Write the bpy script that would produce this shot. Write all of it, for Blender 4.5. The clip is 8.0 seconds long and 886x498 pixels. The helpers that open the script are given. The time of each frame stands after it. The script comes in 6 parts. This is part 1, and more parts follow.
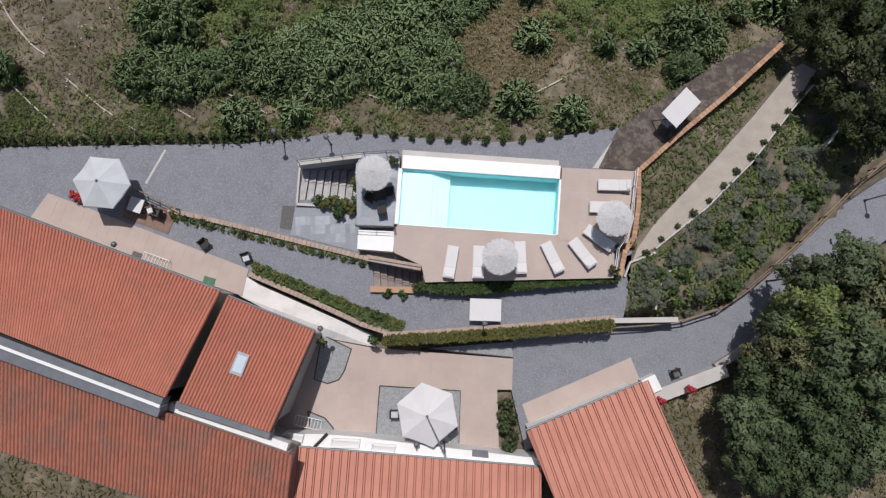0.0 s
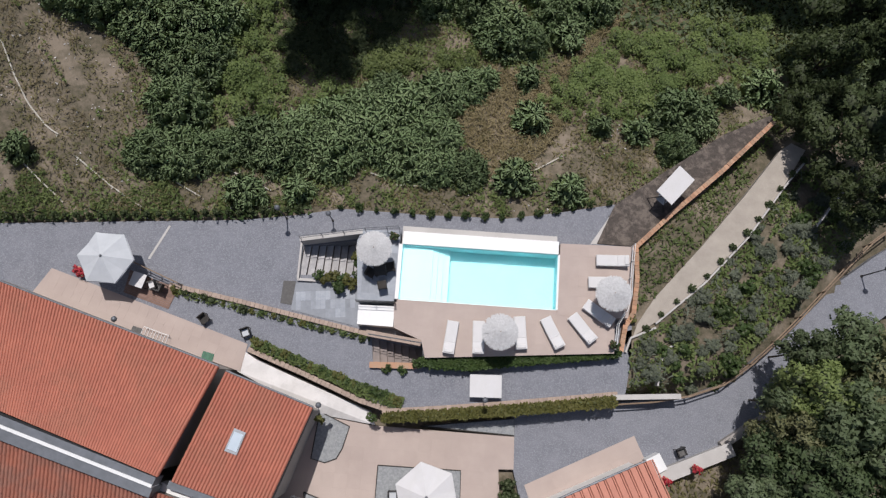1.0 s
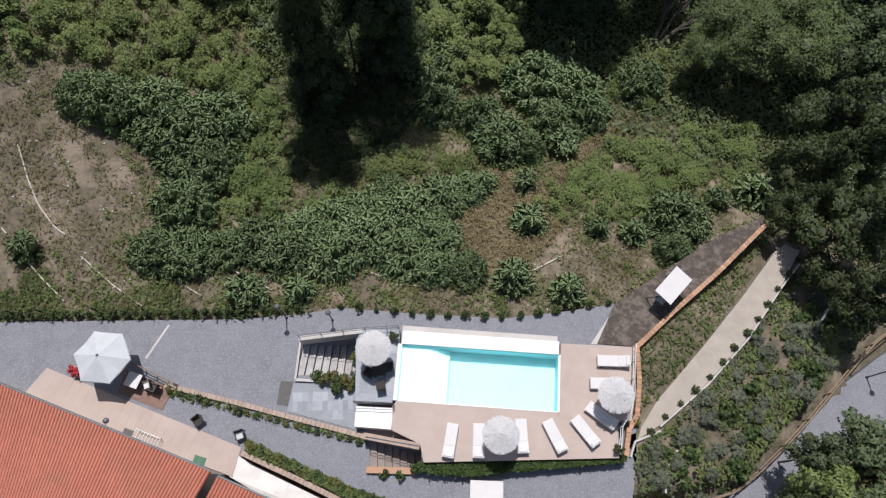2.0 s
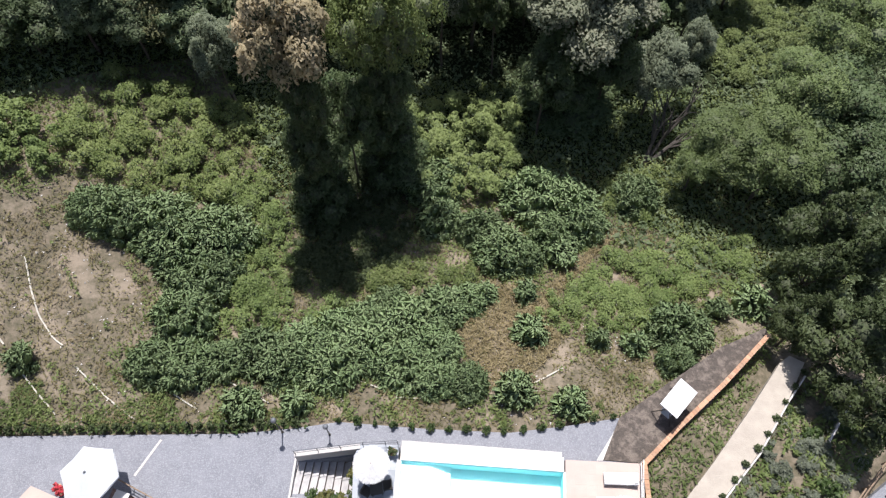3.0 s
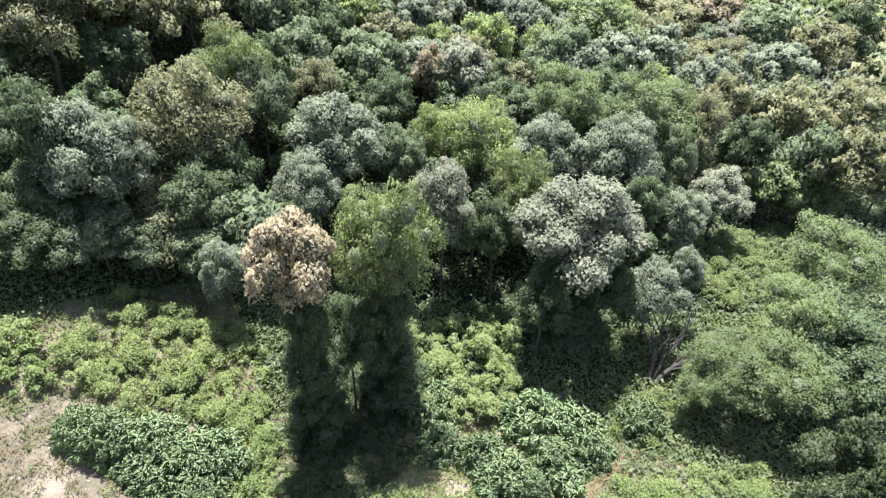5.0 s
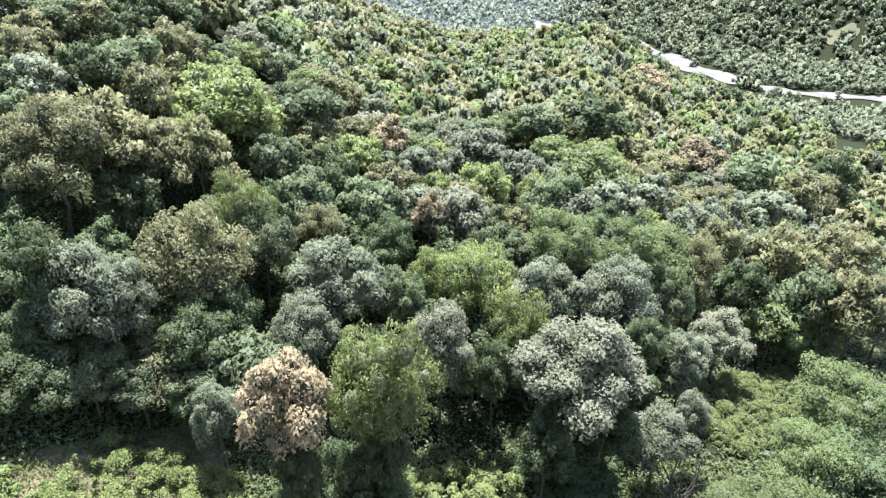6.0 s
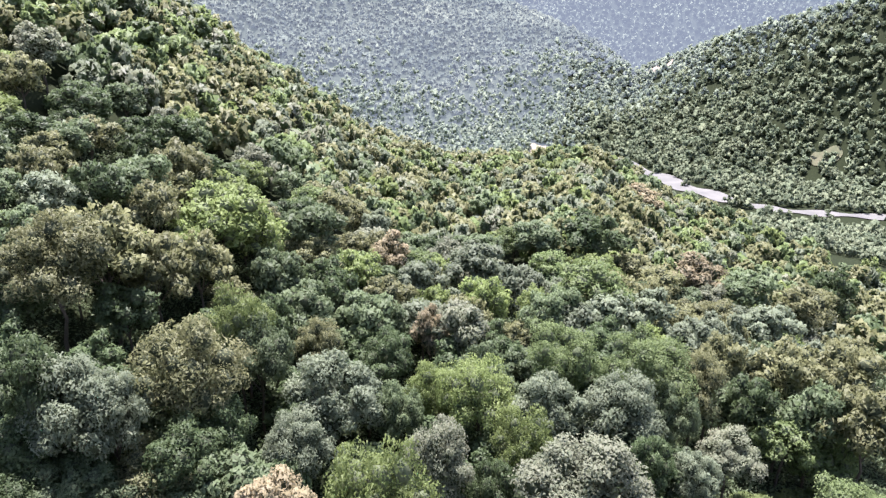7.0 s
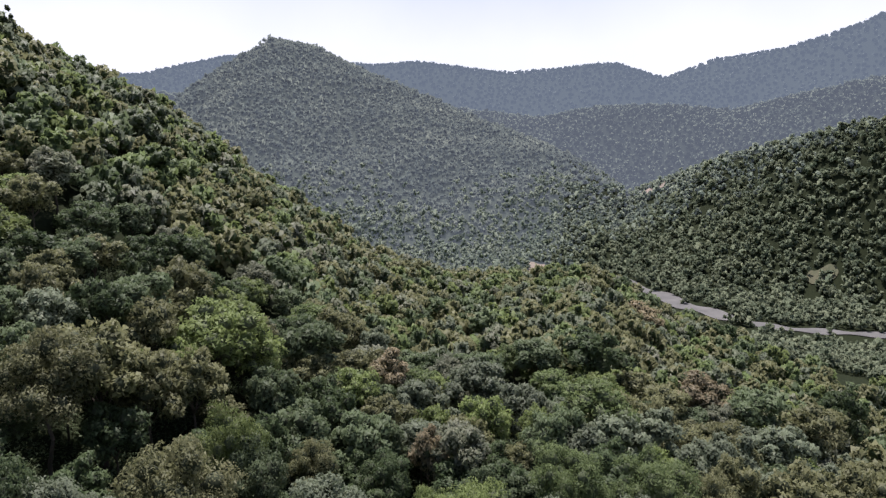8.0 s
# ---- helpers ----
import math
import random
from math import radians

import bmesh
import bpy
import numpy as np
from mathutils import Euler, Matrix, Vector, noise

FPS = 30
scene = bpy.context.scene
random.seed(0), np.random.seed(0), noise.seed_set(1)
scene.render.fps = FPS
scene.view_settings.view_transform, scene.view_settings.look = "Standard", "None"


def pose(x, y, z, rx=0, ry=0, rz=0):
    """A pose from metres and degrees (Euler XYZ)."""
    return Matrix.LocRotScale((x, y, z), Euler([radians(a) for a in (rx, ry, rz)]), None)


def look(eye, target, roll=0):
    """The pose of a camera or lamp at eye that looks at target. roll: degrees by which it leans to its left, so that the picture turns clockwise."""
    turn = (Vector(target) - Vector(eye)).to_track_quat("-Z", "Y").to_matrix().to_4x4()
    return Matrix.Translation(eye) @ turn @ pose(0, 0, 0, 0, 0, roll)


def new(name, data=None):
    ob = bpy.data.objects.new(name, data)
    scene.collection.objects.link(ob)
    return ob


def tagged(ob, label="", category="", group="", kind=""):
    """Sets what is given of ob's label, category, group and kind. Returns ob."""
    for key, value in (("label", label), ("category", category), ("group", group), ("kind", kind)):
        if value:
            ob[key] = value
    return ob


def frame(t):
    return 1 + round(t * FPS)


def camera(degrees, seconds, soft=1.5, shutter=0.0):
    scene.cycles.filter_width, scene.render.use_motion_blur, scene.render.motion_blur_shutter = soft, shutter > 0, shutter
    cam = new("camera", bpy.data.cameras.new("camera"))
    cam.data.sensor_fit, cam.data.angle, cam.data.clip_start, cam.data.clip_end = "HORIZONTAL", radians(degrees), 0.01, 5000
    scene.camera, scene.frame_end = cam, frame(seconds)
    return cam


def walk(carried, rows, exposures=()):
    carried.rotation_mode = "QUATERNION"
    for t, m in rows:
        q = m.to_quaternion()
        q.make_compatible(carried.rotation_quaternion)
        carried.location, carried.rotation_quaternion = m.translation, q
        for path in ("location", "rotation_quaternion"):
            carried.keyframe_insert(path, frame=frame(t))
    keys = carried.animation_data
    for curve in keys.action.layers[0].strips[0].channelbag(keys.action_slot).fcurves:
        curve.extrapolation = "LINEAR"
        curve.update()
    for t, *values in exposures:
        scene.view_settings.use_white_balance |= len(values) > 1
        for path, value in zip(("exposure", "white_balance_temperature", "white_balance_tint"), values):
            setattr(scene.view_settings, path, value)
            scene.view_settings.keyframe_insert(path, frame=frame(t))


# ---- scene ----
cam = camera(67.42, 8.0, soft=1.3)
ROWS = [
    (0, -0.045, 0.203, 38.632, -0.147, -84.500, 0.055),
    (0.5, -0.038, 0.138, 38.724, -0.027, -81.286, 0.107),
    (1, -0.020, 0.074, 38.851, -0.025, -77.889, 0.118),
    (2.5, 0.009, -0.001, 39.066, -0.044, -64.533, -0.008),
    (3, -0.003, 0.012, 39.128, 0.015, -59.822, 0.050),
    (3.5, -0.003, 0.055, 39.141, -0.022, -55.181, -0.070),
    (4, 0.008, 0.074, 39.130, -0.000, -50.672, -0.076),
    (5.5, -0.011, 0.053, 39.138, 0.023, -35.083, -0.300),
    (6, -0.012, 0.002, 39.127, -0.010, -28.753, -0.332),
    (6.5, -0.014, -0.065, 39.094, 0.004, -23.768, -0.370),
    (7, 0.021, -0.133, 39.029, 0.014, -18.856, -0.434),
    (7.5, 0.042, -0.186, 38.974, 0.060, -14.013, -0.426),
    (8, 0.067, -0.225, 38.942, 0.075, -8.694, -0.427),
]


def stance(x, y, z, yaw, pitch, roll):
    return pose(x, y, z, 0, 0, yaw) @ pose(0, 0, 0, pitch) @ pose(0, 0, 0, 0, roll) @ pose(0, 0, 0, 90)


STOPS = [(0.0, -0.45), (1.0, -0.4), (2.5, 0.16), (3.0, 0.63), (3.5, 1.22), (4.0, 1.52), (5.5, 1.82), (6.5, 1.80), (7.0, 1.6), (7.5, 1.44), (7.8, 0.95), (8.0, 0.16)]
WARMTH = [(0.0, 6350, 13), (4.0, 6350, 13), (5.5, 6050, 12), (6.5, 6080, 15), (7.5, 6180, 24), (8.0, 6280, 18)]  # seconds, kelvin, tint
EXPOSURES = [(t, stop, *[float(np.interp(t, [w[0] for w in WARMTH], [w[k] for w in WARMTH])) for k in (1, 2)]) for t, stop in STOPS]
walk(cam, [(r[0], stance(*r[1:])) for r in ROWS], EXPOSURES)

# ---- light ----
SUN_UP, SUN_AZ = 69.0, -6.0  # degrees up, and from straight ahead to the right
world = bpy.data.worlds.new("sky")
scene.world = world
world.use_nodes = True
wn = world.node_tree
sky = wn.nodes.new("ShaderNodeTexSky")
sky.sky_type, sky.sun_disc = "NISHITA", False
sky.sun_elevation, sky.sun_rotation = radians(SUN_UP), radians(SUN_AZ)
sky.dust_density, sky.air_density = 2.0, 1.0
# thin bright summer cloud over the blue
wc, wz, wr, wx = [wn.nodes.new(k) for k in ("ShaderNodeTexCoord", "ShaderNodeTexNoise", "ShaderNodeMapRange", "ShaderNodeMix")]
wz.inputs["Scale"].default_value, wz.inputs["Detail"].default_value = 2.2, 6
wr.inputs[1].default_value, wr.inputs[2].default_value, wr.inputs[3].default_value, wr.inputs[4].default_value = 0.35, 0.7, 0.75, 1.0
wsep, wh, wm = [wn.nodes.new(k) for k in ("ShaderNodeSeparateXYZ", "ShaderNodeMapRange", "ShaderNodeMath")]
wh.inputs[1].default_value, wh.inputs[2].default_value, wh.inputs[3].default_value, wh.inputs[4].default_value = 0.14, 0.42, 1.0, 0.0
wm.operation = "MULTIPLY"
wn.links.new(wc.outputs["Generated"], wsep.inputs[0])
wn.links.new(wsep.outputs[2], wh.inputs[0])
wn.links.new(wh.outputs[0], wm.inputs[0])
wn.links.new(wr.outputs[0], wm.inputs[1])
wx.data_type = "RGBA"
wx.inputs[7].default_value = (11.2, 11.5, 12.1, 1)
wn.links.new(wc.outputs["Generated"], wz.inputs["Vector"])
wn.links.new(wz.outputs[0], wr.inputs[0])
wn.links.new(wm.outputs[0], wx.inputs[0])
wn.links.new(sky.outputs[0], wx.inputs[6])
wn.links.new(wx.outputs[2], wn.nodes["Background"].inputs[0])
wn.nodes["Background"].inputs[1].default_value = 0.09
sun = new("sun", bpy.data.lights.new("sun", "SUN"))
sun.data.energy, sun.data.angle, sun.data.color = 5.0, radians(0.55), (1.0, 0.96, 0.91)
a, e = radians(SUN_AZ), radians(SUN_UP)
sun.matrix_world = look((0, 0, 80), (-math.sin(a) * math.cos(e), -math.cos(a) * math.cos(e), 80 - math.sin(e)))

# ---- materials ----
def material(name, base, rough=0.8, tint=None, scale=1.0, bump=0.0, bump_scale=20.0, metal=0.0, spot=None, spot_scale=0.3, each=0.0):
    """Base colour with two scales of variation, fine relief, and a difference from piece to piece."""
    m = bpy.data.materials.new(name)
    m.use_nodes = True
    nt = m.node_tree
    b = nt.nodes["Principled BSDF"]
    b.inputs["Roughness"].default_value, b.inputs["Metallic"].default_value = rough, metal
    co = nt.nodes.new("ShaderNodeNewGeometry")
    tint = tint or tuple(c * 0.72 for c in base)

    def noise_fac(s, detail, lo, hi):
        n = nt.nodes.new("ShaderNodeTexNoise")
        n.inputs["Scale"].default_value, n.inputs["Detail"].default_value, n.inputs["Roughness"].default_value = s, detail, 0.65
        nt.links.new(co.outputs["Position"], n.inputs["Vector"])
        r = nt.nodes.new("ShaderNodeMapRange")
        r.inputs[1].default_value, r.inputs[2].default_value = lo, hi
        nt.links.new(n.outputs[0], r.inputs[0])
        return r.outputs[0]

    def mix(fac, one, two):
        x = nt.nodes.new("ShaderNodeMix")
        x.data_type = "RGBA"
        nt.links.new(fac, x.inputs[0])
        for socket, v in ((x.inputs[6], one), (x.inputs[7], two)):
            if isinstance(v, tuple):
                socket.default_value = (*v, 1)
            else:
                nt.links.new(v, socket)
        return x.outputs[2]

    colour = mix(noise_fac(scale, 8, 0.35, 0.68), base, tint)
    if spot:
        colour = mix(noise_fac(spot_scale, 5, 0.48, 0.62), colour, spot)
    if each:
        info = nt.nodes.new("ShaderNodeObjectInfo")
        geo = nt.nodes.new("ShaderNodeNewGeometry")
        add = nt.nodes.new("ShaderNodeMath")
        add.operation = "ADD"
        nt.links.new(info.outputs["Random"], add.inputs[0])
        nt.links.new(geo.outputs["Random Per Island"], add.inputs[1])
        wrap = nt.nodes.new("ShaderNodeMath")
        wrap.operation = "FRACT"
        nt.links.new(add.outputs[0], wrap.inputs[0])
        r = nt.nodes.new("ShaderNodeMapRange")
        r.inputs[3].default_value, r.inputs[4].default_value = 1 - each, 1 + each
        nt.links.new(wrap.outputs[0], r.inputs[0])
        h = nt.nodes.new("ShaderNodeHueSaturation")
        nt.links.new(r.outputs[0], h.inputs["Value"])
        nt.links.new(colour, h.inputs["Color"])
        colour = h.outputs[0]
    nt.links.new(colour, b.inputs["Base Color"])
    if bump:
        n = nt.nodes.new("ShaderNodeTexNoise")
        n.inputs["Scale"].default_value, n.inputs["Detail"].default_value = bump_scale, 6
        nt.links.new(co.outputs["Position"], n.inputs["Vector"])
        k = nt.nodes.new("ShaderNodeBump")
        k.inputs["Strength"].default_value, k.inputs["Distance"].default_value = bump, 0.05
        nt.links.new(n.outputs[0], k.inputs["Height"])
        nt.links.new(k.outputs[0], b.inputs["Normal"])
    return m


def leaf_material(name, base, tint, haze_glow=None, through_leaf=0.44, sheen=0.24, patch=0.45):
    """Leaves: every clump and every plant a little different, light passing through."""
    m = bpy.data.materials.new(name)
    m.use_nodes = True
    nt = m.node_tree
    b = nt.nodes["Principled BSDF"]
    b.inputs["Roughness"].default_value = 0.55
    b.inputs["Specular IOR Level"].default_value = sheen
    geo, info = nt.nodes.new("ShaderNodeNewGeometry"), nt.nodes.new("ShaderNodeObjectInfo")
    x = nt.nodes.new("ShaderNodeMix")
    x.data_type = "RGBA"
    x.inputs[6].default_value, x.inputs[7].default_value = (*base, 1), (*tint, 1)
    co = nt.nodes.new("ShaderNodeTexCoord")
    n = nt.nodes.new("ShaderNodeTexNoise")
    n.inputs["Scale"].default_value, n.inputs["Detail"].default_value = patch, 4
    nt.links.new(co.outputs["Object"], n.inputs["Vector"])
    half = nt.nodes.new("ShaderNodeMath")
    half.operation = "MULTIPLY_ADD"
    half.inputs[1].default_value = 0.5
    nt.links.new(geo.outputs["Random Per Island"], half.inputs[0])
    r0 = nt.nodes.new("ShaderNodeMapRange")
    r0.inputs[1].default_value, r0.inputs[2].default_value, r0.inputs[4].default_value = 0.35, 0.65, 0.5
    nt.links.new(n.outputs[0], r0.inputs[0])
    nt.links.new(r0.outputs[0], half.inputs[2])
    nt.links.new(half.outputs[0], x.inputs[0])
    h = nt.nodes.new("ShaderNodeHueSaturation")
    r = nt.nodes.new("ShaderNodeMapRange")
    r.inputs[3].default_value, r.inputs[4].default_value = 0.78, 1.2
    nt.links.new(info.outputs["Random"], r.inputs[0])
    nt.links.new(r.outputs[0], h.inputs["Value"])
    nt.links.new(x.outputs[2], h.inputs["Color"])
    nt.links.new(h.outputs[0], b.inputs["Base Color"])
    t = nt.nodes.new("ShaderNodeBsdfTranslucent")
    nt.links.new(h.outputs[0], t.inputs[0])
    s = nt.nodes.new("ShaderNodeMixShader")
    s.inputs[0].default_value = through_leaf
    nt.links.new(b.outputs[0], s.inputs[1])
    nt.links.new(t.outputs[0], s.inputs[2])
    nt.links.new(s.outputs[0], nt.nodes["Material Output"].inputs[0])
    # distance haze painted as emission, stronger for farther woods
    if haze_glow:
        b.inputs["Emission Color"].default_value, b.inputs["Emission Strength"].default_value = (*haze_glow, 1), 1.0
    return m


M = dict(
    soil=material("dry_soil_and_grass", (0.142, 0.116, 0.083), 0.95, (0.060, 0.056, 0.031), 3.0, 1.0, 5, spot=(0.205, 0.168, 0.126), spot_scale=0.45),
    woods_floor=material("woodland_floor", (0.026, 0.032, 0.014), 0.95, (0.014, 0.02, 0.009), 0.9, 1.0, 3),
    gravel=material("grey_gravel", (0.205, 0.212, 0.238), 0.9, (0.16, 0.166, 0.19), 1.1, 1.0, 22, spot=(0.255, 0.262, 0.285), spot_scale=13.0),
    pebble=material("light_gravel", (0.32, 0.33, 0.33), 0.85, (0.2, 0.21, 0.22), 7, 1.0, 18),
    paving=material("beige_paving", (0.41, 0.335, 0.295), 0.7, (0.36, 0.29, 0.255), 0.5, 0.15, 12, each=0.025),
    concrete=material("pale_concrete", (0.47, 0.45, 0.43), 0.85, (0.39, 0.37, 0.35), 0.7, 0.3, 15),
    ramp=material("white_concrete", (0.70, 0.68, 0.66), 0.85, (0.60, 0.58, 0.56), 0.9, 0.3, 15, spot=(0.56, 0.54, 0.52), spot_scale=0.8),
    bare=material("bare_pink_earth", (0.30, 0.235, 0.195), 0.95, (0.22, 0.19, 0.15), 0.08, 0.5, 2),
    grime=material("dark_roof_channel", (0.37, 0.155, 0.108), 0.9, (0.30, 0.125, 0.088), 2, 0.3, 12),
    white_wall=material("white_render", (0.78, 0.77, 0.74), 0.8, (0.68, 0.67, 0.63), 0.8, 0.2, 20),
    grey_wall=material("grey_render", (0.36, 0.33, 0.30), 0.85, (0.28, 0.26, 0.24), 0.9, 0.3, 15),
    brick=material("terracotta_brick", (0.42, 0.22, 0.13), 0.85, (0.36, 0.25, 0.17), 3, 0.4, 20, each=0.18),
    buff=material("buff_brick", (0.38, 0.295, 0.24), 0.85, (0.31, 0.235, 0.19), 3, 0.4, 20, each=0.10),
    tile_red=material("red_clay_tile", (0.40, 0.138, 0.088), 0.75, (0.345, 0.115, 0.075), 0.6, 0.35, 14, spot=(0.34, 0.125, 0.08), spot_scale=0.55, each=0.05),
    tile_brown=material("weathered_clay_tile", (0.36, 0.13, 0.082), 0.8, (0.29, 0.112, 0.075), 0.8, 0.35, 14, spot=(0.26, 0.122, 0.088), spot_scale=0.5, each=0.08),
    tile_pink=material("pale_clay_tile", (0.47, 0.20, 0.14), 0.75, (0.40, 0.165, 0.115), 0.7, 0.35, 14, each=0.04),
    metal_grey=material("zinc_sheet", (0.16, 0.17, 0.19), 0.5, (0.12, 0.13, 0.14), 2, 0.1, 10, metal=0.4),
    iron=material("dark_iron", (0.03, 0.03, 0.032), 0.5, (0.05, 0.045, 0.04), 6, 0.2, 30, metal=0.5),
    white=material("white_coping", (0.72, 0.72, 0.71), 0.5, (0.65, 0.65, 0.64), 2, 0.05, 10),
    fabric=material("white_fabric", (0.60, 0.59, 0.59), 0.9, (0.57, 0.56, 0.55), 1.5, 0.3, 60),
    grey_fabric=material("pale_grey_fabric", (0.50, 0.52, 0.54), 0.9, (0.45, 0.47, 0.49), 1.5, 0.3, 60),
    thatch=material("bleached_fringe", (0.60, 0.60, 0.60), 0.95, (0.46, 0.46, 0.46), 9, 1.0, 30, each=0.05),
    slate=material("slate_paver", (0.28, 0.30, 0.33), 0.6, (0.22, 0.24, 0.27), 3, 0.3, 18, each=0.22),
    step=material("grey_stone_step", (0.42, 0.41, 0.41), 0.8, (0.30, 0.29, 0.29), 3, 0.3, 18, each=0.08),
    tan_step=material("brown_stone_step", (0.26, 0.22, 0.20), 0.85, (0.20, 0.17, 0.155), 3, 0.3, 18, each=0.08),
    liner=material("aqua_pool_liner", (0.40, 0.72, 0.74), 0.5, (0.37, 0.69, 0.72), 0.8, 0.05, 6),
    liner_pale=material("pale_pool_liner", (0.52, 0.80, 0.82), 0.5, (0.49, 0.77, 0.80), 0.8, 0.05, 6),
    path=material("sandy_path", (0.38, 0.34, 0.29), 0.95, (0.31, 0.275, 0.235), 1.2, 0.5, 14),
    bark=material("bark", (0.10, 0.075, 0.055), 0.95, (0.06, 0.05, 0.04), 4, 1.0, 12),
    # solid hearts of crowns: shade between leaves painted as dark colour
    inner_shade=material("inner_crown_shade", (0.12, 0.14, 0.075), 0.95, (0.08, 0.095, 0.05), 3, 0.5, 8),
    shade=material("deep_crown_shade", (0.055, 0.066, 0.034), 0.95, (0.036, 0.044, 0.022), 3, 0.5, 8),
    dead=material("dead_wood", (0.075, 0.066, 0.058), 0.95, (0.07, 0.06, 0.05), 4, 1.0, 12),
    wood=material("weathered_timber", (0.26, 0.19, 0.13), 0.85, (0.17, 0.12, 0.085), 5, 0.6, 20, each=0.15),
    deck_wood=material("red_brown_planks", (0.235, 0.150, 0.118), 0.8, (0.165, 0.102, 0.080), 4, 0.5, 20, each=0.12),
    pipe=material("pale_hose", (0.55, 0.52, 0.45), 0.8),
    meadow=material("dry_meadow", (0.13, 0.12, 0.07), 0.95, (0.08, 0.09, 0.045), 0.1, 0.5, 2),
    mulch=material("dark_mulch", (0.085, 0.07, 0.06), 0.95, (0.05, 0.042, 0.036), 5, 1.0, 14, spot=(0.15, 0.125, 0.105), spot_scale=2.2),
    stone=material("river_stone", (0.165, 0.158, 0.148), 0.9, (0.105, 0.102, 0.098), 0.08, 0.8, 0.5),
    red_flower=material("red_flowers", (0.42, 0.02, 0.035), 0.7, (0.25, 0.02, 0.03), 8, each=0.3),
    green_mat=material("green_mat", (0.09, 0.19, 0.13), 0.95, None, 6, 0.5, 60),
    dark_mat=material("grey_mat", (0.13, 0.125, 0.12), 0.95, None, 6, 0.5, 60),
    wicker=material("dark_wicker", (0.05, 0.045, 0.04), 0.8, None, 20, 0.8, 60),
    # reflected sky is painted into this pale blue base colour
    glass=material("sky_painted_glass", (0.45, 0.52, 0.58), 0.08, (0.40, 0.47, 0.53), 1),
)
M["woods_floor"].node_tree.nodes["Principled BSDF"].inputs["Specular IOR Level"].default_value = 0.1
TONES = dict(
    oak=((0.114, 0.156, 0.076), (0.192, 0.236, 0.130)),
    grey=((0.158, 0.194, 0.124), (0.268, 0.300, 0.200)),
    blossom=((0.175, 0.205, 0.128), (0.300, 0.298, 0.215)),
    bright=((0.170, 0.224, 0.073), (0.265, 0.318, 0.123)),
    cream=((0.235, 0.205, 0.118), (0.450, 0.375, 0.245)),
    olive=((0.172, 0.182, 0.085), (0.258, 0.258, 0.135)),
    acacia=((0.128, 0.178, 0.066), (0.215, 0.268, 0.112)),
    # shady: darker copy of the oak green, painting trees that stand in shade
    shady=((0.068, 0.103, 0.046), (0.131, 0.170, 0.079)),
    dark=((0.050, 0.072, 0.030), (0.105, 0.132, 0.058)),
)
L = {kind: leaf_material(kind + "_leaves", *pair) for kind, pair in TONES.items()}
L.update(
    sumac=leaf_material("sumac_leaves", (0.195, 0.285, 0.128), (0.330, 0.420, 0.215)),
    vine=leaf_material("bramble_leaves", (0.120, 0.175, 0.056), (0.245, 0.305, 0.112)),
    clearing=leaf_material("pale_bramble_leaves", (0.155, 0.205, 0.070), (0.270, 0.325, 0.130)),
    weed=leaf_material("tall_weed_leaves", (0.122, 0.172, 0.052), (0.252, 0.296, 0.114)),
    grass=leaf_material("dry_grass_tufts", (0.118, 0.125, 0.048), (0.255, 0.220, 0.110)),
    straw=leaf_material("straw_coloured_grass", (0.215, 0.180, 0.092), (0.330, 0.275, 0.160)),
    hedge=leaf_material("hedge_leaves", (0.045, 0.082, 0.024), (0.09, 0.13, 0.042)),
    gold=leaf_material("yellow_green_hedge", (0.12, 0.13, 0.035), (0.20, 0.185, 0.065)),
    lavender=leaf_material("lavender_grey_leaves", (0.117, 0.137, 0.100), (0.195, 0.215, 0.156)),
    garden=leaf_material("mixed_bed_leaves", (0.095, 0.136, 0.043), (0.189, 0.233, 0.087)),
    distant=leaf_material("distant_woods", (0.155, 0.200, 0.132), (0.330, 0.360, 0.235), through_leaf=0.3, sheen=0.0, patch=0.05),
    # from here on haze of distance is painted as emission, floors included
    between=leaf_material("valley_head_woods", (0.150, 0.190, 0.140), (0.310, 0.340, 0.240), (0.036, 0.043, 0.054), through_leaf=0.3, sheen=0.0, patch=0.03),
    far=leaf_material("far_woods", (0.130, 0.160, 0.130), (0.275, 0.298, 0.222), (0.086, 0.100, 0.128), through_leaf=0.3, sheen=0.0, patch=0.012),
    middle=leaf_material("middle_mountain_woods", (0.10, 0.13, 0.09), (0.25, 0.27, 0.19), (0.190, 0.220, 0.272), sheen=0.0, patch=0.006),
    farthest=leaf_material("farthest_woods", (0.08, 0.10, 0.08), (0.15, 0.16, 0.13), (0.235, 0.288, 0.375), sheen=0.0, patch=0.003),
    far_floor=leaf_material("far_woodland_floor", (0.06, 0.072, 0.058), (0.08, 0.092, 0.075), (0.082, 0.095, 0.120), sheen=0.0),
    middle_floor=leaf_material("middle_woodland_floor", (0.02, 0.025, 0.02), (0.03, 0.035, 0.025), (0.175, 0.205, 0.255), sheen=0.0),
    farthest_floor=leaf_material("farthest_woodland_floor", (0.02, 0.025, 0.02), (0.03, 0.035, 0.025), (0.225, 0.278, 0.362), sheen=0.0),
)


# ---- tools ----
def thing(name, m, label, category, group="", kind=""):
    ob = tagged(new(name), label, category, group, kind)
    ob.empty_display_size = 0.2
    ob.matrix_basis = m
    return ob


def to_mesh(name, bm, mat):
    me = bpy.data.meshes.new(name)
    bm.normal_update()
    bm.to_mesh(me)
    bm.free()
    me.materials.append(mat)
    return me


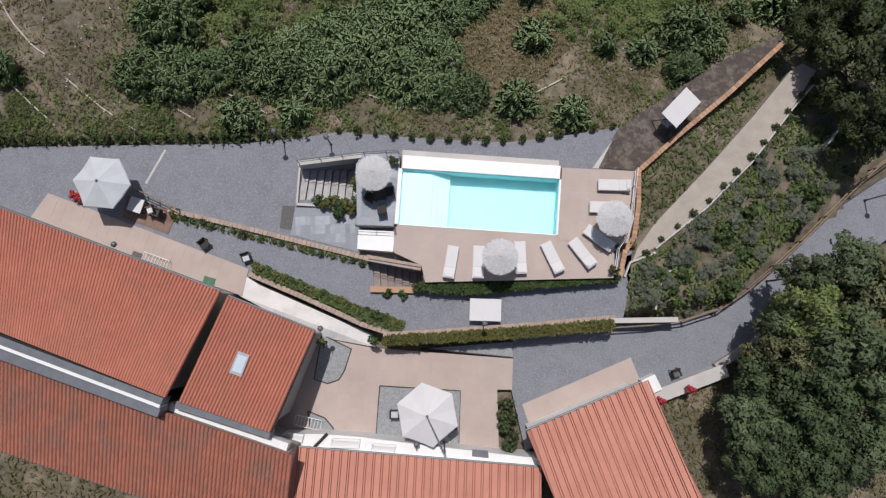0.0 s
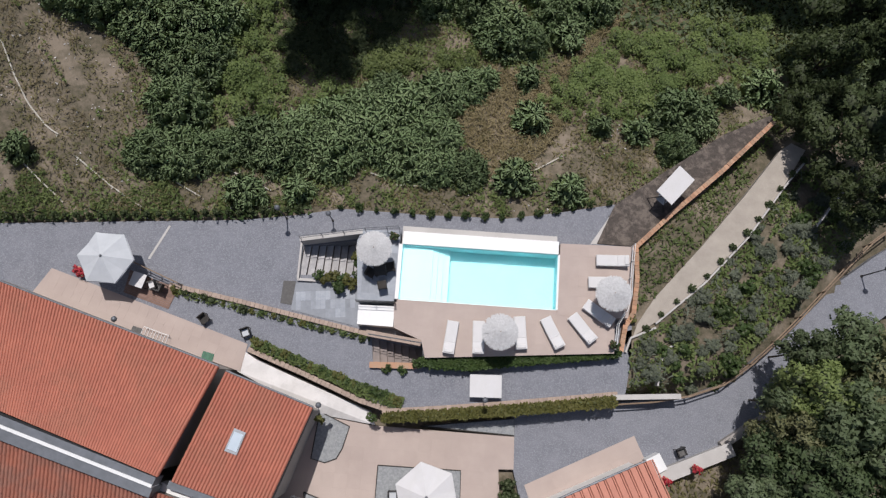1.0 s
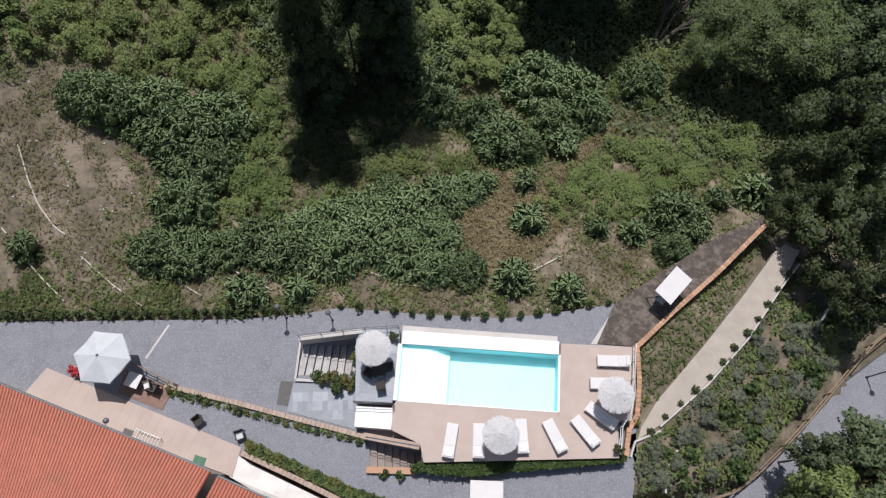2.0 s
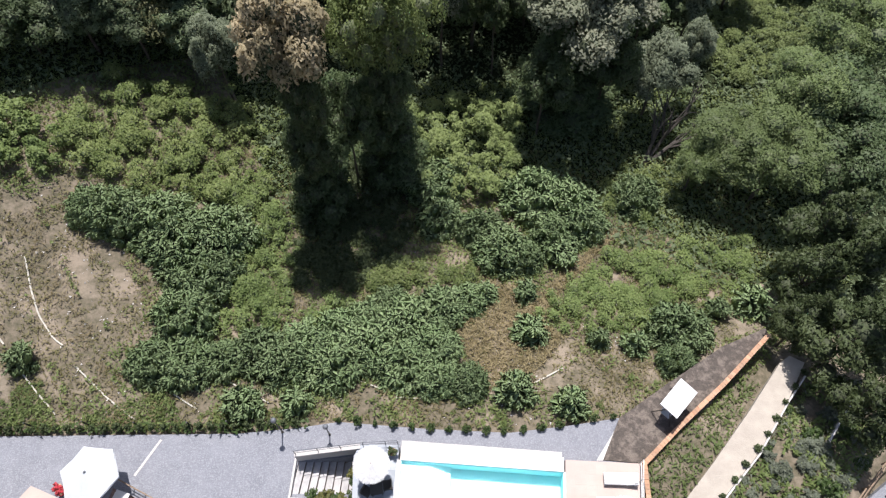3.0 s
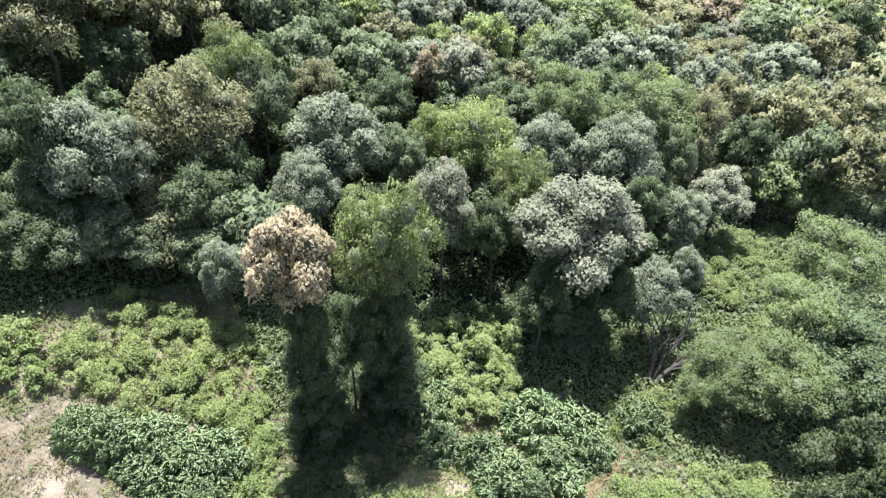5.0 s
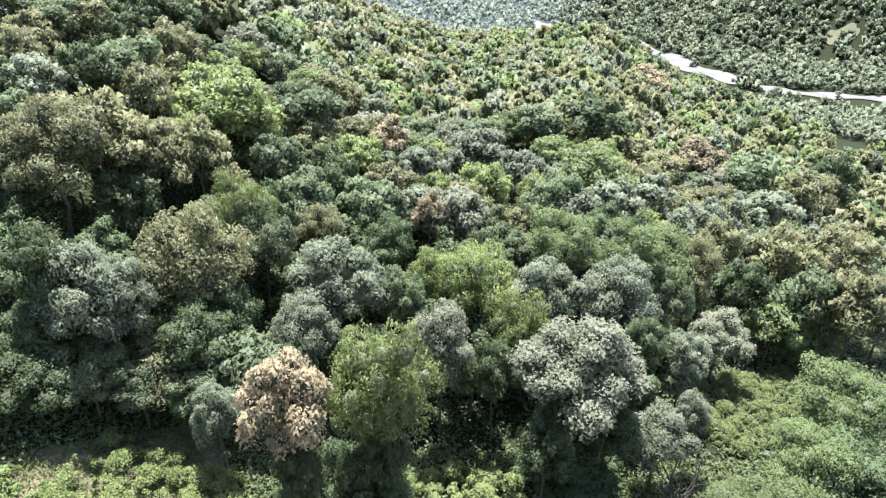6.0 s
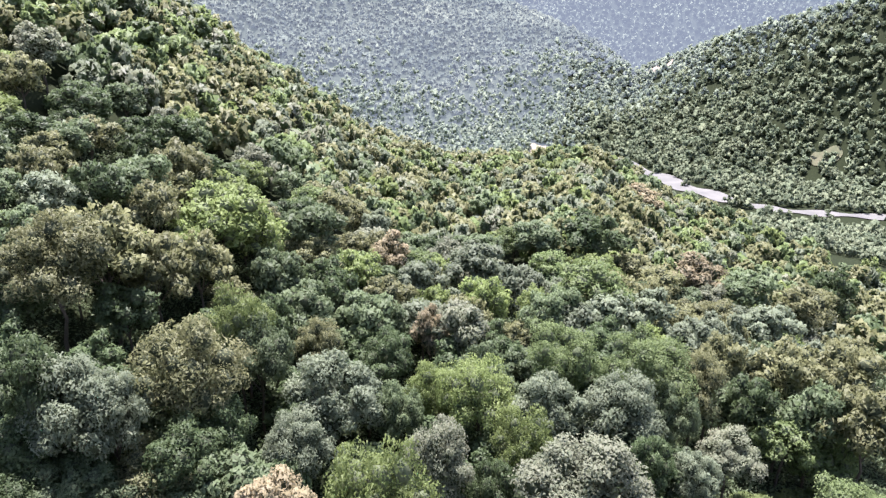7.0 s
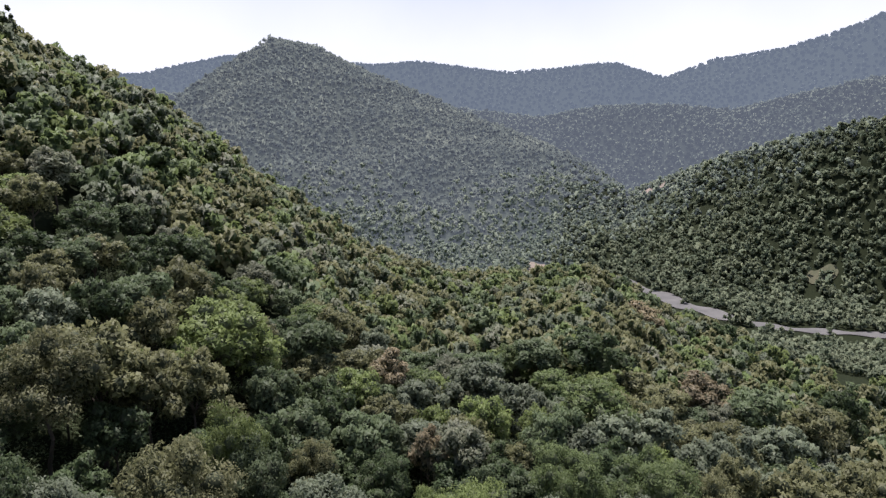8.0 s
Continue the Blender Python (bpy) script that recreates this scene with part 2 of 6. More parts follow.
def part(name, bm, mat, parent, label="", m=None):
    me = bm if isinstance(bm, bpy.types.Mesh) else to_mesh(name, bm, mat)
    ob = new(name, me)
    ob.parent = parent
    if m is not None:
        ob.matrix_basis = m
    return tagged(ob, label)


def solo(name, bm, mat, label="", category="", kind="", group="", m=None):
    ob = new(name, bm if isinstance(bm, bpy.types.Mesh) else to_mesh(name, bm, mat))
    if m is not None:
        ob.matrix_basis = m
    return tagged(ob, label, category, group, kind)


def box(bm, x0, y0, z0, x1, y1, z1, bevel=0.0):
    c = bmesh.ops.create_cube(bm, size=1.0, matrix=Matrix.LocRotScale(((x0 + x1) / 2, (y0 + y1) / 2, (z0 + z1) / 2), None, (x1 - x0, y1 - y0, z1 - z0)))
    if bevel:
        es = list({e for v in c["verts"] for e in v.link_edges})
        bmesh.ops.bevel(bm, geom=es, offset=bevel, segments=1, affect="EDGES")
    return bm


def cyl(bm, p, q, r0, r1=None, n=8):
    """A tapered round bar from p to q."""
    p, q = Vector(p), Vector(q)
    turn = (q - p).to_track_quat("Z", "Y").to_matrix().to_4x4()
    bmesh.ops.create_cone(bm, cap_ends=True, segments=n, radius1=r0, radius2=r0 if r1 is None else r1, depth=(q - p).length,
                          matrix=Matrix.Translation((p + q) / 2) @ turn)
    return bm


def ball(bm, c, r, sub=2):
    bmesh.ops.create_icosphere(bm, subdivisions=sub, radius=r, matrix=Matrix.Translation(c))
    return bm


def prism(points, z0, z1, bm=None):
    """A slab over a plan outline; z1 may be one height or a height for each corner."""
    bm = bm or bmesh.new()
    tops = z1 if isinstance(z1, (list, tuple)) else [z1] * len(points)
    area = sum(p[0] * q[1] - q[0] * p[1] for p, q in zip(points, points[1:] + points[:1]))
    if area < 0:
        points, tops = points[::-1], list(tops)[::-1]
    up = [bm.verts.new((x, y, z)) for (x, y), z in zip(points, tops)]
    lo = [bm.verts.new((x, y, z0)) for x, y in points]
    bm.faces.new(up)
    bm.faces.new(lo[::-1])
    n = len(up)
    for i in range(n):
        j = (i + 1) % n
        bm.faces.new((lo[i], lo[j], up[j], up[i]))
    return bm


def band(points, width, z0, z1, bm=None):
    """A wall or strip of even width along a line on the plan."""
    bm = bm or bmesh.new()
    ps = [Vector(p) for p in points]
    sides = []
    for i, p in enumerate(ps):
        d = (ps[min(i + 1, len(ps) - 1)] - ps[max(i - 1, 0)]).normalized()
        sides.append((p + Vector((-d.y, d.x)) * width / 2, p - Vector((-d.y, d.x)) * width / 2))
    for (a0, b0), (a1, b1) in zip(sides, sides[1:]):
        prism([tuple(a0), tuple(b0), tuple(b1), tuple(a1)], z0, z1, bm)
    bmesh.ops.remove_doubles(bm, verts=bm.verts, dist=0.001)
    return bm


def along(points, gap, start=0.0):
    """Places every gap metres along a line: x, y and the heading."""
    out, left = [], start
    for (x0, y0), (x1, y1) in zip(points, points[1:]):
        length = math.hypot(x1 - x0, y1 - y0)
        s = left
        while s < length:
            out.append((x0 + (x1 - x0) * s / length, y0 + (y1 - y0) * s / length, math.atan2(y1 - y0, x1 - x0)))
            s += gap
        left = s - length
    return out


def poly_mesh(name, verts, sizes, mat):
    """A mesh of loose polygons whose corners follow one another in verts."""
    me = bpy.data.meshes.new(name)
    sizes = np.asarray(sizes, dtype=np.int32)
    n = int(sizes.sum())
    me.vertices.add(n)
    me.vertices.foreach_set("co", np.ascontiguousarray(verts, dtype=np.float32).ravel())
    me.loops.add(n)
    me.loops.foreach_set("vertex_index", np.arange(n, dtype=np.int32))
    me.polygons.add(len(sizes))
    me.polygons.foreach_set("loop_start", np.concatenate(([0], np.cumsum(sizes)[:-1])).astype(np.int32))
    me.update(calc_edges=True)
    me.materials.append(mat)
    return me


def leaves(rng, centres, radii, count, length, width, flat=0.6, up=0.35):
    """Leaf sprays round clumps: an array of pointed blades, count x 3 x 3."""
    centres, radii = np.asarray(centres, float), np.asarray(radii, float)
    w = radii ** 2
    k = rng.choice(len(centres), count, p=w / w.sum())
    d = rng.normal(size=(count, 3))
    d[:, 2] = d[:, 2] + up
    d /= np.linalg.norm(d, axis=1)[:, None]
    pos = centres[k] + d * (radii[k] * rng.uniform(0.68, 1.08, count))[:, None] * np.array([1, 1, 0.85])
    nrm = d * flat + rng.normal(size=(count, 3)) * 0.45 + np.array([0, 0, up])
    nrm /= np.linalg.norm(nrm, axis=1)[:, None]
    tan = np.cross(nrm, rng.normal(size=(count, 3)))
    tan /= np.linalg.norm(tan, axis=1)[:, None]
    tan[:, 2] -= 0.25
    bit = np.cross(nrm, tan)
    s = rng.uniform(0.6, 1.35, count)[:, None]
    l, b = tan * length * s, bit * width * s
    soft = d * 0.7 + nrm * 0.4 + np.array([0, 0, 0.25])
    soft /= np.linalg.norm(soft, axis=1)[:, None]
    q = np.stack([pos - l * 0.45 + b * 0.55, pos + l * 0.6 - nrm * length * 0.2, pos - l * 0.45 - b * 0.55], 1)
    under = np.einsum("ij,ij->i", np.cross(q[:, 1] - q[:, 0], q[:, 2] - q[:, 0]), soft) < 0
    q[under] = q[under][:, ::-1]
    return q, soft


PHI = (1 + 5 ** 0.5) / 2
ICO = np.array([(-1, PHI, 0), (1, PHI, 0), (-1, -PHI, 0), (1, -PHI, 0), (0, -1, PHI), (0, 1, PHI), (0, -1, -PHI), (0, 1, -PHI),
                (PHI, 0, -1), (PHI, 0, 1), (-PHI, 0, -1), (-PHI, 0, 1)]) / math.hypot(1, PHI)
ICO_FACES = np.array([(0, 11, 5), (0, 5, 1), (0, 1, 7), (0, 7, 10), (0, 10, 11), (1, 5, 9), (5, 11, 4), (11, 10, 2), (10, 7, 6), (7, 1, 8),
                      (3, 9, 4), (3, 4, 2), (3, 2, 6), (3, 6, 8), (3, 8, 9), (4, 9, 5), (2, 4, 11), (6, 2, 10), (8, 6, 7), (9, 8, 1)])


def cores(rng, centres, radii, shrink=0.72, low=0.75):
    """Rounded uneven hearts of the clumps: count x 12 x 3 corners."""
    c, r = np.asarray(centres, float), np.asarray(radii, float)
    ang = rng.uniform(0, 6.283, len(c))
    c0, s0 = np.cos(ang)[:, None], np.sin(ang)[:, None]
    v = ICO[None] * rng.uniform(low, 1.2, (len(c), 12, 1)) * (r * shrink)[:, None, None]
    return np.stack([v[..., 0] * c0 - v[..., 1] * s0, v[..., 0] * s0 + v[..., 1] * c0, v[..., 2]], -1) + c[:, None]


def leafy_mesh(name, sprays, hearts, mat, heart_mat=None):
    """Leaf blades (n x 3 x 3) and hearts (n x 12 x 3), darkened to paint inner shade, in one mesh."""
    blades, soft = sprays
    nq, nc = len(blades), len(hearts)
    me = bpy.data.meshes.new(name)
    co = np.concatenate([blades.reshape(-1, 3), hearts.reshape(-1, 3)]).astype(np.float32)
    me.vertices.add(len(co))
    me.vertices.foreach_set("co", co.ravel())
    tri = (3 * nq + np.arange(nc)[:, None, None] * 12 + ICO_FACES[None]).reshape(-1)
    idx = np.concatenate([np.arange(3 * nq), tri]).astype(np.int32)
    me.loops.add(len(idx))
    me.loops.foreach_set("vertex_index", idx)
    me.polygons.add(nq + 20 * nc)
    me.polygons.foreach_set("loop_start", np.arange(nq + 20 * nc, dtype=np.int32) * 3)
    if heart_mat:
        me.polygons.foreach_set("material_index", np.concatenate([np.zeros(nq), np.ones(20 * nc)]).astype(np.int32))
    me.update(calc_edges=True)
    # leaves of one clump shade as one rounded mass
    round_out = hearts - hearts.mean(1, keepdims=True)
    round_out /= np.linalg.norm(round_out, axis=2)[..., None] + 1e-9
    me.polygons.foreach_set("use_smooth", np.ones(nq + 20 * nc, bool))
    me.normals_split_custom_set_from_vertices(np.concatenate([np.repeat(soft, 3, 0), round_out.reshape(-1, 3)]).astype(np.float32))
    me.materials.append(mat)
    if heart_mat:
        me.materials.append(heart_mat)
    return me


def foliage(name, rng, centres, radii, count, length, width, mat, flat=0.6, up=0.35, shrink=0.66, heart="inner_shade", bodies=None, loose=0.0):
    """Leaf sprays over clumps; bodies: the larger masses behind them, darkened as painted inner shade."""
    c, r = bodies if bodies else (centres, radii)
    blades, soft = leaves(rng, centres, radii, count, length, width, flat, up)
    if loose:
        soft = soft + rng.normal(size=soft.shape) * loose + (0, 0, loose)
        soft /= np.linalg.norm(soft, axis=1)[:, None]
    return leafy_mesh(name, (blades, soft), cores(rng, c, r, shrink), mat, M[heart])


def clumps(rng, n):
    """Clump places in a crown of radius 1 round the origin."""
    d = rng.normal(size=(n, 3))
    d /= np.linalg.norm(d, axis=1)[:, None]
    d[:, 2] = np.where(d[:, 2] < -0.55, -d[:, 2], d[:, 2])
    p = d * rng.uniform(0.40, 0.88, (n, 1))
    return np.concatenate([p, np.zeros((1, 3))]), np.concatenate([rng.uniform(0.17, 0.37, n), [0.5]])


def lobes(rng, n, m, shape):
    """A crown of radius 1: n boughs spread evenly round it, m sprays on each. shape: round, airy, flat, cone."""
    k = np.arange(n) + 0.5
    z = 1 - 1.62 * k / n
    ang = k * 2.39996 + rng.uniform(0, 6.283)
    w = np.sqrt(np.maximum(0, 1 - z * z))
    boughs = np.stack([np.cos(ang) * w, np.sin(ang) * w, z], 1) * rng.uniform(0.46, 0.72, (n, 1)) + rng.normal(size=(n, 3)) * 0.06
    big = rng.uniform(0.26, 0.42, n)
    if shape == "cone":
        h = rng.uniform(-0.85, 0.9, n)
        reach = 0.62 * (1 - h) / 1.85 + 0.04
        boughs = np.stack([np.cos(ang) * reach, np.sin(ang) * reach, h], 1)
        big = 0.12 + 0.2 * (1 - h) / 1.9
    if shape == "flat":
        boughs[:, 2] = np.round(boughs[:, 2] * 2.5) / 2.5 * 0.85 + rng.normal(size=n) * 0.05
    d = rng.normal(size=(n, m, 3)) + boughs[:, None] * 1.3 + (0, 0, 0.25)
    d /= np.linalg.norm(d, axis=2)[..., None]
    out = 0.82 if shape != "airy" else 0.95
    sprays = boughs[:, None] + d * (big[:, None] * rng.uniform(0.5 * out, out, (n, m)))[..., None] * np.array([1, 1, 0.6 if shape == "flat" else 0.95])
    small = np.repeat(big, m).reshape(n, m) * rng.uniform(0.28, 0.52, (n, m))
    return sprays.reshape(-1, 3), small.reshape(-1), np.concatenate([boughs, np.zeros((1, 3))]), np.concatenate([big, [0.45]])


def trunk_mesh(name, rng, height, reach, r0, mat, limbs=5):
    """A tapered, slightly crooked trunk with limbs into the crown. Its foot is the origin, the crown's middle at height."""
    bm = bmesh.new()
    p, r = Vector((0, 0, -0.6)), r0
    for k in range(4):
        q = Vector((rng.normal() * 0.04 * height, rng.normal() * 0.04 * height, height * (k + 1) / 4))
        cyl(bm, p, q, r, r * 0.78, 7)
        p, r = q, r * 0.78
    for k in range(limbs):
        ang = k * 6.283 / limbs + rng.uniform(-0.4, 0.4)
        s = Vector((0, 0, height * rng.uniform(0.55, 0.9)))
        tip = Vector((math.cos(ang) * reach * 0.7, math.sin(ang) * reach * 0.7, height + reach * rng.uniform(-0.1, 0.6)))
        mid = (s + tip) / 2 + Vector((0, 0, -0.1 * reach))
        cyl(bm, s, mid, r0 * 0.4, r0 * 0.25, 5)
        cyl(bm, mid, tip, r0 * 0.25, r0 * 0.08, 5)
    return to_mesh(name, bm, mat)


# ---- terrain ----
def smooth(a, b, x):
    t = np.clip((x - a) / (b - a), 0, 1)
    return t * t * (3 - 2 * t)


def wave(x, y, s, k=0.0):
    """Gentle rolling unevenness of about -1 to 1."""
    return (np.sin(x / s + 1.3 + k) * np.cos(y / s * 0.83 + 0.7 * k) + 0.6 * np.sin((x + y * 0.6) / s * 2.1 + k) + 0.4 * np.cos((y - x * 0.7) / s * 3.7 + 2 * k)) / 2


WALL_Y = 3.22, -1.37
ROPE_END = 26.03, 8.83
ROPE_BEND = 17.04, 0.45


def near_height(x, y):
    line = np.where(x < ROPE_BEND[0], np.interp(x, [-12, -4, 10, ROPE_BEND[0]], [-6.2, WALL_Y[1] + 0.1, WALL_Y[1] + 0.9, ROPE_BEND[1]]),
                    ROPE_BEND[1] + (x - ROPE_BEND[0]) * (ROPE_END[1] - ROPE_BEND[1]) / (ROPE_END[0] - ROPE_BEND[0]))
    z = -2.95 + 1.75 * smooth(0.15, 1.0, y - line) * smooth(9.4, 10.4, x) + 1.65 * smooth(9.0, 9.8, y + 0.03 * np.abs(x)) * (1 - smooth(9.4, 10.4, x))
    edge = 9.0 - 0.03 * np.abs(x)
    into = smooth(0, 22, y - edge)
    z = z - 0.15 * smooth(-1, 0, y - edge) + into * (-4.6 + 0.34 * np.maximum(0, -x - 7) - 0.05 * np.maximum(0, x - 8))
    return z + 0.18 * wave(x, y, 3.1) * smooth(0.6, 4, y - edge)


def table(az, pairs):
    a, v = zip(*pairs)
    return np.interp(az, a, v)


SPUR = [(-180, 8), (-90, 10), (-33, 8.8), (-28, 6.2), (-24, 4.6), (-22, 3.4), (-16, -1.4), (-11, -4.8), (-7, -8.2), (0, -10.8), (13, -10.2), (15.7, -11.4), (19.9, -13.7), (24.4, -15.2), (28.5, -16.5), (32.5, -17.7), (36, -18.5), (90, -15), (180, 8)]
SPUR_FAR = [(-180, 160), (-34, 215), (-16, 255), (0, 265), (13, 240), (24, 215), (35, 200), (180, 160)]
CONE = [(-180, 3), (-30, 1), (-24.4, 1.2), (-21, 4.4), (-18, 6.5), (-14, 8.8), (-10.8, 8.3), (-7.2, 6.7), (-1.5, 4.5), (3.3, 2.5), (8, 0.9), (12.3, -1.1), (15.6, -3.3), (19, -1.8), (23, -0.1), (30.5, 2.0), (36, 3.6), (180, 3)]
CONE_FAR = [(-180, 1000), (-14, 1150), (3, 1000), (12, 900), (15.6, 850), (20, 760), (34, 640), (180, 700)]
MIDDLE = [(-180, 4), (-10, 4), (3.3, 3.0), (8, 2.5), (12.6, 3.4), (17.9, 3.5), (22.9, 3.0), (27, 4.0), (33, 5.2), (180, 4)]
FAR = [(-180, 6), (-24.2, 5.3), (-18, 7.0), (-13.6, 7.3), (-6.2, 6.7), (-2, 7.0), (5.1, 6.2), (14.2, 6.8), (17.8, 5.6), (21.4, 6.9), (26.5, 7.5), (29.3, 8.3), (32.5, 9.4), (180, 7)]
TREE, SPUR_TREE = 8.0, 10.5
FLOOR = -62.0


def height(x, y):
    """The one ground sheet: terraces, gully, wooded spur, river valley, hills behind."""
    x, y = np.asarray(x, float), np.asarray(y, float)
    d = np.hypot(x, y) + 1e-6
    az = np.degrees(np.arctan2(x, y))
    s = 45 / d
    rim = near_height(np.where(d > 45, x * s, x), np.where(d > 45, y * s, y))
    dc = table(az, SPUR_FAR)
    zc = 39 + dc * np.tan(np.radians(table(az, SPUR))) - SPUR_TREE
    t = np.clip((d - 45) / (dc - 45), 0, 1)
    z = rim + (zc - rim) * (0.45 * t + 0.55 * t * t * (3 - 2 * t)) + 2.2 * wave(x, y, 17, 1.0) * smooth(0, 0.15, t) * smooth(0, 0.2, 1 - t)
    z = z + (FLOOR - zc) * smooth(0, 1, (d - dc) / (410 - dc))
    dm = table(az, CONE_FAR)
    zm = 39 + dm * np.tan(np.radians(table(az, CONE))) - TREE
    t2 = np.clip((d - 500) / (dm - 500), 0, 1)
    z = z + (zm - FLOOR) * (0.6 * t2 + 0.4 * smooth(0, 1, t2)) + 14 * wave(x, y, 85, 2.0) * smooth(0, 0.3, t2) * smooth(0, 0.25, 1 - t2)
    zq = 39 + 2000 * np.tan(np.radians(table(az, MIDDLE))) - TREE
    dip = np.minimum(zm, zq) - 60
    z = z + (dip - zm) * smooth(0, 1, (d - dm) / 250) + (zq - dip) * smooth(1350, 2000, d) + 20 * wave(x, y, 140, 3.0) * smooth(1300, 1500, d) * smooth(0, 250, 2000 - d)
    zf = 39 + 3700 * np.tan(np.radians(table(az, FAR))) - TREE
    z = z + (zq * 0 - 120) * smooth(2000, 2500, d) + (zf - zq + 120) * smooth(2600, 3700, d) + 40 * wave(x, y, 260, 4.0) * smooth(2500, 2900, d) * smooth(0, 300, 3700 - d)
    return z - 260 * smooth(3700, 4800, d)


def ground_mesh():
    azs = np.concatenate([np.arange(-180, -48, 6.0), np.arange(-48, 48, 0.6), np.arange(48, 180, 6.0)])
    ds = np.concatenate([[0.01], np.arange(1.5, 62, 0.75), 62 * 1.035 ** np.arange(0, 128)])
    ds = ds[ds < 4850]
    a, d = np.meshgrid(np.radians(azs), ds, indexing="ij")
    x, y = d * np.sin(a), d * np.cos(a)
    z = height(x, y)
    na, nd = x.shape
    verts = np.stack([x, y, z], -1).reshape(-1, 3)
    i, j = np.meshgrid(np.arange(na), np.arange(nd - 1), indexing="ij")
    i2 = (i + 1) % na
    f = np.stack([i * nd + j, i * nd + j + 1, i2 * nd + j + 1, i2 * nd + j], -1).reshape(-1, 4)
    me = bpy.data.meshes.new("ground")
    me.from_pydata(verts.tolist(), [], f.tolist())
    me.polygons.foreach_set("use_smooth", [True] * len(f))
    me.materials.append(M["soil"])
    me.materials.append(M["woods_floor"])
    # the far floors carry painted haze as emission
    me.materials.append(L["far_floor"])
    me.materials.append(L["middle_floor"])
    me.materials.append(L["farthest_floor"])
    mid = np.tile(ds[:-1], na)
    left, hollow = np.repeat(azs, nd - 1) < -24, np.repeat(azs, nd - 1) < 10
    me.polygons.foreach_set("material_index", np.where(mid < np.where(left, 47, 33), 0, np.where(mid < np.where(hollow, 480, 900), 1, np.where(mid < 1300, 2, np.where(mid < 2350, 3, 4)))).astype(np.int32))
    return me


solo("ground", ground_mesh(), None, "dry hillside with soil, grass and woodland floor", "ground", "structure")


def z_at(x, y):
    return float(height(x, y))


# ---- terraces, paving, pool ----
UP, LOW = -1.2, -2.4
TERRACE = [(-29.88, 10.36), (-20.20, 10.47), (-12.60, 10.54), (-9.15, 10.85), (-6.38, 11.26), (-0.84, 10.82), (4.00, 10.59), (7.47, 11.00), (10.77, 11.49), (9.42, 8.96), (11.76, 8.77), (11.18, 1.99), (10.71, -0.10), (10.09, -0.57), (-3.22, -1.05), (-4.91, 0.02), (-11.55, 2.75), (-12.02, 1.39), (-24.79, 5.81), (-29.67, 7.28)]
MULCH = [(9.48, 8.98), (10.76, 11.47), (13.77, 13.45), (18.07, 16.14), (21.11, 17.40), (21.26, 16.85), (16.51, 12.38), (11.82, 8.76)]
# the terrace is open over the pool and the two stairwells
POOL = [(-2.43, 8.72), (6.87, 8.04), (6.60, 4.74), (-2.66, 5.41)]
pa, pb, pc, pd = [Vector(p) for p in POOL]
WELL = [*[(-8.58, 8.89), (-5.14, 9.22)], *[(-5.31, 7.09), (-8.87, 7.07)]]
WELL_B = [(-4.29, 3.18), (-1.25, 2.63), (-1.25, 1.75), (-4.21, 1.76)]
(w0, w1, w2, w3), (v0, v1, v2, v3) = WELL, WELL_B
slit = lambda p: (p[0] + 0.002, p[1])
TERRACE_OPEN = TERRACE[:4] + [w0, w3, w2, w1, slit(w0), slit(TERRACE[3])] + TERRACE[4:6] + POOL[:1] + POOL[:0:-1] + [slit(POOL[0]), slit(TERRACE[5])] + TERRACE[6:15] + [v3, v2, v1, v0, (v3[0], v3[1] - 0.002), (TERRACE[14][0] - 0.002, TERRACE[14][1])] + TERRACE[15:]
solo("gravel_terrace", prism(TERRACE_OPEN, -2.9, UP),
     M["gravel"], "grey gravel terrace between house and pool", "gravel", "structure")
solo("gravel_road", prism([(4.14, -1.39), (10.39, -0.59), (14.74, -0.33), (17.57, 0.80), (21.56, 3.76), (24.90, 6.76), (27.48, 8.44), (32.66, 11.24), (32.21, 5.49), (27.50, 4.62), (24.28, 2.35), (19.56, -1.10), (17.23, -2.98), (12.52, -4.49), (11.13, -4.82), (4.90, -8.15), (4.09, -4.46)], -3.2, LOW),
     M["gravel"], "grey gravel drive curving round the garden", "road", "structure")
solo("mulch_bed", prism(MULCH, -1.6, -1.12), M["mulch"], "dark bare soil bed beside the swing", "soil", "structure")


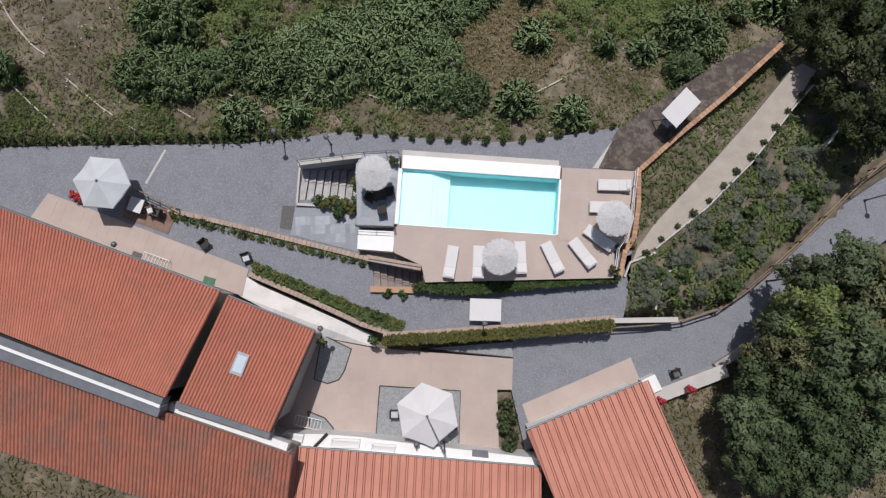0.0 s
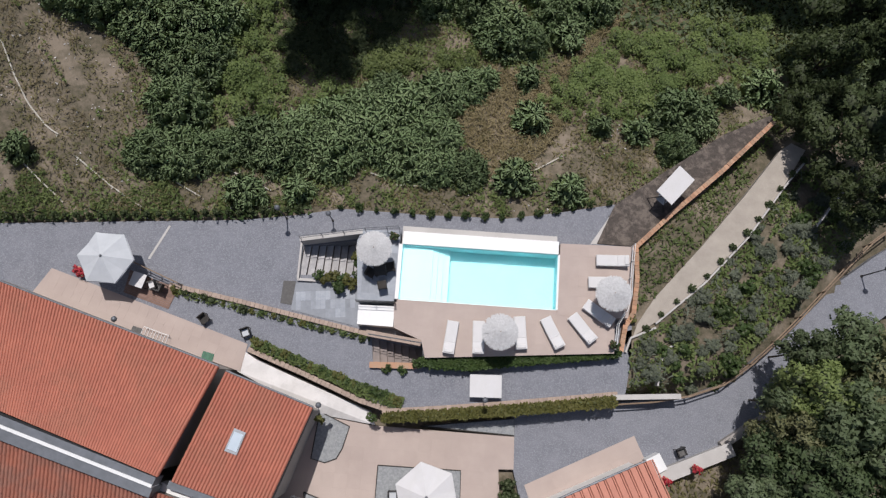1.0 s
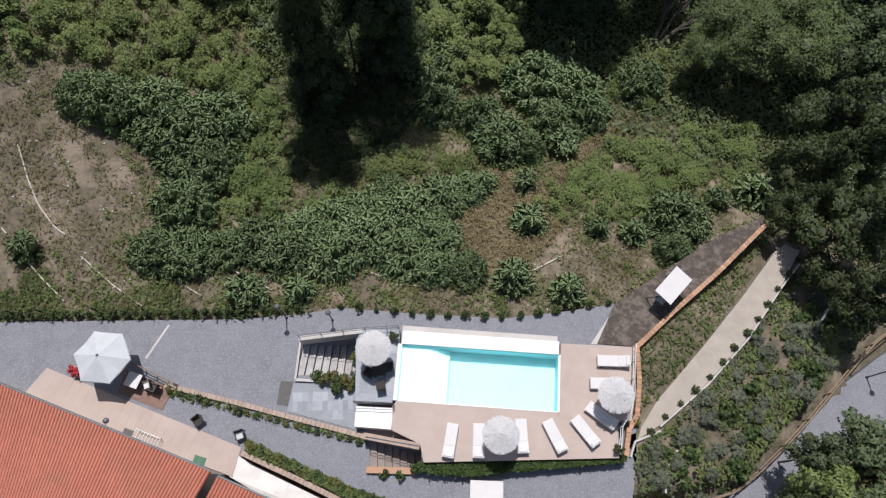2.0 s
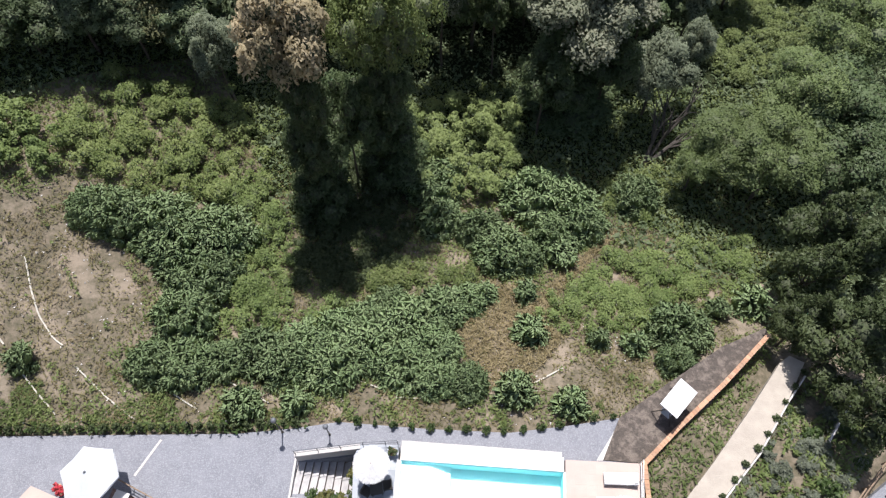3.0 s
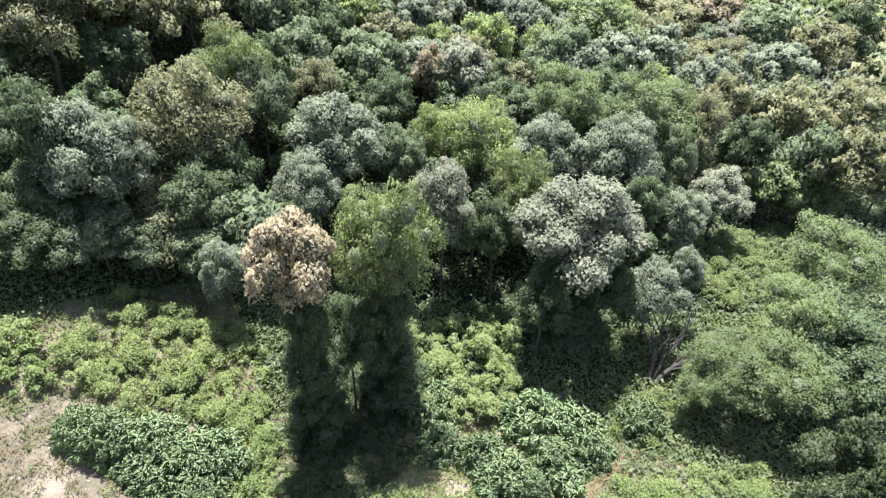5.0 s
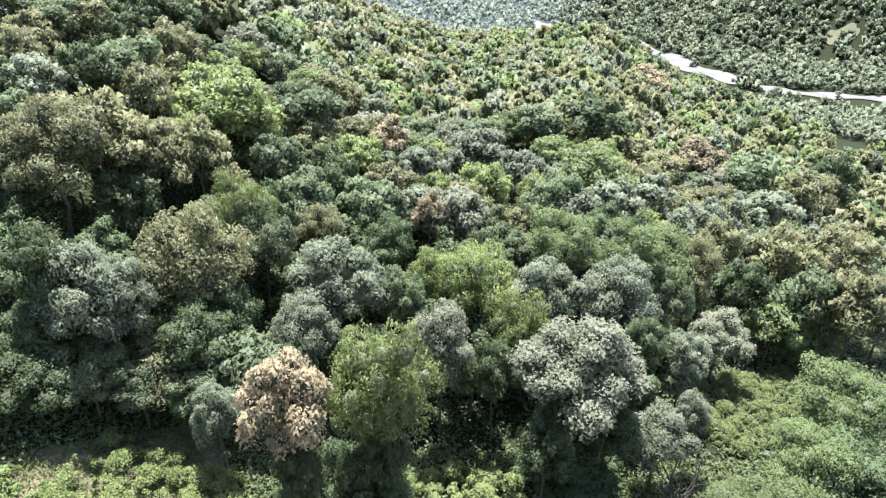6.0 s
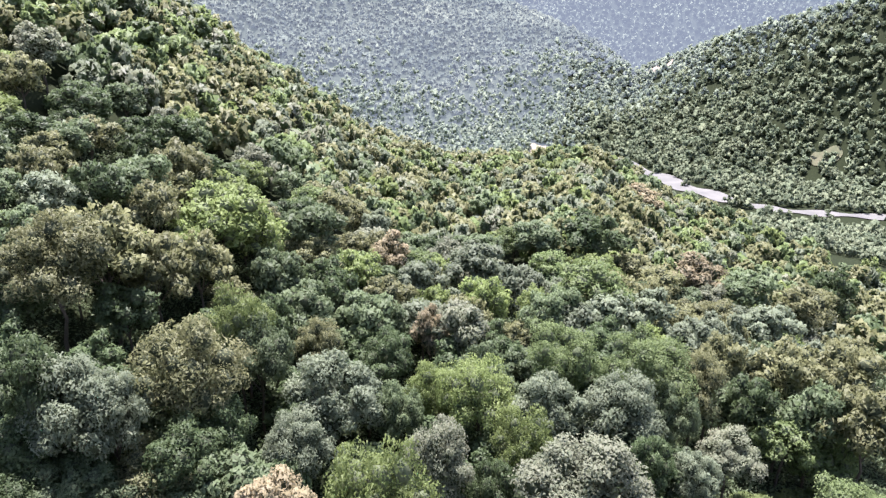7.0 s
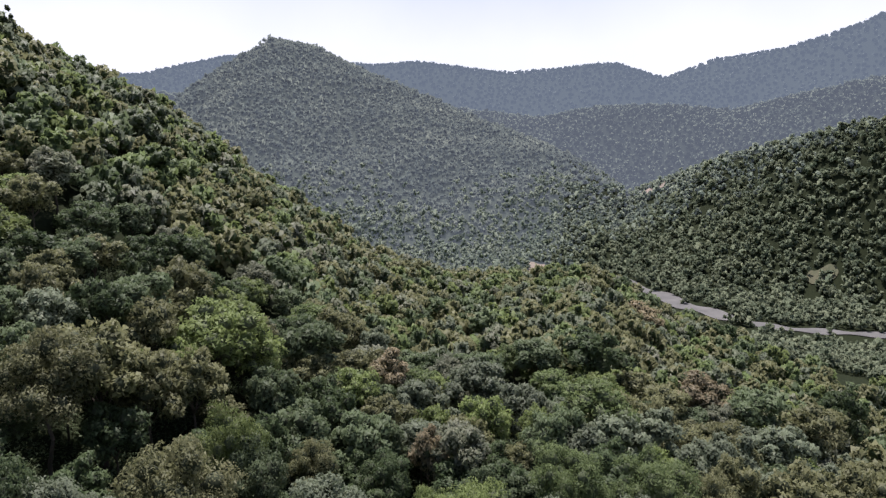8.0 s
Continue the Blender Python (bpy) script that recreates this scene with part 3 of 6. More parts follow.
def paved(name, points, z, size, label, mat, angle, thick=0.4, ramp=None):
    """A paved surface: a body with joints, and slabs laid on it in rows."""
    body = solo(name, prism(points, z - thick, z - 0.006), mat, label, "paving", "structure")
    body_m = Matrix.Rotation(angle, 2)
    pts = [body_m.transposed() @ Vector(p) for p in points]
    xs, ys = [p.x for p in pts], [p.y for p in pts]
    polys = [[(p.x, p.y) for p in pts]]

    def inside(x, y):
        odd = False
        for (x0, y0), (x1, y1) in zip(polys[0], polys[0][1:] + polys[0][:1]):
            if (y0 > y) != (y1 > y) and x < (x1 - x0) * (y - y0) / (y1 - y0) + x0:
                odd = not odd
        return odd
    sx, sy = size
    bm = bmesh.new()
    box(bm, -sx / 2 + 0.004, -sy / 2 + 0.004, -0.02, sx / 2 - 0.004, sy / 2 - 0.004, 0.006)
    slab = to_mesh("slab", bm, mat)
    made = 0
    cut = []
    y = min(ys)
    while y < max(ys):
        x = min(xs)
        while x < max(xs):
            c = [(x, y), (x + sx, y), (x + sx, y + sy), (x, y + sy)]
            n = sum(inside(*q) for q in c)
            if n == 4:
                if made < 300:
                    p = body_m @ Vector((x + sx / 2, y + sy / 2))
                    part("slab", slab, mat, body, m=pose(p.x, p.y, z - 0.004, 0, 0, math.degrees(angle)))
                    made += 1
                else:
                    cut.append((x, y))
            x += sx
        y += sy
    return body


# deck round the pool, in pieces so that the basin is open
DECK_L, DECK_B, DECK_R = [(-2.91, 5.40), (6.65, 4.73), (6.65, 4.43), (10.02, 4.25), (9.89, 2.20), (-1.09, 1.98), (-1.29, 2.97), (-2.91, 3.73)], None, [(6.65, 4.42), (7.03, 8.73), (11.41, 8.51), (11.04, 5.25), (10.81, 4.25), (10.02, 4.24)]
tilt = math.radians(-4.0)
paved("pool_deck", DECK_L, 0.0, (0.6, 0.6), "beige stone paving beside the pool", M["paving"], tilt, 1.3)
paved("pool_deck_end", DECK_R, 0.0, (0.6, 0.6), "beige stone paving at the end of the pool", M["paving"], tilt, 1.3)
paved("house_terrace", [(-23.99, 7.53), (-11.71, 2.88), (-12.07, 1.26), (-25.10, 5.87)], -1.15, (0.6, 0.6), "beige paved terrace along the house", M["paving"], math.radians(-20.5), 0.3)
paved("lower_patio", [(-7.98, -1.21), (-4.34, -1.91), (4.22, -2.59), (4.13, -4.46), (3.23, -4.45), (3.31, -9.14), (-10.41, -9.09), (-10.50, -4.74)], -2.36, (0.8, 0.8), "beige paved patio between the houses", M["paving"], math.radians(-5.0), 0.4)
paved("annex_terrace", [(4.73, -5.34), (11.40, -2.55), (12.16, -4.48), (5.42, -7.32)], -2.36, (0.6, 0.6), "beige paved strip along the annex", M["paving"], math.radians(23.0), 0.3)
paved("slate_landing", [(-8.99, 6.57), (-5.16, 6.56), (-5.14, 3.88), (-9.23, 4.92)], -1.15, (0.55, 0.3), "blue grey slate landing by the pool stairs", M["slate"], math.radians(-88.0), 0.3)
paved("platform", [(-5.17, 8.95), (-4.84, 9.63), (-2.56, 9.55), (-2.75, 5.23), (-5.07, 5.31)], 0.0, (0.5, 0.5), "grey paved platform beside the pool", M["slate"], tilt, 1.3)
solo("ramp", prism([(-11.09, 1.92), (-4.45, -1.07), (-4.14, -1.88), (-7.85, -1.19), (-12.24, 1.27), (-11.86, 2.44)], -3.0, [-1.2, -2.2, -2.37, -2.37, -1.2, -1.18]), M["ramp"], "pale concrete ramp down to the patio", "ramp", "structure")

for spots, nm in (([(-3.91, -4.19), (1.00, -4.51), (0.88, -7.80), (-4.16, -7.64)], "gravel_inset"), ([(-7.46, -1.08), (-5.65, -1.97), (-6.05, -3.23), (-6.39, -3.81), (-7.07, -4.04), (-7.90, -3.80)], "gravel_inset"),
                  ([(-8.25, -5.69), (-7.22, -6.10), (-6.70, -6.70), (-6.62, -7.27), (-7.99, -7.27)], "gravel_inset"), ([(-1.40, -1.95), (4.23, -1.53), (4.22, -2.52)], "gravel_inset")):
    bed = solo(nm, prism(spots, -2.6, -2.335), M["pebble"], "pale pebble bed edged with dark metal", "gravel", "structure")
    part("edging", band(spots + spots[:1], 0.06, -2.5, -2.30), M["wicker"], bed)

# pool: basin with a shelf, three steps and a deep floor


def pool_line(s):
    """The two ends of the line across the pool at the share s of its length."""
    return pa.lerp(pb, s), pd.lerp(pc, s)


pool = thing("swimming_pool", pose(0, 0, 0), "rectangular pool with pale aqua liner and white coping", "pool", kind="structure")
levels = [(0.0, 0.20, -0.38), (0.20, 0.235, -0.55), (0.235, 0.27, -0.72), (0.27, 0.31, -0.92), (0.31, 1.0, -1.5)]
for k, (s0, s1, z) in enumerate(levels):
    (a0, d0), (a1, d1) = pool_line(s0), pool_line(s1)
    part("pool_step" if k < 4 else "pool_floor", prism([tuple(a0), tuple(a1), tuple(d1), tuple(d0)], -2.3, z), M["liner_pale"] if k < 4 else M["liner"], pool)


def edge_wall(p, q, out, z0, z1, nm, mat, label=""):
    n = (q - p).normalized()
    n = Vector((-n.y, n.x)) * out
    return part(nm, prism([tuple(p), tuple(q), tuple(q + n), tuple(p + n)], z0, z1), mat, pool, label)


for p, q in ((pa, pb), (pb, pc), (pc, pd), (pd, pa)):
    edge_wall(p, q, -0.03, -2.2, -0.06, "pool_wall", M["liner"])
edge_wall(pa, pb, 0.78, -2.2, 0.10, "coping", M["white"], "white coping")
edge_wall(pa + (pa - pb).normalized() * 0.1, pb, 1.25, -2.5, -0.55, "overflow_ledge", M["concrete"], "pale outer ledge")
edge_wall(pd, pa, 0.22, -1.8, 0.015, "coping", M["white"])
edge_wall(pb, pc, 0.10, -1.8, 0.012, "coping", M["white"])
edge_wall(pc, pd, 0.04, -1.8, 0.012, "coping", M["white"])
water = bpy.data.materials.new("pool_water")
water.use_nodes = True
wb = water.node_tree.nodes["Principled BSDF"]
wb.inputs["Base Color"].default_value, wb.inputs["Roughness"].default_value = (0.72, 0.97, 1.0, 1), 0.03
wb.inputs["Transmission Weight"].default_value, wb.inputs["IOR"].default_value = 1.0, 1.33
wt = water.node_tree.nodes.new("ShaderNodeTexNoise")
wt.inputs["Scale"].default_value = 2.5
wk = water.node_tree.nodes.new("ShaderNodeBump")
wk.inputs["Strength"].default_value, wk.inputs["Distance"].default_value = 0.12, 0.05
water.node_tree.links.new(wt.outputs[0], wk.inputs["Height"])
water.node_tree.links.new(wk.outputs[0], wb.inputs["Normal"])
bm = bmesh.new()
bm.faces.new([bm.verts.new((*p, -0.09)) for p in (pd, pc, pb, pa)])
w = part("water", bm, water, pool, "clear still water")
w.visible_shadow = False


# stairs
def stairs(name, a, b, c, d, z0, z1, n, mat, label):
    """Steps leading from the line a-d at z0 to the line b-c at z1."""
    ob = thing(name, pose(0, 0, 0), label, "stairs", kind="structure")
    a, b, c, d = [Vector(p) for p in (a, b, c, d)]
    for k in range(n):
        p, q, r, s = a.lerp(b, k / n), a.lerp(b, (k + 1) / n), d.lerp(c, (k + 1) / n), d.lerp(c, k / n)
        z = z0 + (z1 - z0) * (k + 1) / (n + 1)
        part("step", prism([tuple(p), tuple(q), tuple(r), tuple(s)], min(z0, z1) - 0.2, z - 0.06), M["tan_step"], ob)
        part("tread", prism([tuple(p.lerp(q, 0.10)), tuple(q), tuple(r), tuple(s.lerp(r, 0.10))], z - 0.06, z), mat, ob)
    return ob


stairs("stone_stairs", *WELL, UP + 0.1, -2.8, 8, M["step"], "grey stone steps leading down beside the pool platform")
stairs("brown_stairs", *WELL_B, UP + 0.1, -2.3, 7, M["tan_step"], "brown stone steps leading down beside the pool deck")


def wall(name, line, width, z0, z1, mat, label, cap=None):
    ob = solo(name, band(line, width, z0, z1), mat, label, "wall", "structure")
    if cap:
        part("coping", band(line, width + 0.06, z1, z1 + 0.05), cap, ob)
    return ob


wall("stair_wall", [(-8.61, 9.03), (-4.84, 9.49)], 0.22, -2.9, 0.0, M["concrete"], "pale rendered wall beside the stone steps", M["concrete"])
wall("stair_end_wall", [(-8.69, 9.21), (-8.85, 6.79)], 0.12, -1.4, -0.95, M["concrete"], "low pale wall at the foot of the steps")
wall("planter_wall", [(-8.89, 6.78), (-7.61, 6.70), (-5.17, 6.42)], 0.16, -1.4, -1.0, M["concrete"], "low pale planter wall by the steps")
wall("brown_stair_wall", [(-4.52, 3.44), (-1.32, 2.84)], 0.3, -2.9, -0.05, M["buff"], "brick wall beside the brown steps", M["buff"])
wall("brick_ledge", [(-4.38, 1.63), (-1.52, 1.55)], 0.35, -1.4, -0.9, M["brick"], "low orange brick ledge below the steps")


def brick_line(name, line, width, z0, z1, mat, label, gap=0.27):
    """A low wall with a course of separate bricks on its crown."""
    ob = wall(name, line, width * 0.9, z0, z1 - 0.07, mat, label)
    bm = bmesh.new()
    box(bm, -gap / 2 + 0.008, -width / 2, -0.05, gap / 2 - 0.008, width / 2, 0.05)
    me = to_mesh("brick", bm, mat)
    for x, y, h in along(line, gap)[:300]:
        part("brick", me, mat, ob, m=pose(x, y, z1 - 0.04 + random.uniform(-0.008, 0.008), 0, 0, math.degrees(h) + random.uniform(-2, 2)))
    return ob


BORDER = [(-16.48, 6.42), (-12.37, 5.45), (-8.97, 4.58), (-6.93, 4.07), (-4.49, 3.45)]
brick_line("brick_border", BORDER, 0.28, -1.5, -0.95, M["buff"], "low buff brick border across the gravel")
PLANTER = [(-11.55, 2.53), (-8.25, 1.11), (-4.88, -0.44), (-3.20, -0.98)]
brick_line("planter_border", PLANTER, 0.30, -2.6, -1.12, M["buff"], "buff brick retaining wall above the ramp")
LOWWALL = [(-3.47, -1.05), (-0.19, -0.89), (3.84, -0.61), (7.19, -0.35), (10.22, -0.10)]
brick_line("retaining_wall", LOWWALL, 0.30, -2.6, -1.0, M["buff"], "buff brick retaining wall above the drive")
GARDEN = [(10.51, 2.48), (10.82, 3.83), (11.38, 4.67), (11.72, 6.72), (11.78, 8.69), (14.25, 10.87), (17.45, 13.50), (21.08, 16.81)]
brick_line("garden_border", GARDEN, 0.28, -1.6, -0.75, M["brick"], "orange brick border beside the garden")
wall("kerb_wall", [(12.38, -4.98), (17.04, -3.28)], 0.75, -2.9, -1.9, M["concrete"], "pale stone wall beside the drive", M["concrete"])
wall("stone_wall", [(16.47, -3.11), (18.30, -2.00), (20.13, -1.09)], 0.45, -3.0, -2.0, M["grey_wall"], "rough grey stone wall under the oaks")
wall("terrace_kerb", [(9.88, -0.29), (13.90, -0.24)], 0.3, -2.6, -0.95, M["concrete"], "pale stone kerb")

solo("garden_path", prism([(11.64, 4.02), (12.77, 5.55), (15.98, 8.83), (18.87, 11.98), (21.46, 15.00), (22.18, 15.47), (23.02, 15.00), (21.32, 12.51), (18.75, 9.34), (15.88, 6.57), (13.42, 4.52), (11.34, 3.27)], -1.6, -1.08), M["path"], "pale sandy garden path", "path", "structure")
solo("path_edging", band([(12.72, 4.01), (15.88, 6.47), (18.74, 9.24), (21.32, 12.47), (22.80, 14.10)], 0.10, -1.5, -0.98), M["concrete"], "pale stone edging along the path", "edging", "structure")
solo("bed_edging", band([(10.81, 2.32), (11.17, 3.17), (12.71, 3.77)], 0.12, -1.5, -0.98), M["concrete"], "pale stone edging round the bed", "edging", "structure")
solo("bed_edging", band([(12.60, 0.36), (12.81, 1.64), (13.52, 2.65), (14.55, 3.05)], 0.10, -1.5, -0.98), M["concrete"], "pale stone edging round the bed", "edging", "structure")
solo("bed_edging", band([(22.53, 9.33), (24.01, 11.08), (25.30, 12.49)], 0.10, -1.5, -0.98), M["concrete"], "pale stone edging round the bed", "edging", "structure")


# ---- houses ----
def roof_tiles(parent, a, b, c, d, mat, wide, long, pieces, swell=0.4, pan=False):
    """Rows of rounded clay tiles on the slope a (eave start), b (eave end), c (ridge end), d (ridge start). pieces: how many stay separate."""
    a, b, c, d = [Vector(p) for p in (a, b, c, d)]
    across, along_ = (b - a), (d - a)
    cols, rows = max(1, round(across.length / wide)), 1 if pan else max(1, round(along_.length / long))
    n = across.cross(along_).normalized()
    if n.z < 0:
        n = -n
    u, v = across.normalized(), along_.normalized()
    seg = [(-0.49, 0.0), (-0.28, swell * 0.8), (0.0, swell), (0.28, swell * 0.8), (0.49, 0.0)]
    w, l = across.length / cols, along_.length / rows
    base = np.array([(x * w, -l * 0.54, h * w + 0.022) for x, h in seg] + [(x * w * 0.92, l * 0.54, h * w * 0.85) for x, h in seg])
    faces = [(k, k + 1, k + 6, k + 5) for k in range(4)] + [(4, 3, 2, 1, 0)]
    if pan:
        seg = [(-0.43, -0.10), (-0.41, 0.12), (0.24, 0.13), (0.26, -0.10), (0.335, -0.10), (0.345, 0.15), (0.475, 0.15), (0.485, -0.10)]
        base = np.array([(x * w, -l * 0.505, h * w + 0.006) for x, h in seg] + [(x * w, l * 0.505, h * w) for x, h in seg])
        faces = [(k, k + 1, k + 9, k + 8) for k in (0, 1, 2, 4, 5, 6)] + [(3, 2, 1, 0), (7, 6, 5, 4)]
    me = bpy.data.meshes.new("roof_tile")
    me.from_pydata(base.tolist(), [], faces)
    me.materials.append(mat)
    frame_m = Matrix((u, v, n)).transposed().to_4x4()
    rest = []
    for r in range(rows):
        for k in range(cols):
            s, t = (k + 0.5) / cols, (r + 0.5) / rows
            p = a.lerp(b, s).lerp(d.lerp(c, s), t) + n * (0.02 + random.uniform(-0.005, 0.007))
            turn = random.uniform(-0.015, 0.015) * (not pan)
            run = (d.lerp(c, s) - a.lerp(b, s)).normalized()
            side = (a.lerp(d, t) - b.lerp(c, t)).normalized() * -1
            out = side.cross(run).normalized()
            run = run * ((d.lerp(c, s) - a.lerp(b, s)).length / along_.length)
            frame_m = Matrix((side, run, out if out.z > 0 else -out)).transposed().to_4x4()
            p = p + n * (0.05 if pan else 0.0)
            if cols - k <= pieces // rows:
                part("roof_tile", me, mat, parent, m=Matrix.Translation(p) @ frame_m @ Matrix.Rotation(turn, 4, "Z"))
            else:
                m = np.array(frame_m @ Matrix.Rotation(turn, 4, "Z"))[:3, :3]
                rest.append(base @ m.T + np.array(p))
    if rest:
        big = bpy.data.meshes.new("roof_tiles")
        big.from_pydata(np.concatenate(rest).tolist(), [], [tuple(i + len(base) * k for i in f) for k in range(len(rest)) for f in faces])
        big.materials.append(mat)
        tagged(part("roof_tiles", big, mat, parent, "overlapping clay roof tiles"), kind="stuff")


def house(name, eave, ridge, z_eave, z_ridge, z_ground, mat, wide, long, label, wall_mat, pieces=300, swell=0.4, overhang=0.35, pan=False):
    """A house under one slope. eave, ridge: two plan corners each, in the same order."""
    (a, b), (d, c) = eave, ridge
    ob = thing(name, pose(0, 0, 0), label, "house")
    mid = Vector((sum(p[0] for p in (a, b, c, d)) / 4, sum(p[1] for p in (a, b, c, d)) / 4))
    ins = [Vector(p) + (mid - Vector(p)).normalized() * overhang for p in (a, b, c, d)]
    part("wall", prism([tuple(p) for p in ins], z_ground, [z_eave - 0.2, z_eave - 0.2, z_ridge - 0.2, z_ridge - 0.2]), wall_mat, ob)
    bm = prism([a, b, c, d], 0, [z_eave, z_eave, z_ridge, z_ridge])
    for vert in bm.verts:
        if vert.co.z == 0:
            top = z_eave if min((Vector(vert.co.xy) - Vector(p)).length for p in (a, b)) < 0.01 else z_ridge
            vert.co.z = top - 0.16
    part("roof", bm, M["grime"] if pan else mat, ob)
    roof_tiles(ob, (*a, z_eave), (*b, z_eave), (*c, z_ridge), (*d, z_ridge), mat, wide, long, pieces, swell, pan)
    n0 = (Vector(a) - Vector(d)).normalized() * 0.07
    bm = bmesh.new()
    cyl(bm, (a[0] + n0.x, a[1] + n0.y, z_eave - 0.06), (b[0] + n0.x, b[1] + n0.y, z_eave - 0.06), 0.07, n=8)
    part("gutter", bm, M["metal_grey"], ob, "round metal gutter")
    return ob


H1 = house("long_house", [(-27.01, 6.96), (-12.17, 1.38)], [(-25.39, 0.24), (-14.32, -4.07)], 2.4, 4.0, -2.9, M["tile_red"], 0.19, 0.40, "long rendered house under a red clay tile roof", M["grey_wall"])
H2 = house("middle_house", [(-12.02, 1.15), (-7.13, -0.82)], [(-14.01, -4.40), (-9.15, -6.02)], 1.7, 3.0, -2.9, M["tile_red"], 0.19, 0.40, "rendered house with a red tile roof and skylight", M["grey_wall"])
H3 = house("rear_house", [(-26.85, -6.36), (-8.76, -12.10)], [(-26.03, -1.20), (-7.94, -7.19)], 1.4, 3.0, -2.9, M["tile_brown"], 0.22, 0.42, "rear house under a weathered brown tile roof", M["grey_wall"])
H4 = house("white_house", [(-8.72, -7.35), (5.41, -8.55)], [(-8.64, -13.42), (5.18, -14.33)], 0.1, 1.8, -2.9, M["tile_pink"], 0.47, 1.3, "white rendered house under a pale clay roof", M["white_wall"], overhang=0.06, pan=True)
H5 = house("annex", [(4.57, -6.36), (11.08, -3.73)], [(7.15, -12.90), (14.71, -11.79)], 1.0, 2.6, -2.9, M["tile_pink"], 0.47, 1.3, "annex under a pale ribbed clay roof", M["white_wall"], pan=True)

# parapets between the roofs
for ob, line, wd, z0, z1, mat, nm, lab in (
        (H1, [(-25.51, -0.23), (-14.51, -4.32)], 0.45, 3.0, 3.95, M["metal_grey"], "flashing", "grey metal flashing"),
        (H1, [(-25.49, -0.52), (-14.59, -4.52)], 0.16, 3.0, 4.0, M["white"], "parapet", "white parapet"),
        (H1, [(-25.61, -0.94), (-14.70, -4.84)], 0.55, 2.6, 3.75, M["metal_grey"], "gutter_box", "wide grey gutter"),
        (H2, [(-14.21, -4.57), (-9.20, -6.17)], 0.4, 2.0, 2.9, M["metal_grey"], "flashing", "grey metal flashing"),
        (H2, [(-14.85, -4.72), (-8.38, -6.90)], 0.40, 1.6, 2.35, M["white"], "parapet", "white parapet"),
        (H2, [(-15.10, -5.10), (-8.60, -7.29)], 0.55, 1.6, 2.2, M["metal_grey"], "gutter_box", "wide grey gutter")):
    part(nm, band(line, wd, z0, z1), mat, ob, lab)
bm = bmesh.new()
cyl(bm, (*[(-7.15, -0.86)][0], 1.62), (*[(-9.12, -6.02)][0], 2.95), 0.08, n=6)
part("verge_gutter", bm, M["iron"], H2, "dark verge gutter")
# skylight on the middle house
sk = [Vector((*p, z)) for p, z in zip([(-11.52, -2.96), (-10.87, -3.20), (-10.51, -2.06), (-11.12, -1.82)], (2.5, 2.44, 2.22, 2.28))]
up_v = (sk[1] - sk[0]).cross(sk[3] - sk[0]).normalized()
up_v = up_v if up_v.z > 0 else -up_v
bm = bmesh.new()
fr = [p + up_v * h for h in (0.0, 0.22) for p in sk]
vs = [bm.verts.new(p) for p in fr]
bm.faces.new(vs[4:])
for i in range(4):
    bm.faces.new((vs[i], vs[(i + 1) % 4], vs[4 + (i + 1) % 4], vs[4 + i]))
sky_frame = part("skylight", bm, M["metal_grey"], H2, "small grey framed skylight")
bm = bmesh.new()
cm = sum((p for p in sk), Vector()) / 4
bm.faces.new([bm.verts.new(cm + (p - cm) * 0.75 + up_v * 0.226) for p in sk])
part("pane", bm, M["glass"], sky_frame)
# white ledge added in place of bright wall, with roof lights and dark hatch
# ledge height chosen so the band looks white in the camera's view
LEDGE = -0.7
part("porch_roof", prism([(-9.83, -6.80), (-7.41, -6.74), (-4.79, -6.94), (-1.68, -7.34), (3.87, -8.00), (5.60, -8.19), (5.52, -8.96), (-2.82, -8.26), (-9.03, -7.66), (-9.82, -7.44)], -2.9, LEDGE), M["white"], H4, "flat white ledge standing in for the bright wall")
for pts in ([(-6.46, -7.04), (-4.87, -7.11), (-4.93, -7.49), (-6.59, -7.42)], [(-4.15, -7.33), (-2.81, -7.43), (-2.91, -7.75), (-4.24, -7.65)], [(-9.08, -6.71), (-8.13, -6.81), (-8.22, -7.13), (-9.17, -7.00)]):
    light = part("roof_light", band(pts + pts[:1], 0.14, LEDGE, LEDGE + 0.2), M["white"], H4, "low white framed roof light")
    # opaque white in place of glass: the sky's reflection is painted
    part("pane", prism(pts, LEDGE, LEDGE + 0.12), M["fabric"], light, "pane in white that paints the reflected sky")
part("hatch", prism([(1.62, -7.66), (2.53, -7.73), (2.56, -8.14), (1.59, -8.04)], LEDGE, LEDGE + 0.05), M["metal_grey"], H4, "dark grey flat hatch")
bm = bmesh.new()
cyl(bm, (*[(-6.77, -6.73)][0], LEDGE + 0.07), (*[(-7.51, -7.49)][0], LEDGE + 0.07), 0.09)
part("pipe", bm, M["iron"], H4, "dark pipe across the white ledge")


# ---- plants ----
def in_poly(points):
    def test(x, y):
        odd = np.zeros(x.shape, bool)
        for (x0, y0), (x1, y1) in zip(points, points[1:] + points[:1]):
            if y0 != y1:
                odd ^= ((y0 > y) != (y1 > y)) & (x < (x1 - x0) * (y - y0) / (y1 - y0) + x0)
        return odd
    return test


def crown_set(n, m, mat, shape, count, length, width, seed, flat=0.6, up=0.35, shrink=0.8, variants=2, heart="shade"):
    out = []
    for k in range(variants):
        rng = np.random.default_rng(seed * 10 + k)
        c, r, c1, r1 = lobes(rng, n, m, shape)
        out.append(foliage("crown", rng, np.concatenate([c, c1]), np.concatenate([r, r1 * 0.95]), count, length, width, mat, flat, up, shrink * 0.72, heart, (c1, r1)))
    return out


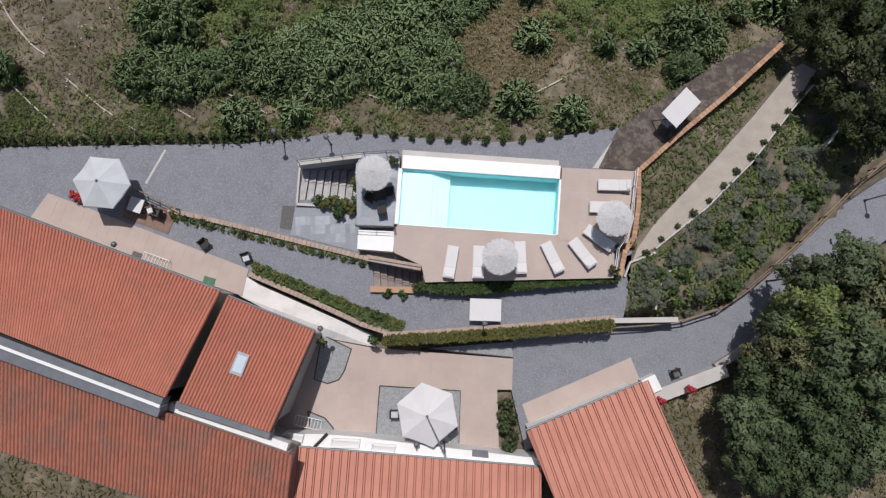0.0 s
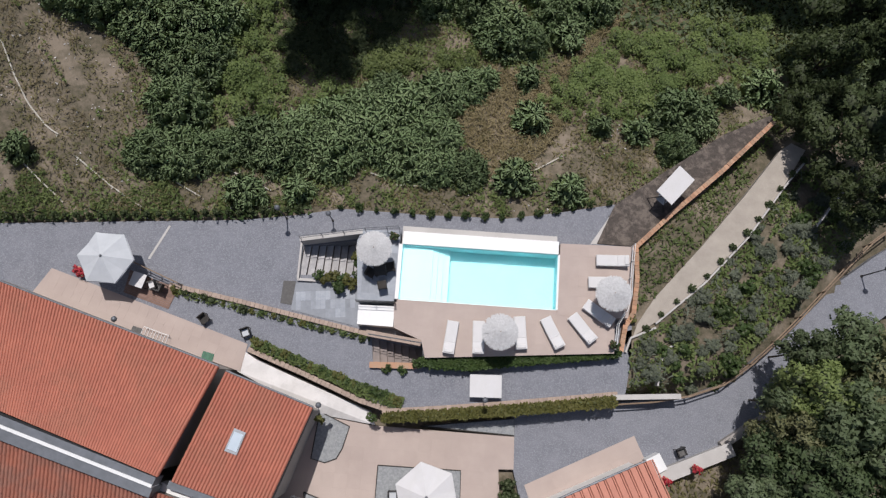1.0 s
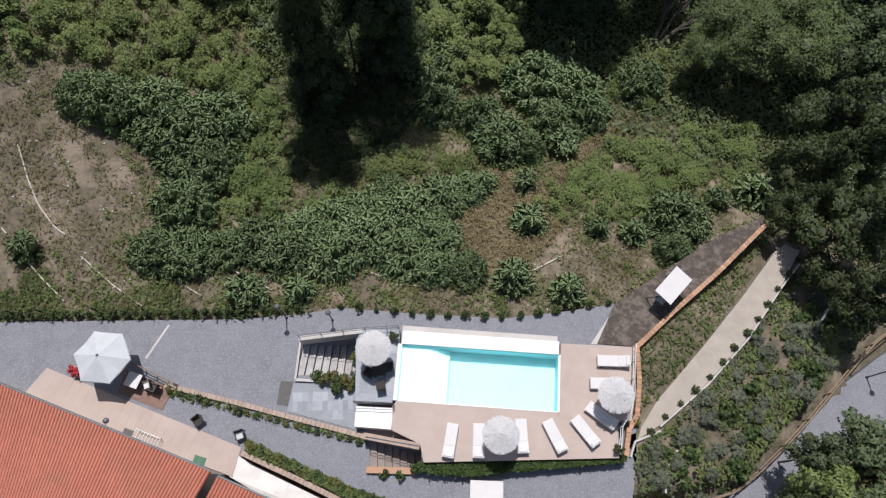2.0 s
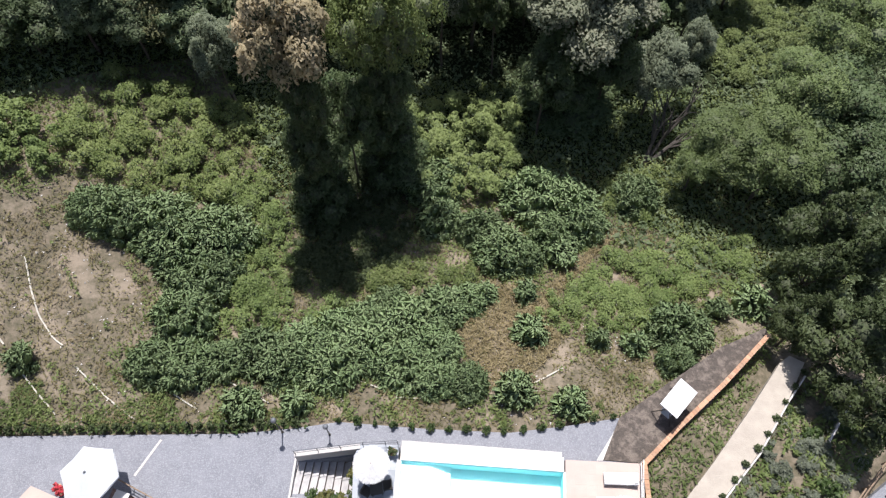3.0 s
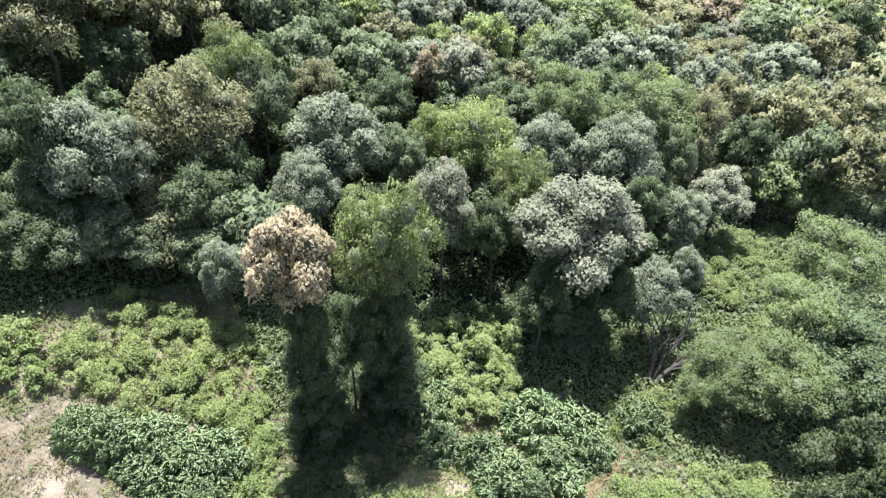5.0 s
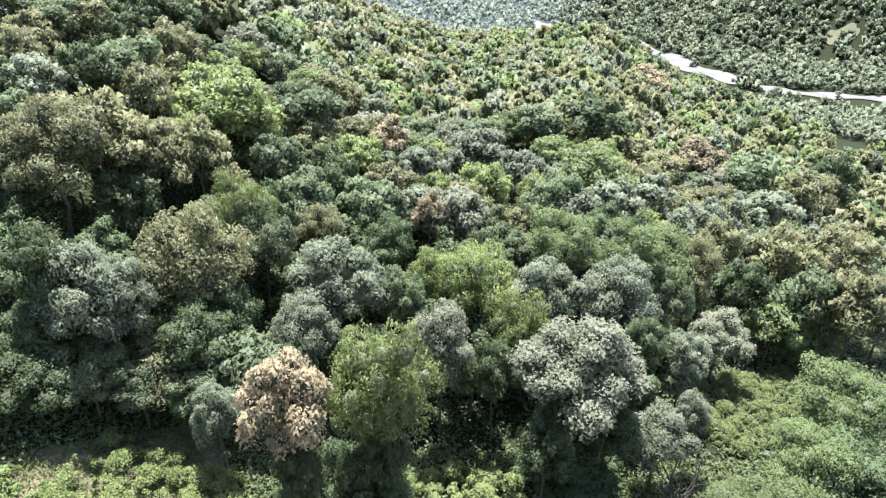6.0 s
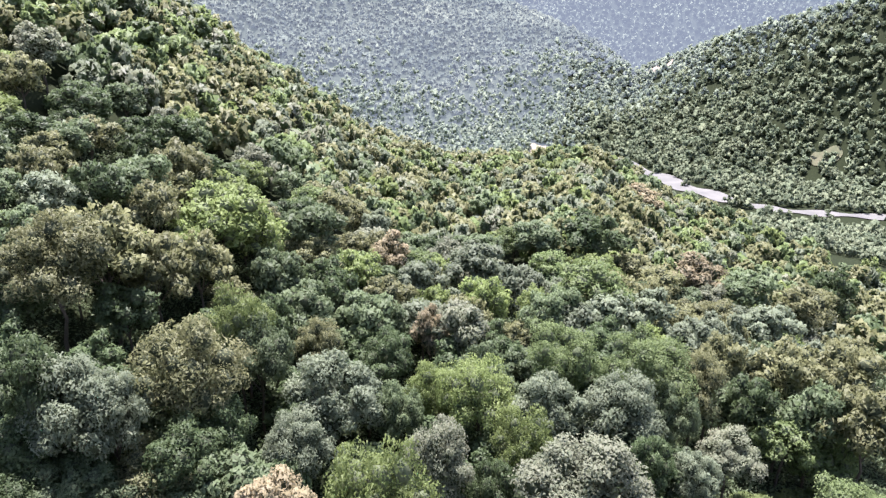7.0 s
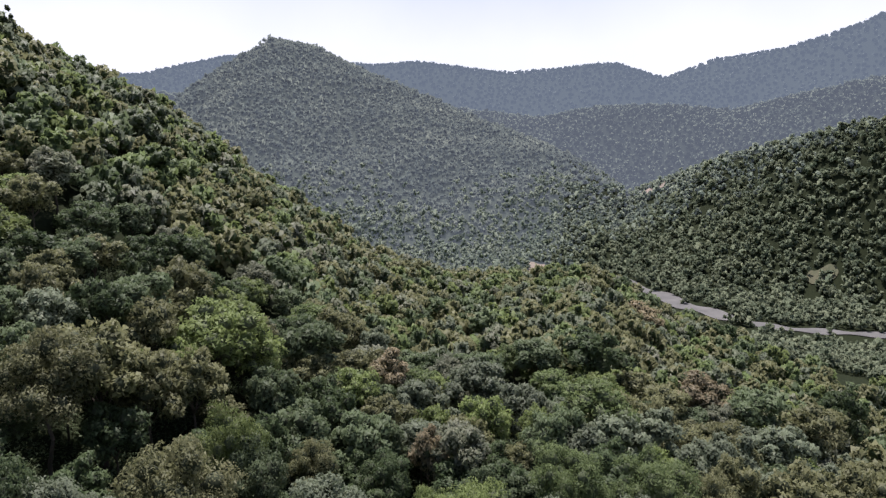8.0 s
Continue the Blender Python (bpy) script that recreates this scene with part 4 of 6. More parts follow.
def sumac_mesh(rng, reach=2.0, rosettes=58):
    """A stand of sumac: rosettes of arching feathered leaves over a dark leafy mound."""
    tris, hearts, sizes = [], [], []
    for k in range(rosettes):
        rad, ang = reach * math.sqrt((k + 0.5) / rosettes) * rng.uniform(0.85, 1.1), k * 2.39996
        foot = np.array([math.cos(ang) * rad, math.sin(ang) * rad, 1.35 * (1 - 0.55 * (rad / reach) ** 2) * rng.uniform(0.45, 1.4)])
        hearts.append(foot - (0, 0, 0.42))
        sizes.append(0.5)
        for j in range(12):
            a = j * 6.283 / 12 + rng.uniform(-0.6, 0.6)
            out, side = np.array([math.cos(a), math.sin(a), 0]), np.array([-math.sin(a), math.cos(a), 0])
            size, rise = rng.uniform(0.3, 0.62), rng.uniform(0.0, 1.0)
            for q in range(4):
                u = 0.2 + 0.8 * q / 3
                p = foot + out * size * u + np.array([0, 0, size * (rise * u - 0.75 * u * u)])
                for e in (-1, 1):
                    tip = p + (side * e * 0.2 * (1.15 - 0.6 * u) + out * 0.10) * rng.uniform(0.85, 1.2) + (0, 0, -0.02)
                    tris.append((p - out * 0.065, tip, p + out * 0.065))
    q = np.array(tris)
    c = q.mean(1)
    soft = np.stack([c[:, 0] * 0.25, c[:, 1] * 0.25, np.ones(len(c))], 1) + rng.normal(size=c.shape) * 0.45
    soft /= np.linalg.norm(soft, axis=1)[:, None]
    return leafy_mesh("foliage", (q, soft), cores(rng, np.array(hearts), np.array(sizes), 0.85), L["sumac"], L["vine"])


NEAR = dict(
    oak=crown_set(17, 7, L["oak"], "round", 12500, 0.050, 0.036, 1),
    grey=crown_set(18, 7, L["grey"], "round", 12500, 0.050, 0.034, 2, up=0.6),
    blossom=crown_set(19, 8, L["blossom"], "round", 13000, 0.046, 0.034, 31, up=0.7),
    bright=crown_set(24, 9, L["bright"], "airy", 15500, 0.042, 0.026, 3, up=0.2, shrink=0.66, heart="inner_shade"),
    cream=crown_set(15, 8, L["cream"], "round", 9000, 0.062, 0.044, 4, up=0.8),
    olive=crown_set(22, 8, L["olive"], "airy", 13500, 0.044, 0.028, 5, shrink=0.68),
    acacia=crown_set(24, 8, L["acacia"], "airy", 15500, 0.042, 0.024, 6, up=0.8, shrink=0.6, heart="inner_shade"),
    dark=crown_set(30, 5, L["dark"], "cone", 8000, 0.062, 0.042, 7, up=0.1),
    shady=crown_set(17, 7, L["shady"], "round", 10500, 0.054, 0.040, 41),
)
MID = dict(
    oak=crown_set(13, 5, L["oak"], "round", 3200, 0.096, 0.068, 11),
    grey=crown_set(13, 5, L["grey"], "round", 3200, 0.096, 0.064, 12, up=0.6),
    bright=crown_set(15, 5, L["bright"], "airy", 3400, 0.090, 0.058, 13, heart="inner_shade"),
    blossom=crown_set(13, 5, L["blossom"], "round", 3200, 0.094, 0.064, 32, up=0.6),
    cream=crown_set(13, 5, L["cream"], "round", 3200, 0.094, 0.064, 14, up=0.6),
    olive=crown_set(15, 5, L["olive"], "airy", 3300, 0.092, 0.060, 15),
    acacia=crown_set(15, 5, L["acacia"], "airy", 3300, 0.090, 0.056, 16, heart="inner_shade"),
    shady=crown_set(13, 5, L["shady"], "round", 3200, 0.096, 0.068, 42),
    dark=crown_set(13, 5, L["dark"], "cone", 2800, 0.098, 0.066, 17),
)
SUMAC = [sumac_mesh(np.random.default_rng(80 + k)) for k in range(4)]
SUMAC_SMALL = [sumac_mesh(np.random.default_rng(90 + k), 0.8, 10) for k in range(2)]
TRUNKS = [trunk_mesh("trunk", np.random.default_rng(70 + k), 1.0, 0.5, 0.035, M["bark"]) for k in range(3)]
LABELS = dict(shady="dense rounded tree in shade-darkened green", oak="dark green oak with a dense rounded crown", grey="grey green tree with silvery upturned leaves", bright="fresh yellow green tree with an airy tall crown",
              cream="chestnut tree with cream coloured blossom on its crown", olive="olive green tree with an upright open crown",
              blossom="pale grey green chestnut in late bloom", acacia="feathery blue green acacia with spreading layers", dark="dark evergreen tree in deep shade")
planted = []


def tree(kind, x, y, top, r, meshes=NEAR, group="woodland trees", skirt=None, deep=0.34):
    """A tree with its crown's top at the height top and the crown's radius r; its trunk stands on the ground. skirt:
    leafy growth up the trunk, in a tone that paints the crown's shade.
    """
    z0 = z_at(x, y)
    tall = max(top - z0, r * 1.7)
    half = min(max(deep * tall, r * 0.85), r * 1.65, tall * 0.48)
    h = tall - half
    r *= 1.1
    ob = thing("tree", pose(x, y, z0, 0, 0, random.uniform(0, 360)), LABELS[kind], "tree", group)
    part("crown", random.choice(meshes[kind]), None, ob, m=Matrix.LocRotScale((0, 0, h), None, (r, r, half)))
    part("trunk", random.choice(TRUNKS), None, ob, m=Matrix.LocRotScale((0, 0, 0), None, (min(h * 0.9, r * 1.4), min(h * 0.9, r * 1.4), h)))
    if skirt:
        reach = h - half * 0.7
        for k, share in enumerate((0.15, 0.5, 0.85)):
            w = r * (0.95, 0.74, 0.6)[k]
            part("climber", random.choice(meshes[skirt]), None, ob, "leafy trunk growth darkened to paint crown shade", m=Matrix.LocRotScale((random.uniform(-0.2, 0.2), random.uniform(-0.2, 0.2), reach * share), Euler((0, 0, 2.0 * k)), (w, w, reach * 0.26)))
    planted.append((x, y, r))
    return ob


def sumac(x, y, r, meshes, size, label, group, tall=1.0):
    ob = thing("bush", pose(x, y, z_at(x, y), 0, 0, random.uniform(0, 360)), label, "bush", group)
    k = r / size
    part("foliage", random.choice(meshes), None, ob, m=Matrix.Diagonal((k, k, (0.5 + 0.5 * k) * tall, 1)))
    part("stem", random.choice(TRUNKS), None, ob, m=Matrix.Diagonal((r * 0.5, r * 0.5, 0.9, 1)))
    planted.append((x, y, r * 0.6))


def thicket(label, mat, outline, rise, seed, length=0.15, width=0.09, dense=95, group="thickets on the slope"):
    """A tangled mound of low growth over a plan outline, uneven in height, ragged at the edge."""
    rng = np.random.default_rng(seed)
    xs, ys = [p[0] for p in outline], [p[1] for p in outline]
    area = (max(xs) - min(xs)) * (max(ys) - min(ys))
    n = int(area * 2.6)
    x, y = rng.uniform(min(xs), max(xs), n), rng.uniform(min(ys), max(ys), n)
    k = in_poly(outline)(x + rng.normal(size=n) * 0.35, y + rng.normal(size=n) * 0.35)
    x, y = x[k], y[k]
    lift = rise * (0.5 + 0.35 * wave(x, y, 1.5, seed) + 0.2 * wave(x, y, 0.7, seed + 1)) * rng.uniform(0.6, 1.35, len(x))
    r = rng.uniform(0.2, 0.5, len(x)) * np.where(rng.uniform(0, 1, len(x)) < 0.25, 1.9, 1.0)
    c = np.stack([x, y, height(x, y) + np.maximum(lift, 0.05)], 1)
    count = int(len(x) * dense * 1.15)
    ob = solo("thicket", foliage("thicket", rng, c, r, count, length, width, mat, 0.45, 0.8, 0.5, loose=0.6), None, label, "undergrowth", "stuff", group)
    planted.extend((a, b, 0.5) for a, b in zip(x[::3], y[::3]))
    return ob


# trees that can be told apart: plan place, height of the crown's top, radius
FRONT = dict(
    cream=[(-9.2, 29.6, 16.7, 2.75)],
    bright=[(-4.1, 33.5, 15.6, 3.35)],
    blossom=[(10.5, 40.6, 10.8, 4.82)],
)
TREES = dict(
    cream=[(-1.6, 77.1, 5.2, 2.44), (-8.6, 103.4, 6.9, 3.7), (50.1, 122.8, -3.2, 5.9), (58.2, 191.2, -5.1, 6.6)],
    bright=[(3.7, 57.6, 8.4, 4.12), (-1.0, 62.4, 5.5, 2.89), (7.7, 51.4, 6.6, 3.02), (-21.0, 61.7, 13.7, 3.1), (-29.8, 85.3, 18.7, 5.9), (-26.6, 89.9, 14.5, 4.12), (6.1, 87.5, 5.2, 3.52)],
    blossom=[(-0.1, 46.0, 8.9, 2.9), (28.7, 56.1, 1.2, 3.0), (2.6, 77.2, 6.4, 3.85)],
    grey=[(-10.2, 55.4, 10.1, 4.64), (-12.6, 48.8, 7.5, 3.04), (10.5, 56.2, 7.6, 3.67), (17.7, 55.9, 7.7, 3.85), (23.0, 50.0, 3.1, 2.35), (-27.7, 43.5, 15.7, 3.95), (-25.7, 44.3, 14.1, 2.67), (5.9, 103.3, 5.9, 5.36), (-3.6, 93.3, 6.2, 3.88),
          (23.1, 84.9, 4.4, 4.19), (30.2, 91.0, 2.7, 4.37), (34.0, 81.7, 2.4, 3.92), (39.9, 86.6, 1.3, 3.84), (49.8, 92.0, -0.1, 4.75), (-45.4, 73.3, 23.8, 3.58), (12.3, 94.8, 4.9, 4.32), (39.3, 74.3, 1.9, 3.13),
          (17.6, 40.3, 2.5, 2.82), (21.1, 42.7, 2.3, 1.64), (-17.4, 38.5, 6.4, 1.91)],
    oak=[(-4.4, 56.8, 6.2, 2.46), (-18.7, 60.3, 11.5, 3.4), (-20.3, 98.8, 13.5, 5.31), (-21.9, 80.6, 12.1, 3.73), (-16.8, 74.0, 9.6, 4.16), (-9.5, 77.5, 7.3, 4.31), (18.6, 123.5, 3.5, 5.53), (57.3, 116.9, -3.9, 5.83),
         (-40.6, 86.1, 23.3, 4.76), (16.7, 85.4, 4.9, 3.18), (4.3, 68.2, 4.8, 2.6), (23.2, 58.1, 5.5, 2.72), (40.8, 62.4, 3.1, 3.52), (-20.2, 42.1, 6.0, 2.9), (-27.5, 40.6, 8.5, 3.0), (-24.2, 40.8, 7.0, 2.7)],
    acacia=[(13.0, 64.1, 8.8, 4.05), (21.9, 62.5, 9.0, 4.71), (37.4, 61.9, -0.8, 3.6), (22.1, 90.7, 6.9, 5.21), (42.4, 62.0, -2.9, 4.5)],
    olive=[(27.8, 63.9, 5.9, 3.15), (34.2, 72.7, 3.9, 3.43), (-22.5, 43.7, 8.1, 4.5), (-22.4, 50.4, 15.9, 5.19), (-37.3, 59.7, 22.3, 5.17), (-35.4, 65.1, 21.8, 5.31), (-31.9, 68.7, 17.4, 3.89), (-29.0, 73.7, 16.3, 4.07), (67.0, 113.9, -6.1, 6.18),
           (41.9, 71.5, 3.5, 4.61), (50.7, 74.4, 2.1, 4.97), (44.4, 59.4, 4.4, 4.18), (-38.9, 96.5, 23.0, 4.66), (-36.7, 80.3, 20.5, 3.68), (-14.5, 69.0, 7.1, 2.97)],
    # shade-darkened trees, some added to deepen the dark between the tall trees
    shady=[(-28.2, 44.1, 8.3, 3.1), (-31.2, 44.3, 16.8, 2.99), (-14.1, 81.1, 8.4, 3.89), (29.0, 122.3, 6.0, 6.64), (78.9, 124.5, -6.3, 4.99), (-42.3, 78.5, 24.1, 3.85), (-19.5, 69.9, 10.2, 2.99), (-6.3, 70.4, 5.1, 3.34), (34.3, 64.5, 3.3, 3.32),
           (-18.8, 49.1, 8.8, 2.84), (-32.0, 43.5, 10.3, 3.5), (4.5, 44.8, 6.0, 2.14), (18.5, 49.2, 5.4, 2.13), (-20.5, 44.5, 9.5, 3.6), (-31.0, 39.0, 8.5, 3.2), (-34.5, 38.0, 10.5, 3.5), (-6.9, 32.8, 6.1, 2.4), (-8.3, 30.6, 3.5, 2.0), (8.2, 37.6, 4.0, 2.5), (13.2, 39.4, 4.5, 2.6)],
)
for kind, spots in FRONT.items():
    for x, y, top, r in spots:
        # skirts in the shady green stand in for the trees' shaded sides
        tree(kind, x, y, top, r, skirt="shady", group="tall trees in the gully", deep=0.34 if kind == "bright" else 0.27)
for kind, spots in TREES.items():
    for x, y, top, r in spots:
        tree(kind, x, y, top, r, NEAR if math.hypot(x, y) < 72 else MID)
for x, y, top, r in [(33.4, 42.4, 4.6, 4.0), (28.6, 37.2, 3.6, 3.3), (22.2, 33.4, 1.2, 3.1), (30.9, 36.0, 3.0, 4.6), (25.5, 31.6, 2.1, 3.6), (31.2, 30.6, 1.9, 3.7), (20.0, 32.2, -0.6, 1.9)]:
    # lower ones on the right get the shade-darkened green
    tree("shady" if x > 30 and y < 40 else "acacia", x, y, top, r, group="trees above the garden")
# dark evergreens and oaks round the drive
for x, y, z, r in [(24.3, 15.1, 7.0, 3.3), (24.4, 11.1, 6.4, 2.3), (22.6, 17.0, 4.6, 1.9), (24.4, 20.5, 4.5, 2.44), (26.5, 23.9, 5.2, 3.23), (27.5, 21.6, 5.6, 2.8)]:
    tree("dark", x, y, z, r, group="evergreens by the garden")
for x, y, z, r in [(19.9, 2.1, 3.0, 1.39), (18.5, -0.4, 3.0, 1.54), (19.6, -0.0, 4.0, 1.86), (22.3, 2.5, 3.0, 1.97), (23.6, 1.1, 3.0, 2.18), (20.6, -1.2, 4.5, 2.12), (18.4, -1.7, 3.0, 1.62), (23.0, -2.7, 3.0, 2.08), (19.9, -2.7, 3.5, 1.55)]:
    tree(("olive", "oak", "bright", "olive", "oak")[int(abs(x * 7)) % 5], x, y, z + r, r, MID, group="oaks beside the drive")
# lower oaks, mostly in the green darkened for shade
for x, y, z, r in [(17.9, -3.4, 1.5, 1.76), (19.5, -4.1, 2.5, 2.11), (16.8, -5.7, 1.5, 1.75), (19.0, -6.7, 1.5, 1.98), (22.0, -5.1, 2.0, 2.20), (21.4, -7.6, 1.5, 2.04), (16.9, -8.2, 1.5, 1.51), (24.0, -7.0, 1.5, 2.10), (19.5, -8.9, 1.5, 1.46)]:
    tree(("oak", "shady", "shady")[int(abs(x * 7)) % 3], x, y, z + r, r, MID, group="oaks beside the drive")

# growth on the slope
BARE = [(-30.3, 25.5), (-25.9, 28.8), (-24.2, 27.2), (-21.4, 24.4), (-19.8, 18.5), (-20.4, 16.1), (-22.5, 13.0), (-25.3, 12.2), (-30.7, 13.5), (-36.4, 24.5)]
DRY = [(1.4, 19.4), (3.1, 13.5), (7.6, 12.4), (11.1, 12.3), (14.2, 14.8), (18.2, 17.1), (24.2, 19.2), (27.4, 23.7), (21.4, 21.5), (15.4, 18.0), (11.4, 17.5), (6.9, 18.2), (4.7, 20.5)]
TAN = [(0.6, 20.1), (3.6, 22.6), (7.2, 21.5), (9.7, 24.4), (14.4, 28.5), (15.3, 28.6), (12.1, 25.6), (9.5, 22.7), (6.9, 18.9), (8.3, 17.5), (5.3, 13.9), (2.7, 13.5), (1.0, 17.4)]
thicket("mound of tall olive green weeds and brambles", L["weed"], [(-28.1, 33.7), (-25.9, 38.4), (-20.8, 39.1), (-16.0, 37.6), (-13.9, 34.1), (-13.8, 30.2), (-16.3, 28.5), (-19.9, 27.6), (-24.3, 27.8), (-27.0, 28.9)], 1.7, 1)
thicket("leafy green bramble bank under the trees", L["vine"], [(-35.5, 33.7), (-29.6, 33.5), (-27.4, 31.3), (-27.3, 28.8), (-30.4, 27.6), (-35.3, 28.6)], 1.6, 2, 0.2, 0.12)
thicket("bright yellow green creeper bank on the slope", L["vine"], [(-17.2, 28.9), (-13.0, 30.5), (-10.8, 23.9), (-10.6, 18.8), (-14.3, 16.8), (-15.5, 20.3), (-14.6, 24.8)], 1.1, 3)
# lighter leaf tone here paints sun on a mound that renders shaded
thicket("tall bramble mound, leaf green lightened to paint sunlight", L["clearing"], [(-4.6, 39.9), (-1.2, 40.6), (3.3, 41.6), (6.7, 39.9), (6.7, 35.5), (5.3, 31.5), (2.1, 30.4), (-2.9, 31.6), (-4.4, 34.4)], 2.4, 4, 0.18, 0.11)
thicket("low spreading bramble mound above the mulch bed", L["vine"], [(6.7, 19.2), (8.9, 22.3), (12.8, 25.2), (17.6, 26.8), (23.0, 26.9), (24.4, 24.4), (22.8, 22.6), (17.6, 20.8), (15.0, 18.5), (11.3, 17.7), (8.3, 18.1)], 0.9, 5, 0.13, 0.08, 120)
thicket("low pale weeds along a trodden path", L["weed"], [(13.4, 32.1), (16.1, 34.1), (20.7, 34.2), (19.4, 30.1), (15.7, 28.6), (13.0, 29.6)], 0.6, 6)
thicket("smooth bramble bank filling the clearing", L["clearing"], [(26.8, 53.7), (31.4, 56.8), (39.6, 61.1), (48.8, 63.4), (48.5, 56.8), (39.7, 47.4), (33.5, 45.6), (28.7, 44.2), (25.6, 44.6), (25.7, 48.1)], 1.0, 7, 0.17, 0.10, 95)
# dark leaf colour laid where the tall trees' shadow should fall
thicket("low gully undergrowth, darkened to paint tree shade", L["dark"], [(-11.2, 22.0), (-11.6, 28.0), (-11.5, 34.0), (-3.0, 35.5), (-2.6, 29.0), (-3.2, 24.5), (-6.5, 21.6)], 0.7, 10, 0.17, 0.11)
thicket("low weeds below the tall trees", L["weed"], [(-6.9, 22.7), (-3.6, 23.8), (2.0, 24.6), (4.2, 22.3), (-1.0, 22.0), (-5.9, 21.6)], 0.7, 8)
thicket("green creeper behind the sumac bed", L["vine"], [(-14.3, 16.9), (-10.3, 18.9), (-5.8, 20.8), (-8.5, 17.2), (-13.2, 16.6)], 0.7, 9)
for x, y, r in [(-18.5, 15.1, 1.59), (-16.4, 14.9, 1.76), (-14.3, 15.2, 1.36), (-12.1, 15.9, 1.74), (-10.4, 15.3, 1.9), (-9.1, 16.6, 1.73), (-7.1, 14.9, 1.87), (-7.0, 17.6, 1.75), (-5.0, 16.3, 2.09), (-4.8, 18.6, 1.77), (-2.7, 15.0, 1.86), (-2.5, 18.1, 2.13), (-0.5, 16.2, 1.69), (-0.2, 19.5, 1.77), (1.8, 20.3, 1.4), (-0.5, 14.2, 1.47), (1.6, 13.8, 1.28), (-3.8, 20.1, 1.4)]:
    sumac(x, y, r, SUMAC, 2.0, "sumac with long feathered leaves in a dense bed", "sumac bed above the gravel", 1.0)
for x, y, r in [(-19.9, 25.3, 2.41), (-18.1, 23.6, 2.57), (-16.2, 25.0, 2.38), (-16.9, 21.0, 2.28), (-17.1, 18.4, 2.02), (-23.2, 25.6, 2.0), (-24.7, 26.0, 1.57), (-15.7, 22.1, 1.68), (-0.7, 31.9, 2.34), (-0.2, 28.5, 1.8), (7.2, 30.8, 2.56), (9.8, 29.7, 2.55), (8.6, 26.8, 1.79), (4.5, 25.0, 2.15), (2.9, 27.3, 1.77), (6.2, 24.4, 1.29), (11.0, 28.0, 1.83), (15.6, 31.0, 1.93), (15.9, 17.7, 2.05), (15.1, 15.4, 1.18)]:
    sumac(x, y, r, SUMAC, 2.0, "broad sumac bush with long feathered green leaves", "sumac bushes on the slope", 1.3)
for x, y, r in [(7.9, 12.4, 0.91), (5.8, 17.7, 1.01), (12.8, 16.7, 0.79), (21.9, 20.3, 1.11), (5.9, 21.1, 0.74), (8.8, 24.9, 1.09), (19.3, 19.7, 0.69), (4.5, 13.3, 1.02), (3.1, 21.1, 0.73), (10.4, 17.1, 0.63), (-12.3, 12.3, 0.97), (-26.4, 15.0, 0.8), (-9.1, 12.4, 0.8)]:
    sumac(x, y, r, SUMAC_SMALL, 0.8, "small single sumac sprout on dry ground", "sumac sprouts on the slope")

# the woods behind: singles near, one joined mass of each kind beyond
KINDS = ["oak", "olive", "bright", "olive", "acacia", "oak", "grey", "olive", "oak", "olive", "oak", "grey", "bright", "blossom", "olive", "shady", "grey", "acacia"]
rng = np.random.default_rng(5)
in_clearing = in_poly([(24.5, 43.0), (25, 55), (39, 63), (50, 66), (52, 56), (40, 45)])
cells = []
for gx in np.arange(-190, 190, 5.4):
    for gy in np.arange(34, 290, 5.4):
        x, y = gx + rng.uniform(-2.4, 2.4), gy + rng.uniform(-2.4, 2.4)
        d, az = math.hypot(x, y), math.degrees(math.atan2(x, y))
        if abs(az) > 41 or d > table(az, SPUR_FAR) + 30 or d < 46 or in_clearing(np.array([x]), np.array([y]))[0]:
            continue
        cells.append((d, x, y))
cells.sort()
placed = 0
mass = {k: [] for k in MID}
for d, x, y in cells:
    r = rng.uniform(2.6, 3.9) if d < 100 else rng.uniform(3.0, 5.2)
    if any((x - a0) ** 2 + (y - b0) ** 2 < ((0.4 if d < 100 else 0.5) * (r + c0)) ** 2 for a0, b0, c0 in planted):
        continue
    f = noise.noise(Vector((x * 0.03, y * 0.03, 2.0))) * 6 + rng.uniform(0, 18)
    kind = KINDS[int(f) % len(KINDS)]
    # filling trees, mostly in the shade-darkened green
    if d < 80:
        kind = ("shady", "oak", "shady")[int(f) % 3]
    elif x < -16 and d < 120:
        kind = ("olive", "shady", "olive", "oak", "bright", "shady")[int(f) % 6]
    if d > 105 and kind == "oak" and rng.uniform() < 0.5:
        kind = "olive"
    tall = rng.uniform(8.5, 10.5) if d < 80 else rng.uniform(8.0, 12.5)
    z0 = z_at(x, y)
    if placed < 215:
        tree(kind, x, y, z0 + tall, r, MID)
        placed += 1
    else:
        half = min(r * rng.uniform(0.95, 1.35), tall * 0.5)
        mass[kind].append((x, y, z0 + tall - half, r, half))


for az, d, r, tall in ((-33.2, 196, 3.4, 13), (-32.4, 205, 3.0, 15), (-30.0, 206, 2.8, 11), (-27.0, 212, 2.6, 10), (-24.5, 214, 2.4, 10), (-21.0, 226, 2.4, 10)):
    x, y = d * math.sin(math.radians(az)), d * math.cos(math.radians(az))
    tree("dark", x, y, z_at(x, y) + tall, r, MID, "tall trees on the crest")


